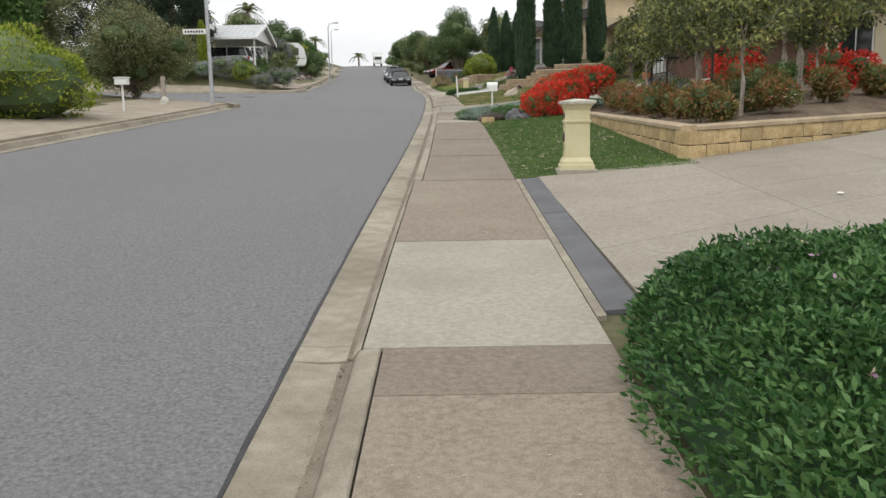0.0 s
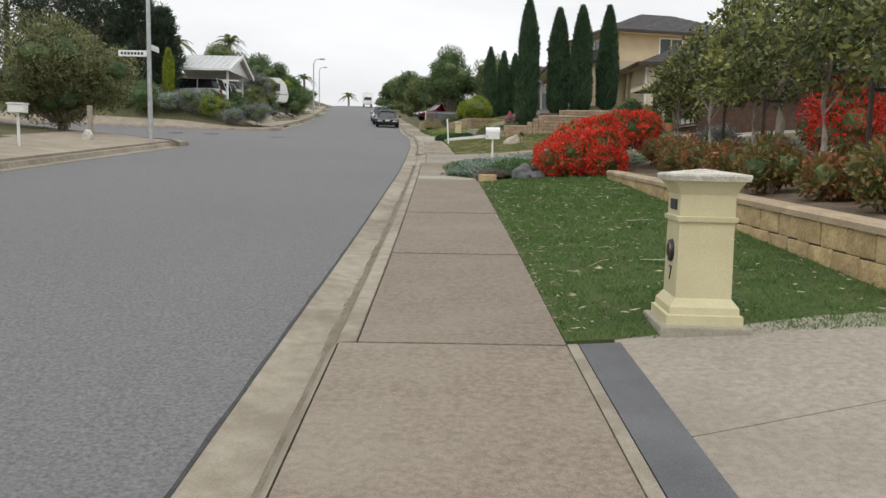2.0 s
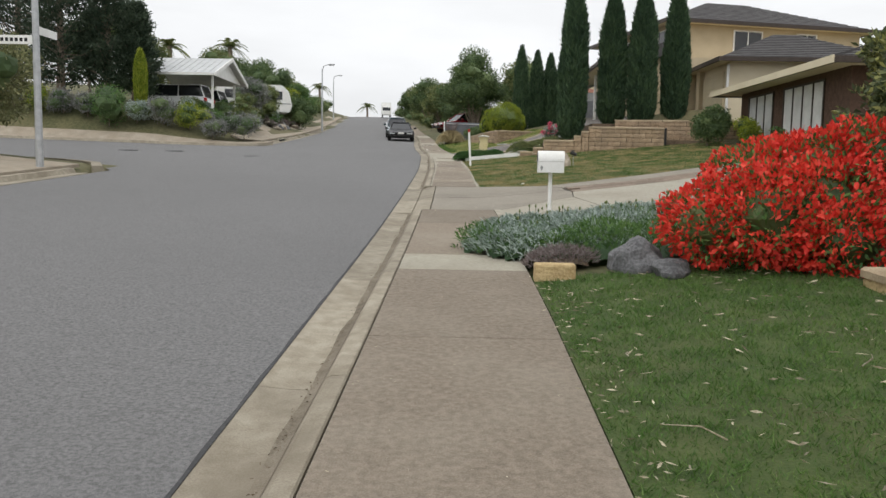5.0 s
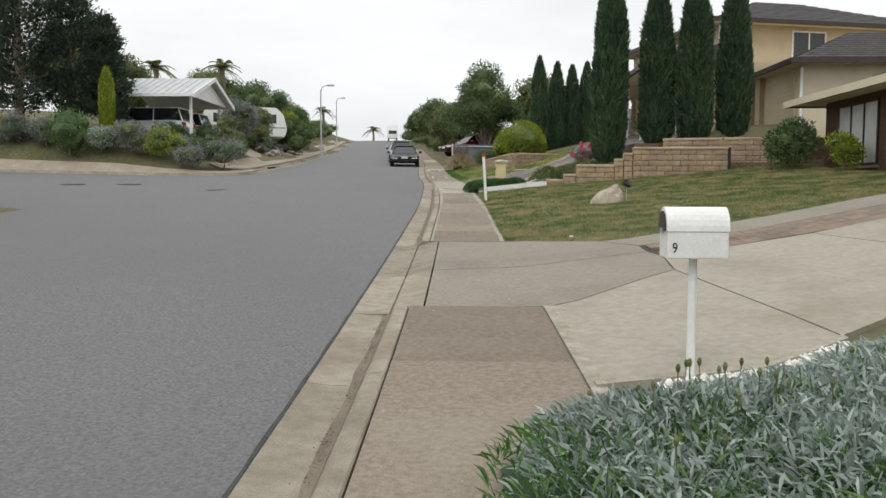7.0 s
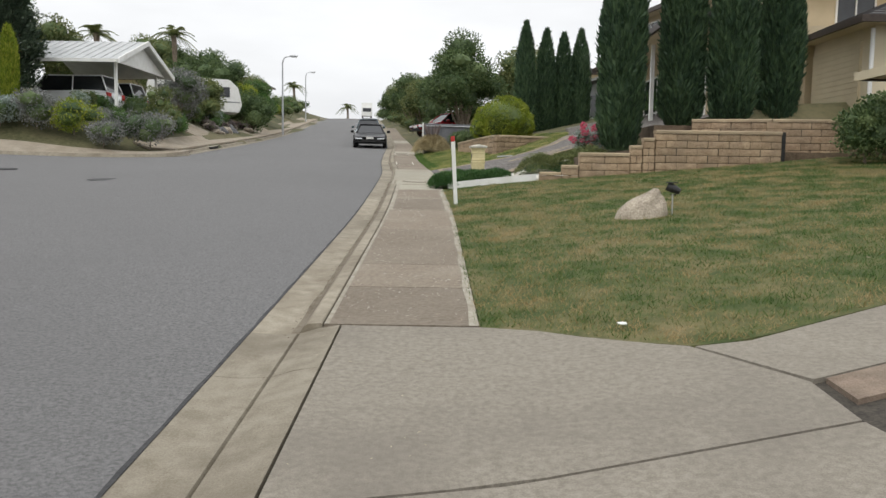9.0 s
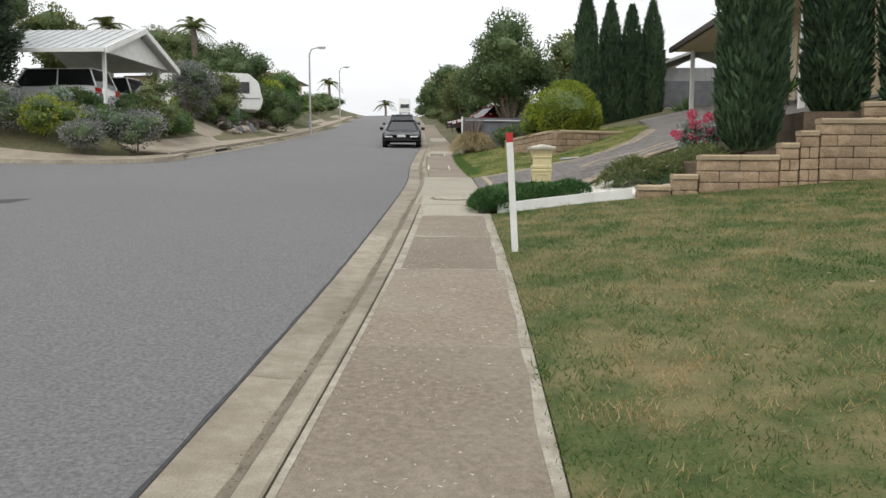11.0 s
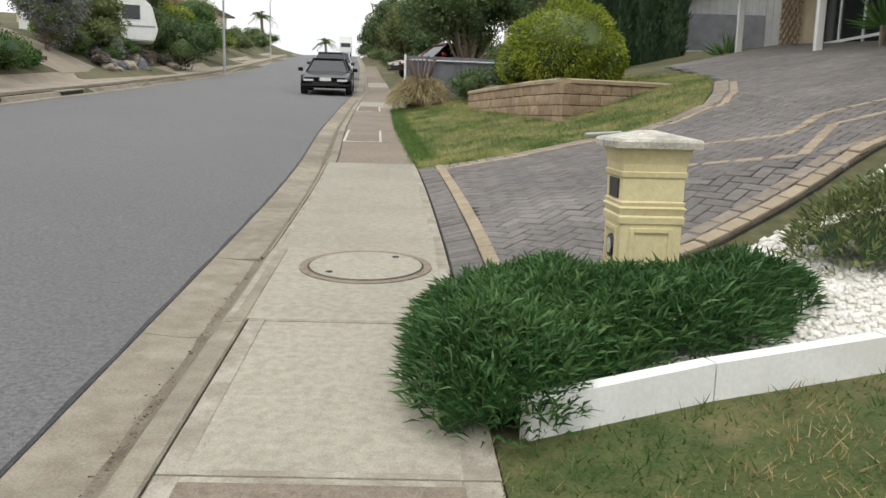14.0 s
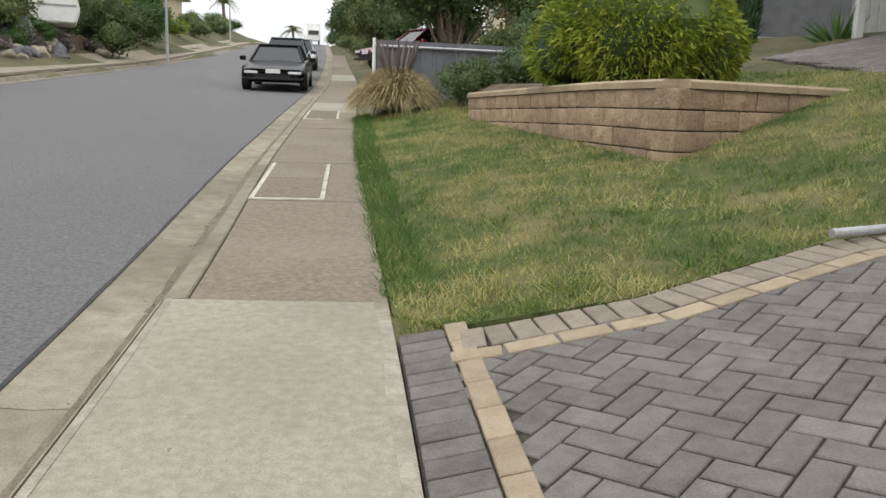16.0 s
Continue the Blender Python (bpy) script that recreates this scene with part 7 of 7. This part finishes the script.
part("porthole", tube([(-0.193, 0, 0.36), (-0.197, 0, 0.36)], 0.045, 16), M["weathered_cap"], p2_)
for sgn, ax in ((-1, "y"), (-1, "x")):
    for a0, b0, a1, b1 in ((-0.125, 0.19, -0.1, 0.48), (0.1, 0.19, 0.125, 0.48), (-0.1, 0.455, 0.1, 0.48), (-0.1, 0.19, 0.1, 0.215)):
        bb = box(a0, -0.192, b0, a1, -0.176, b1, 0.003) if ax == "y" else box(-0.192, a0, b0, -0.176, a1, b1, 0.003)
        part("panel_moulding", bb, M["yellow_stone"], p2_)

mb = thing("letterbox", "white roll-top letterbox on a slim post", "letterbox", 1.48, 24.48, Hf(1.48, 24.48) + 0.0, -2)
mb.scale = (0.78, 0.82, 1.01)
part("post", tube([(0, 0, -0.1), (0, 0, 0.7)], 0.03, 10), M["white_paint"], mb)
text("9", 0.075, mb, pose(-0.15, -0.1205, 0.69, 90, 0, 0), M["black_metal"])
part("door_hinge", box(-0.22, -0.03, 0.79, -0.205, 0.03, 0.815), M["galvanised"], mb)
part("box", box(-0.2, -0.12, 0.66, 0.2, 0.12, 0.80, 0.008), M["white_paint"], mb)
part("roll_top", prism([(0.125 * math.cos(a), 0.80 + 0.125 * math.sin(a)) for a in np.linspace(0, math.pi, 14)], "x", -0.205, 0.205), M["white_paint"], mb)
part("end_door", prism([(0.105 * math.cos(a), 0.80 + 0.105 * math.sin(a)) for a in np.linspace(0, math.pi, 14)], "x", -0.213, -0.206), M["black_metal"], mb)
sk = thing("marker_stake", "white timber marker stake with a red painted top, leaning", "stake", 0.73, 39.22, Hf(0.73, 39.22))
sk.scale = (0.95, 0.95, 0.97)
sk.rotation_euler = (radians(1.0), radians(-3.5), 0)
part("shaft", box(-0.033, -0.012, -0.15, 0.033, 0.012, 1.06, 0.003), M["white_paint"], sk)
part("red_tip", box(-0.034, -0.013, 1.062, 0.034, 0.013, 1.15, 0.003), M["red_paint"], sk)

# white pebbles and concrete edging beside the third driveway
edge = thing("edging", "pale concrete garden edging beside the lawn", "edging", kind="structure")
ept = [(0.6, 42.4), (1.25, 42.6), (1.9, 42.73), (2.44, 42.79)]
for (xa, ya), (xb, yb) in zip(ept, ept[1:]):
    bm = bmesh.new()
    dd = Vector((xb - xa, yb - ya, 0)).normalized()
    ss = Vector((-dd.y, dd.x, 0)) * 0.035
    vs = []
    for (x, y), o in (((xa, ya), 0.004), ((xb, yb), -0.004)):
        for sg, zz in ((-1, -0.1), (1, -0.1), (1, 0.13), (-1, 0.13)):
            vs.append(bm.verts.new(Vector((x, y, Hf(x, y) + zz)) + ss * sg + dd * o))
    for f in ((0, 1, 2, 3), (7, 6, 5, 4), (0, 4, 5, 1), (1, 5, 6, 2), (2, 6, 7, 3), (3, 7, 4, 0)):
        bm.faces.new([vs[i] for i in f])
    part("edging_stone", bm, M["white_paint"], edge)
pb = drape(1.0, 4.2, line([1.0, 1.6, 2.5, 3.35, 4.2], [42.6, 42.74, 42.9, 43.0, 43.1]), lambda x: d3lo(x) - 0.24, 0.015, "x", 24, 8)
tagged(part("pebble_bed", pb, M["pebble"]), "bed of white pebbles", "pebbles", kind="structure")
pn = 5200
px = rng.uniform(1.0, 4.2, pn)
plo = np.interp(px, [1.0, 1.6, 2.5, 3.35, 4.2], [42.6, 42.74, 42.9, 43.0, 43.1])
phi = np.array([d3lo(x) for x in px]) - 0.24
py = plo + (phi - plo) * rng.uniform(0, 1, pn)
pz = H(px, py) + 0.02
octa = np.array([(1, 0, 0), (-1, 0, 0), (0, 1, 0), (0, -1, 0), (0, 0, 0.7), (0, 0, -0.7)], float)
of = np.array([(0, 2, 4), (2, 1, 4), (1, 3, 4), (3, 0, 4), (2, 0, 5), (1, 2, 5), (3, 1, 5), (0, 3, 5)])
sz = rng.uniform(0.012, 0.03, pn)
ca, sa = np.cos(px * 99), np.sin(px * 99)
rot = np.stack([octa[None, :, 0] * ca[:, None] - octa[None, :, 1] * sa[:, None] * 0.7, octa[None, :, 0] * sa[:, None] + octa[None, :, 1] * ca[:, None] * 0.7, np.repeat(octa[None, :, 2], pn, 0)], 2)
pv = rot * sz[:, None, None] + np.stack([px, py, pz], 1)[:, None, :]
pf = of[None] + (np.arange(pn) * 6)[:, None, None]
tagged(part("pebbles", mesh_np("pebbles", pv.reshape(-1, 3), pf.reshape(-1, 3)), M["pebble"]), "loose white pebbles", "pebbles", kind="stuff")

bed2 = drape(1.3, 2.5, lambda x: d2lo(x) - 0.55, lambda x: d2lo(x) - 0.1, 0.012, "x", 12, 4)
tagged(part("pebble_bed", bed2, M["pebble"]), "white pebble strip beside the cream driveway", "pebbles", kind="structure")
qn = 900
qx = rng.uniform(1.3, 2.5, qn)
qy = np.array([d2lo(v) for v in qx]) - rng.uniform(0.1, 0.55, qn)
qv = rot[:qn] * sz[:qn, None, None] + np.stack([qx, qy, H(qx, qy) + 0.02], 1)[:, None, :]
tagged(part("pebbles", mesh_np("pebbles", qv.reshape(-1, 3), (of[None] + (np.arange(qn) * 6)[:, None, None]).reshape(-1, 3)), M["pebble"]), "loose white pebbles by the driveway edge", "pebbles", kind="stuff")
part("edge_strip", cast([(0.98, d2lo(0.98) - 0.09), (1.9, d2lo(1.9) - 0.09), (2.55, d2lo(2.55) - 0.11), (2.55, d2lo(2.55) - 0.02), (1.9, d2lo(1.9) - 0.01), (0.98, d2lo(0.98) - 0.01)], lambda x, y: float(H(x, y)) + 0.03, 0), M["concrete_worn"], drive2)

# covers in the footpath
mhc = thing("manhole_cover", "round concrete manhole cover set in the footpath", "manhole cover", -0.08, 44.55, float(G(44.55)) + 0.036)
mhc.rotation_euler = (math.atan(0.0578), 0, 0)
part("collar", tube([(0, 0, -0.03), (0, 0, 0.006)], 0.38, 40), M["concrete_brown"], mhc)
part("gap_ring", tube([(0, 0, -0.02), (0, 0, 0.0075)], 0.335, 40), M["joint"], mhc)
part("cover", tube([(0, 0, -0.02), (0, 0, 0.0115)], 0.322, 40), M["concrete_pale"], mhc)
for a in (0.9, 3.9):
    part("lift_slot", tube([(0.26 * math.cos(a), 0.26 * math.sin(a), 0), (0.26 * math.cos(a), 0.26 * math.sin(a), 0.0135)], 0.022, 10), M["rubber"], mhc)
for yc, ln in ((53.05, 2.05), (60.4, 1.9)):
    pc = thing("pit_cover", "rectangular concrete service pit cover with pale rim", "pit cover", float(E(yc)) + 0.79, yc, float(G(yc)) + 0.036)
    pc.rotation_euler = (math.atan(0.0578), 0, 0.07)
    part("rim", box(-0.29, -ln / 2, -0.03, 0.29, ln / 2, 0.012, 0.004), M["weathered_cap"], pc)
    for k in range(2):
        part("lid", box(-0.25, -ln / 2 + 0.04 + k * (ln / 2 - 0.03), -0.02, 0.25, -0.015 + k * (ln / 2 - 0.03), 0.018, 0.003), M["concrete_brown"], pc)
tb_ = thing("metal_tube", "short galvanised tube lying at the edge of the pavers", "tube", 2.24, 49.3, Hf(2.24, 49.3) + 0.035, 12)
part("barrel", tube([(-0.22, 0, 0), (0.22, 0, 0.03)], 0.022, 12), M["galvanised"], tb_)
pot = thing("flower_pot", "terracotta pot by the brick house", "pot", 9.3, 37.4, Hf(9.3, 37.4))
part("bowl", tube([(0, 0, 0), (0, 0, 0.28), (0, 0, 0.34)], [0.13, 0.2, 0.21], 16), M["terracotta"], pot)
shrub("plant", "small leafy plant in a terracotta pot", 9.3, 37.4, 0.4, 0.4, 0.35, M["leaf_green"], 0.07, 500, lift=0.3, category="plant")


# ---- litter ----
def litter(name, label, n, sample, mat, size, lift):
    p = sample(n)
    z = np.where(p[:, 0] < R(p[:, 1]), G(p[:, 1]) + 0.04, H(p[:, 0], p[:, 1])) + lift
    p = np.stack([p[:, 0], p[:, 1], z], 1)
    d = rng.normal(size=p.shape)
    d[:, 2] *= 0.12
    v, f = leaf_quads(p, d, size, size * 0.17)
    tagged(part(name, mesh_np(name, v, f), mat), label, "litter", kind="stuff")


litter("leaf_litter", "dry eucalyptus leaves and twigs on the lawn", 700, between_y(10.7, 21.4, lambda y: R(y) + 0.05, lambda y: 3.2), M["dry_leaf"], 0.072, 0.035)
litter("leaf_litter", "dry leaves along the lawn edge", 380, between_y(10.6, 21.5, lambda y: R(y) - 0.02, lambda y: R(y) + 0.22), M["dry_leaf"], 0.05, 0.02)
litter("leaf_litter", "few dry leaves on the patchy lawn", 60, between_x(0.9, 7, lambda x: lawn2lo(x) + 0.2, lambda x: lawn2hi(x) - 0.3), M["dry_leaf"], 0.06, 0.03)
litter("leaf_litter", "bark chips and leaves in the raised bed", 500, between_y(11.6, 20, lambda y: 3.6, lambda y: 6), M["dry_leaf"], 0.06, 0.65)
litter("leaf_litter", "scattered pale specks on the footpath", 1300, between_y(1, 50, lambda y: E(y) + 0.5, lambda y: R(y) - 0.04), M["dry_leaf"], 0.018, 0.003)


litter("droppings", "small white specks on the brown footpath", 700, between_y(31.3, 41.5, lambda y: E(y) + 0.5, lambda y: R(y) - 0.05), M["pebble"], 0.022, 0.003)


def gutter_line(n):
    y = rng.uniform(1, 52, n)
    return np.stack([E(y) + 0.3 - np.abs(rng.normal(size=n)) * 0.03, y], 1)


gp_ = gutter_line(2200)
gq = np.stack([gp_[:, 0], gp_[:, 1], G(gp_[:, 1]) - 0.034], 1)
gd = rng.normal(size=gq.shape)
gd[:, 2] *= 0.15
v, f = leaf_quads(gq, gd, 0.016, 0.006)
tagged(part("leaf_litter", mesh_np("leaf_litter", v, f), M["soil"]), "dark leaf litter caught in the gutter", "litter", kind="stuff")
tw = bmesh.new()
for _ in range(16):
    x, y = srng.uniform(1.2, 3.1), srng.uniform(11.2, 19)
    a, l_ = srng.uniform(0, 6.28), srng.uniform(0.15, 0.45)
    x2, y2 = x + math.cos(a) * l_, y + math.sin(a) * l_
    tube([(x, y, Hf(x, y) + 0.035), ((x + x2) / 2 + 0.03, (y + y2) / 2, Hf(x, (y + y2) / 2) + 0.05), (x2, y2, Hf(x2, y2) + 0.035)], [0.004, 0.004, 0.002], 5, tw)
tagged(part("twigs", tw, M["dry_leaf"]), "pale dry twigs on the lawn", "twigs", kind="stuff")

scrap = bmesh.new()
bmesh.ops.create_icosphere(scrap, subdivisions=2, radius=0.032)
for v in scrap.verts:
    v.co.z *= 0.3
    v.co *= 1 + 0.4 * noise.noise(v.co * 30)
sc = part("paper_scrap", scrap, M["white_paint"])
sc.matrix_basis = pose(1.66, 30.82, Hf(1.66, 30.82) + 0.04)
sc2 = copy_thing(sc, pose(3.75, 7.7, Hf(3.75, 7.7) + 0.02, 0, 0, 40))
tagged(sc, "crumpled white paper scrap on the lawn edge", "litter")
tagged(sc2, "white paper scrap on the concrete driveway", "litter")


# ---- clay pavers of the third driveway ----
PW, PL = 0.1, 0.2


def paver_mesh(w, l, h=0.03, bev=0.004):
    bm = bmesh.new()
    lo = [bm.verts.new((sx_ * w / 2, sy_ * l / 2, 0)) for sx_, sy_ in ((-1, -1), (1, -1), (1, 1), (-1, 1))]
    mi = [bm.verts.new((sx_ * w / 2, sy_ * l / 2, h - bev)) for sx_, sy_ in ((-1, -1), (1, -1), (1, 1), (-1, 1))]
    hi = [bm.verts.new((sx_ * (w / 2 - bev), sy_ * (l / 2 - bev), h)) for sx_, sy_ in ((-1, -1), (1, -1), (1, 1), (-1, 1))]
    for a, b in ((lo, mi), (mi, hi)):
        for k in range(4):
            bm.faces.new((a[k], a[(k + 1) % 4], b[(k + 1) % 4], b[k]))
    bm.faces.new(hi)
    me = bpy.data.meshes.new("paver")
    bm.to_mesh(me)
    bm.free()
    return me


def land_pose(x, y, ang, sink=0.022):
    e = 0.05
    nx = -(Hf(x + e, y) - Hf(x - e, y)) / (2 * e)
    ny = -(Hf(x, y + e) - Hf(x, y - e)) / (2 * e)
    nrm = Vector((nx, ny, 1)).normalized()
    q = Vector((0, 0, 1)).rotation_difference(nrm)
    return Matrix.Translation((x, y, Hf(x, y) - sink)) @ q.to_matrix().to_4x4() @ pose(0, 0, prng.uniform(-0.0015, 0.0015), prng.uniform(-0.5, 0.5), prng.uniform(-0.5, 0.5), ang)


pav = paver_mesh(PW - 0.007, PL - 0.007)
pav.materials.append(M["paver_grey"])
tan_p = paver_mesh(PW - 0.006, PL - 0.006)
tan_p.materials.append(M["paver_tan"])
rest_v, rest_f = [], []
base_v = np.array([v.co[:] for v in pav.vertices])
base_f = np.array([list(p_.vertices) for p_ in pav.polygons])
singles = 0
# header courses beside the footpath: grey soldiers, then tan
soldier = paver_mesh(0.094, 0.182)
soldier.materials.append(M["paver_grey"])
square = paver_mesh(0.09, 0.2)
square.materials.append(M["paver_tan"])
y = 43.8
k = 0
while y < 48.95:
    ob = new("paver", soldier)
    ob.parent = drive3
    ob.matrix_basis = land_pose(float(R(y)) + 0.108, y, 93.5, 0.016)
    if k % 2 == 0:
        ob = new("paver", square)
        ob.parent = drive3
        ob.matrix_basis = land_pose(float(R(y)) + 0.25, y, 3.5, 0.014)
    y += 0.1025
    k += 1
# a buff soldier course and a tan stretcher course along the lawn, a tan course along the pebbles
buff = paver_mesh(PW - 0.006, PL - 0.006)
buff.materials.append(M["paver_buff"])
for border, away, mesh_, pitch_, turn_ in ((d3hi, -0.11, buff, PW, 0), (d3hi, -0.27, tan_p, PL, 90), (d3lo, 0.07, tan_p, PL, 90), (d3lo, 0.18, buff, PL, 90)):
    x = 0.42
    while x < 4.5:
        sl = (border(x + 0.08) - border(x - 0.08)) / 0.16
        ang = math.degrees(math.atan(sl))
        if x > float(R(border(x))) + 0.3:
            ob = new("paver", mesh_)
            ob.parent = drive3
            ob.matrix_basis = land_pose(x, border(x) + away * math.sqrt(1 + sl * sl), ang + turn_, 0.014)
        x += pitch_ * 1.02 / math.sqrt(1 + sl * sl)
# 45-degree herringbone field
R45 = math.radians(45)
ca, sa = math.cos(R45), math.sin(R45)
cells = []
for i in range(-70, 70):
    for j in range(-40, 40):
        # herringbone: pairs stepping along the diagonal
        for k, (ox, oy, a) in enumerate(((0.5, 1.0, 0), (2.0, 0.5, 90))):
            u = (i + j * 2 + 0) * 1.0
            w = (i - j * 2) * 1.0
            cx, cy = (u + ox) * PW, (w + oy) * PW
            X, Y = 3.0 + ca * cx - sa * cy, 48.5 + sa * cx + ca * cy
            cells.append((X, Y, a + math.degrees(R45)))
seen = set()
field = []
for X, Y, a in cells:
    key = (round(X, 3), round(Y, 3))
    if key in seen or X > 8.1 or Y < 43.5 or Y > 58:
        continue
    seen.add(key)
    if X < float(R(Y)) + 0.25 or Y > d3hi(X) - 0.2 or Y < d3lo(X) + 0.12:
        continue
    field.append((X, Y, a))
field.sort(key=lambda q: (q[0] - 0.9) ** 2 + (q[1] - 48.4) ** 2)
for k, (X, Y, a) in enumerate(field):
    m = land_pose(X, Y, a)
    if k < 300:
        ob = new("paver", pav)
        ob.parent = drive3
        ob.matrix_basis = m
    else:
        mm = np.array(m)
        rest_f.append(base_f + 12 * len(rest_v))
        rest_v.append(base_v @ mm[:3, :3].T + mm[:3, 3])
rest = part("pavers", creased(mesh_np("pavers", np.concatenate(rest_v), np.concatenate(rest_f))), material("paver_grey_far", (0.115, 0.104, 0.096), (0.185, 0.17, 0.158), 15, 0.9, 0.5, 140, (0.26, 0.24, 0.22), 0.8, 0.5, vary=0.16, island=True), drive3)
tagged(rest, kind="stuff")
# pale inlaid lines in the paving
for pts in (((2.15, 46.28), (2.6, 47.28), (3.2, 46.64), (3.81, 47.33), (5.4, 47.35)), ((2.15, 46.28), (2.9, 45.66), (3.6, 46.67), (5.2, 46.75))):
    for (xa, ya), (xb, yb) in zip(pts, pts[1:]):
        n_ = int(math.hypot(xb - xa, yb - ya) / PL)
        for k in range(n_):
            q = (k + 0.5) / n_
            ob = new("paver", tan_p)
            ob.parent = drive3
            ob.matrix_basis = land_pose(xa + (xb - xa) * q, ya + (yb - ya) * q, math.degrees(math.atan2(yb - ya, xb - xa)) + 90, 0.018)
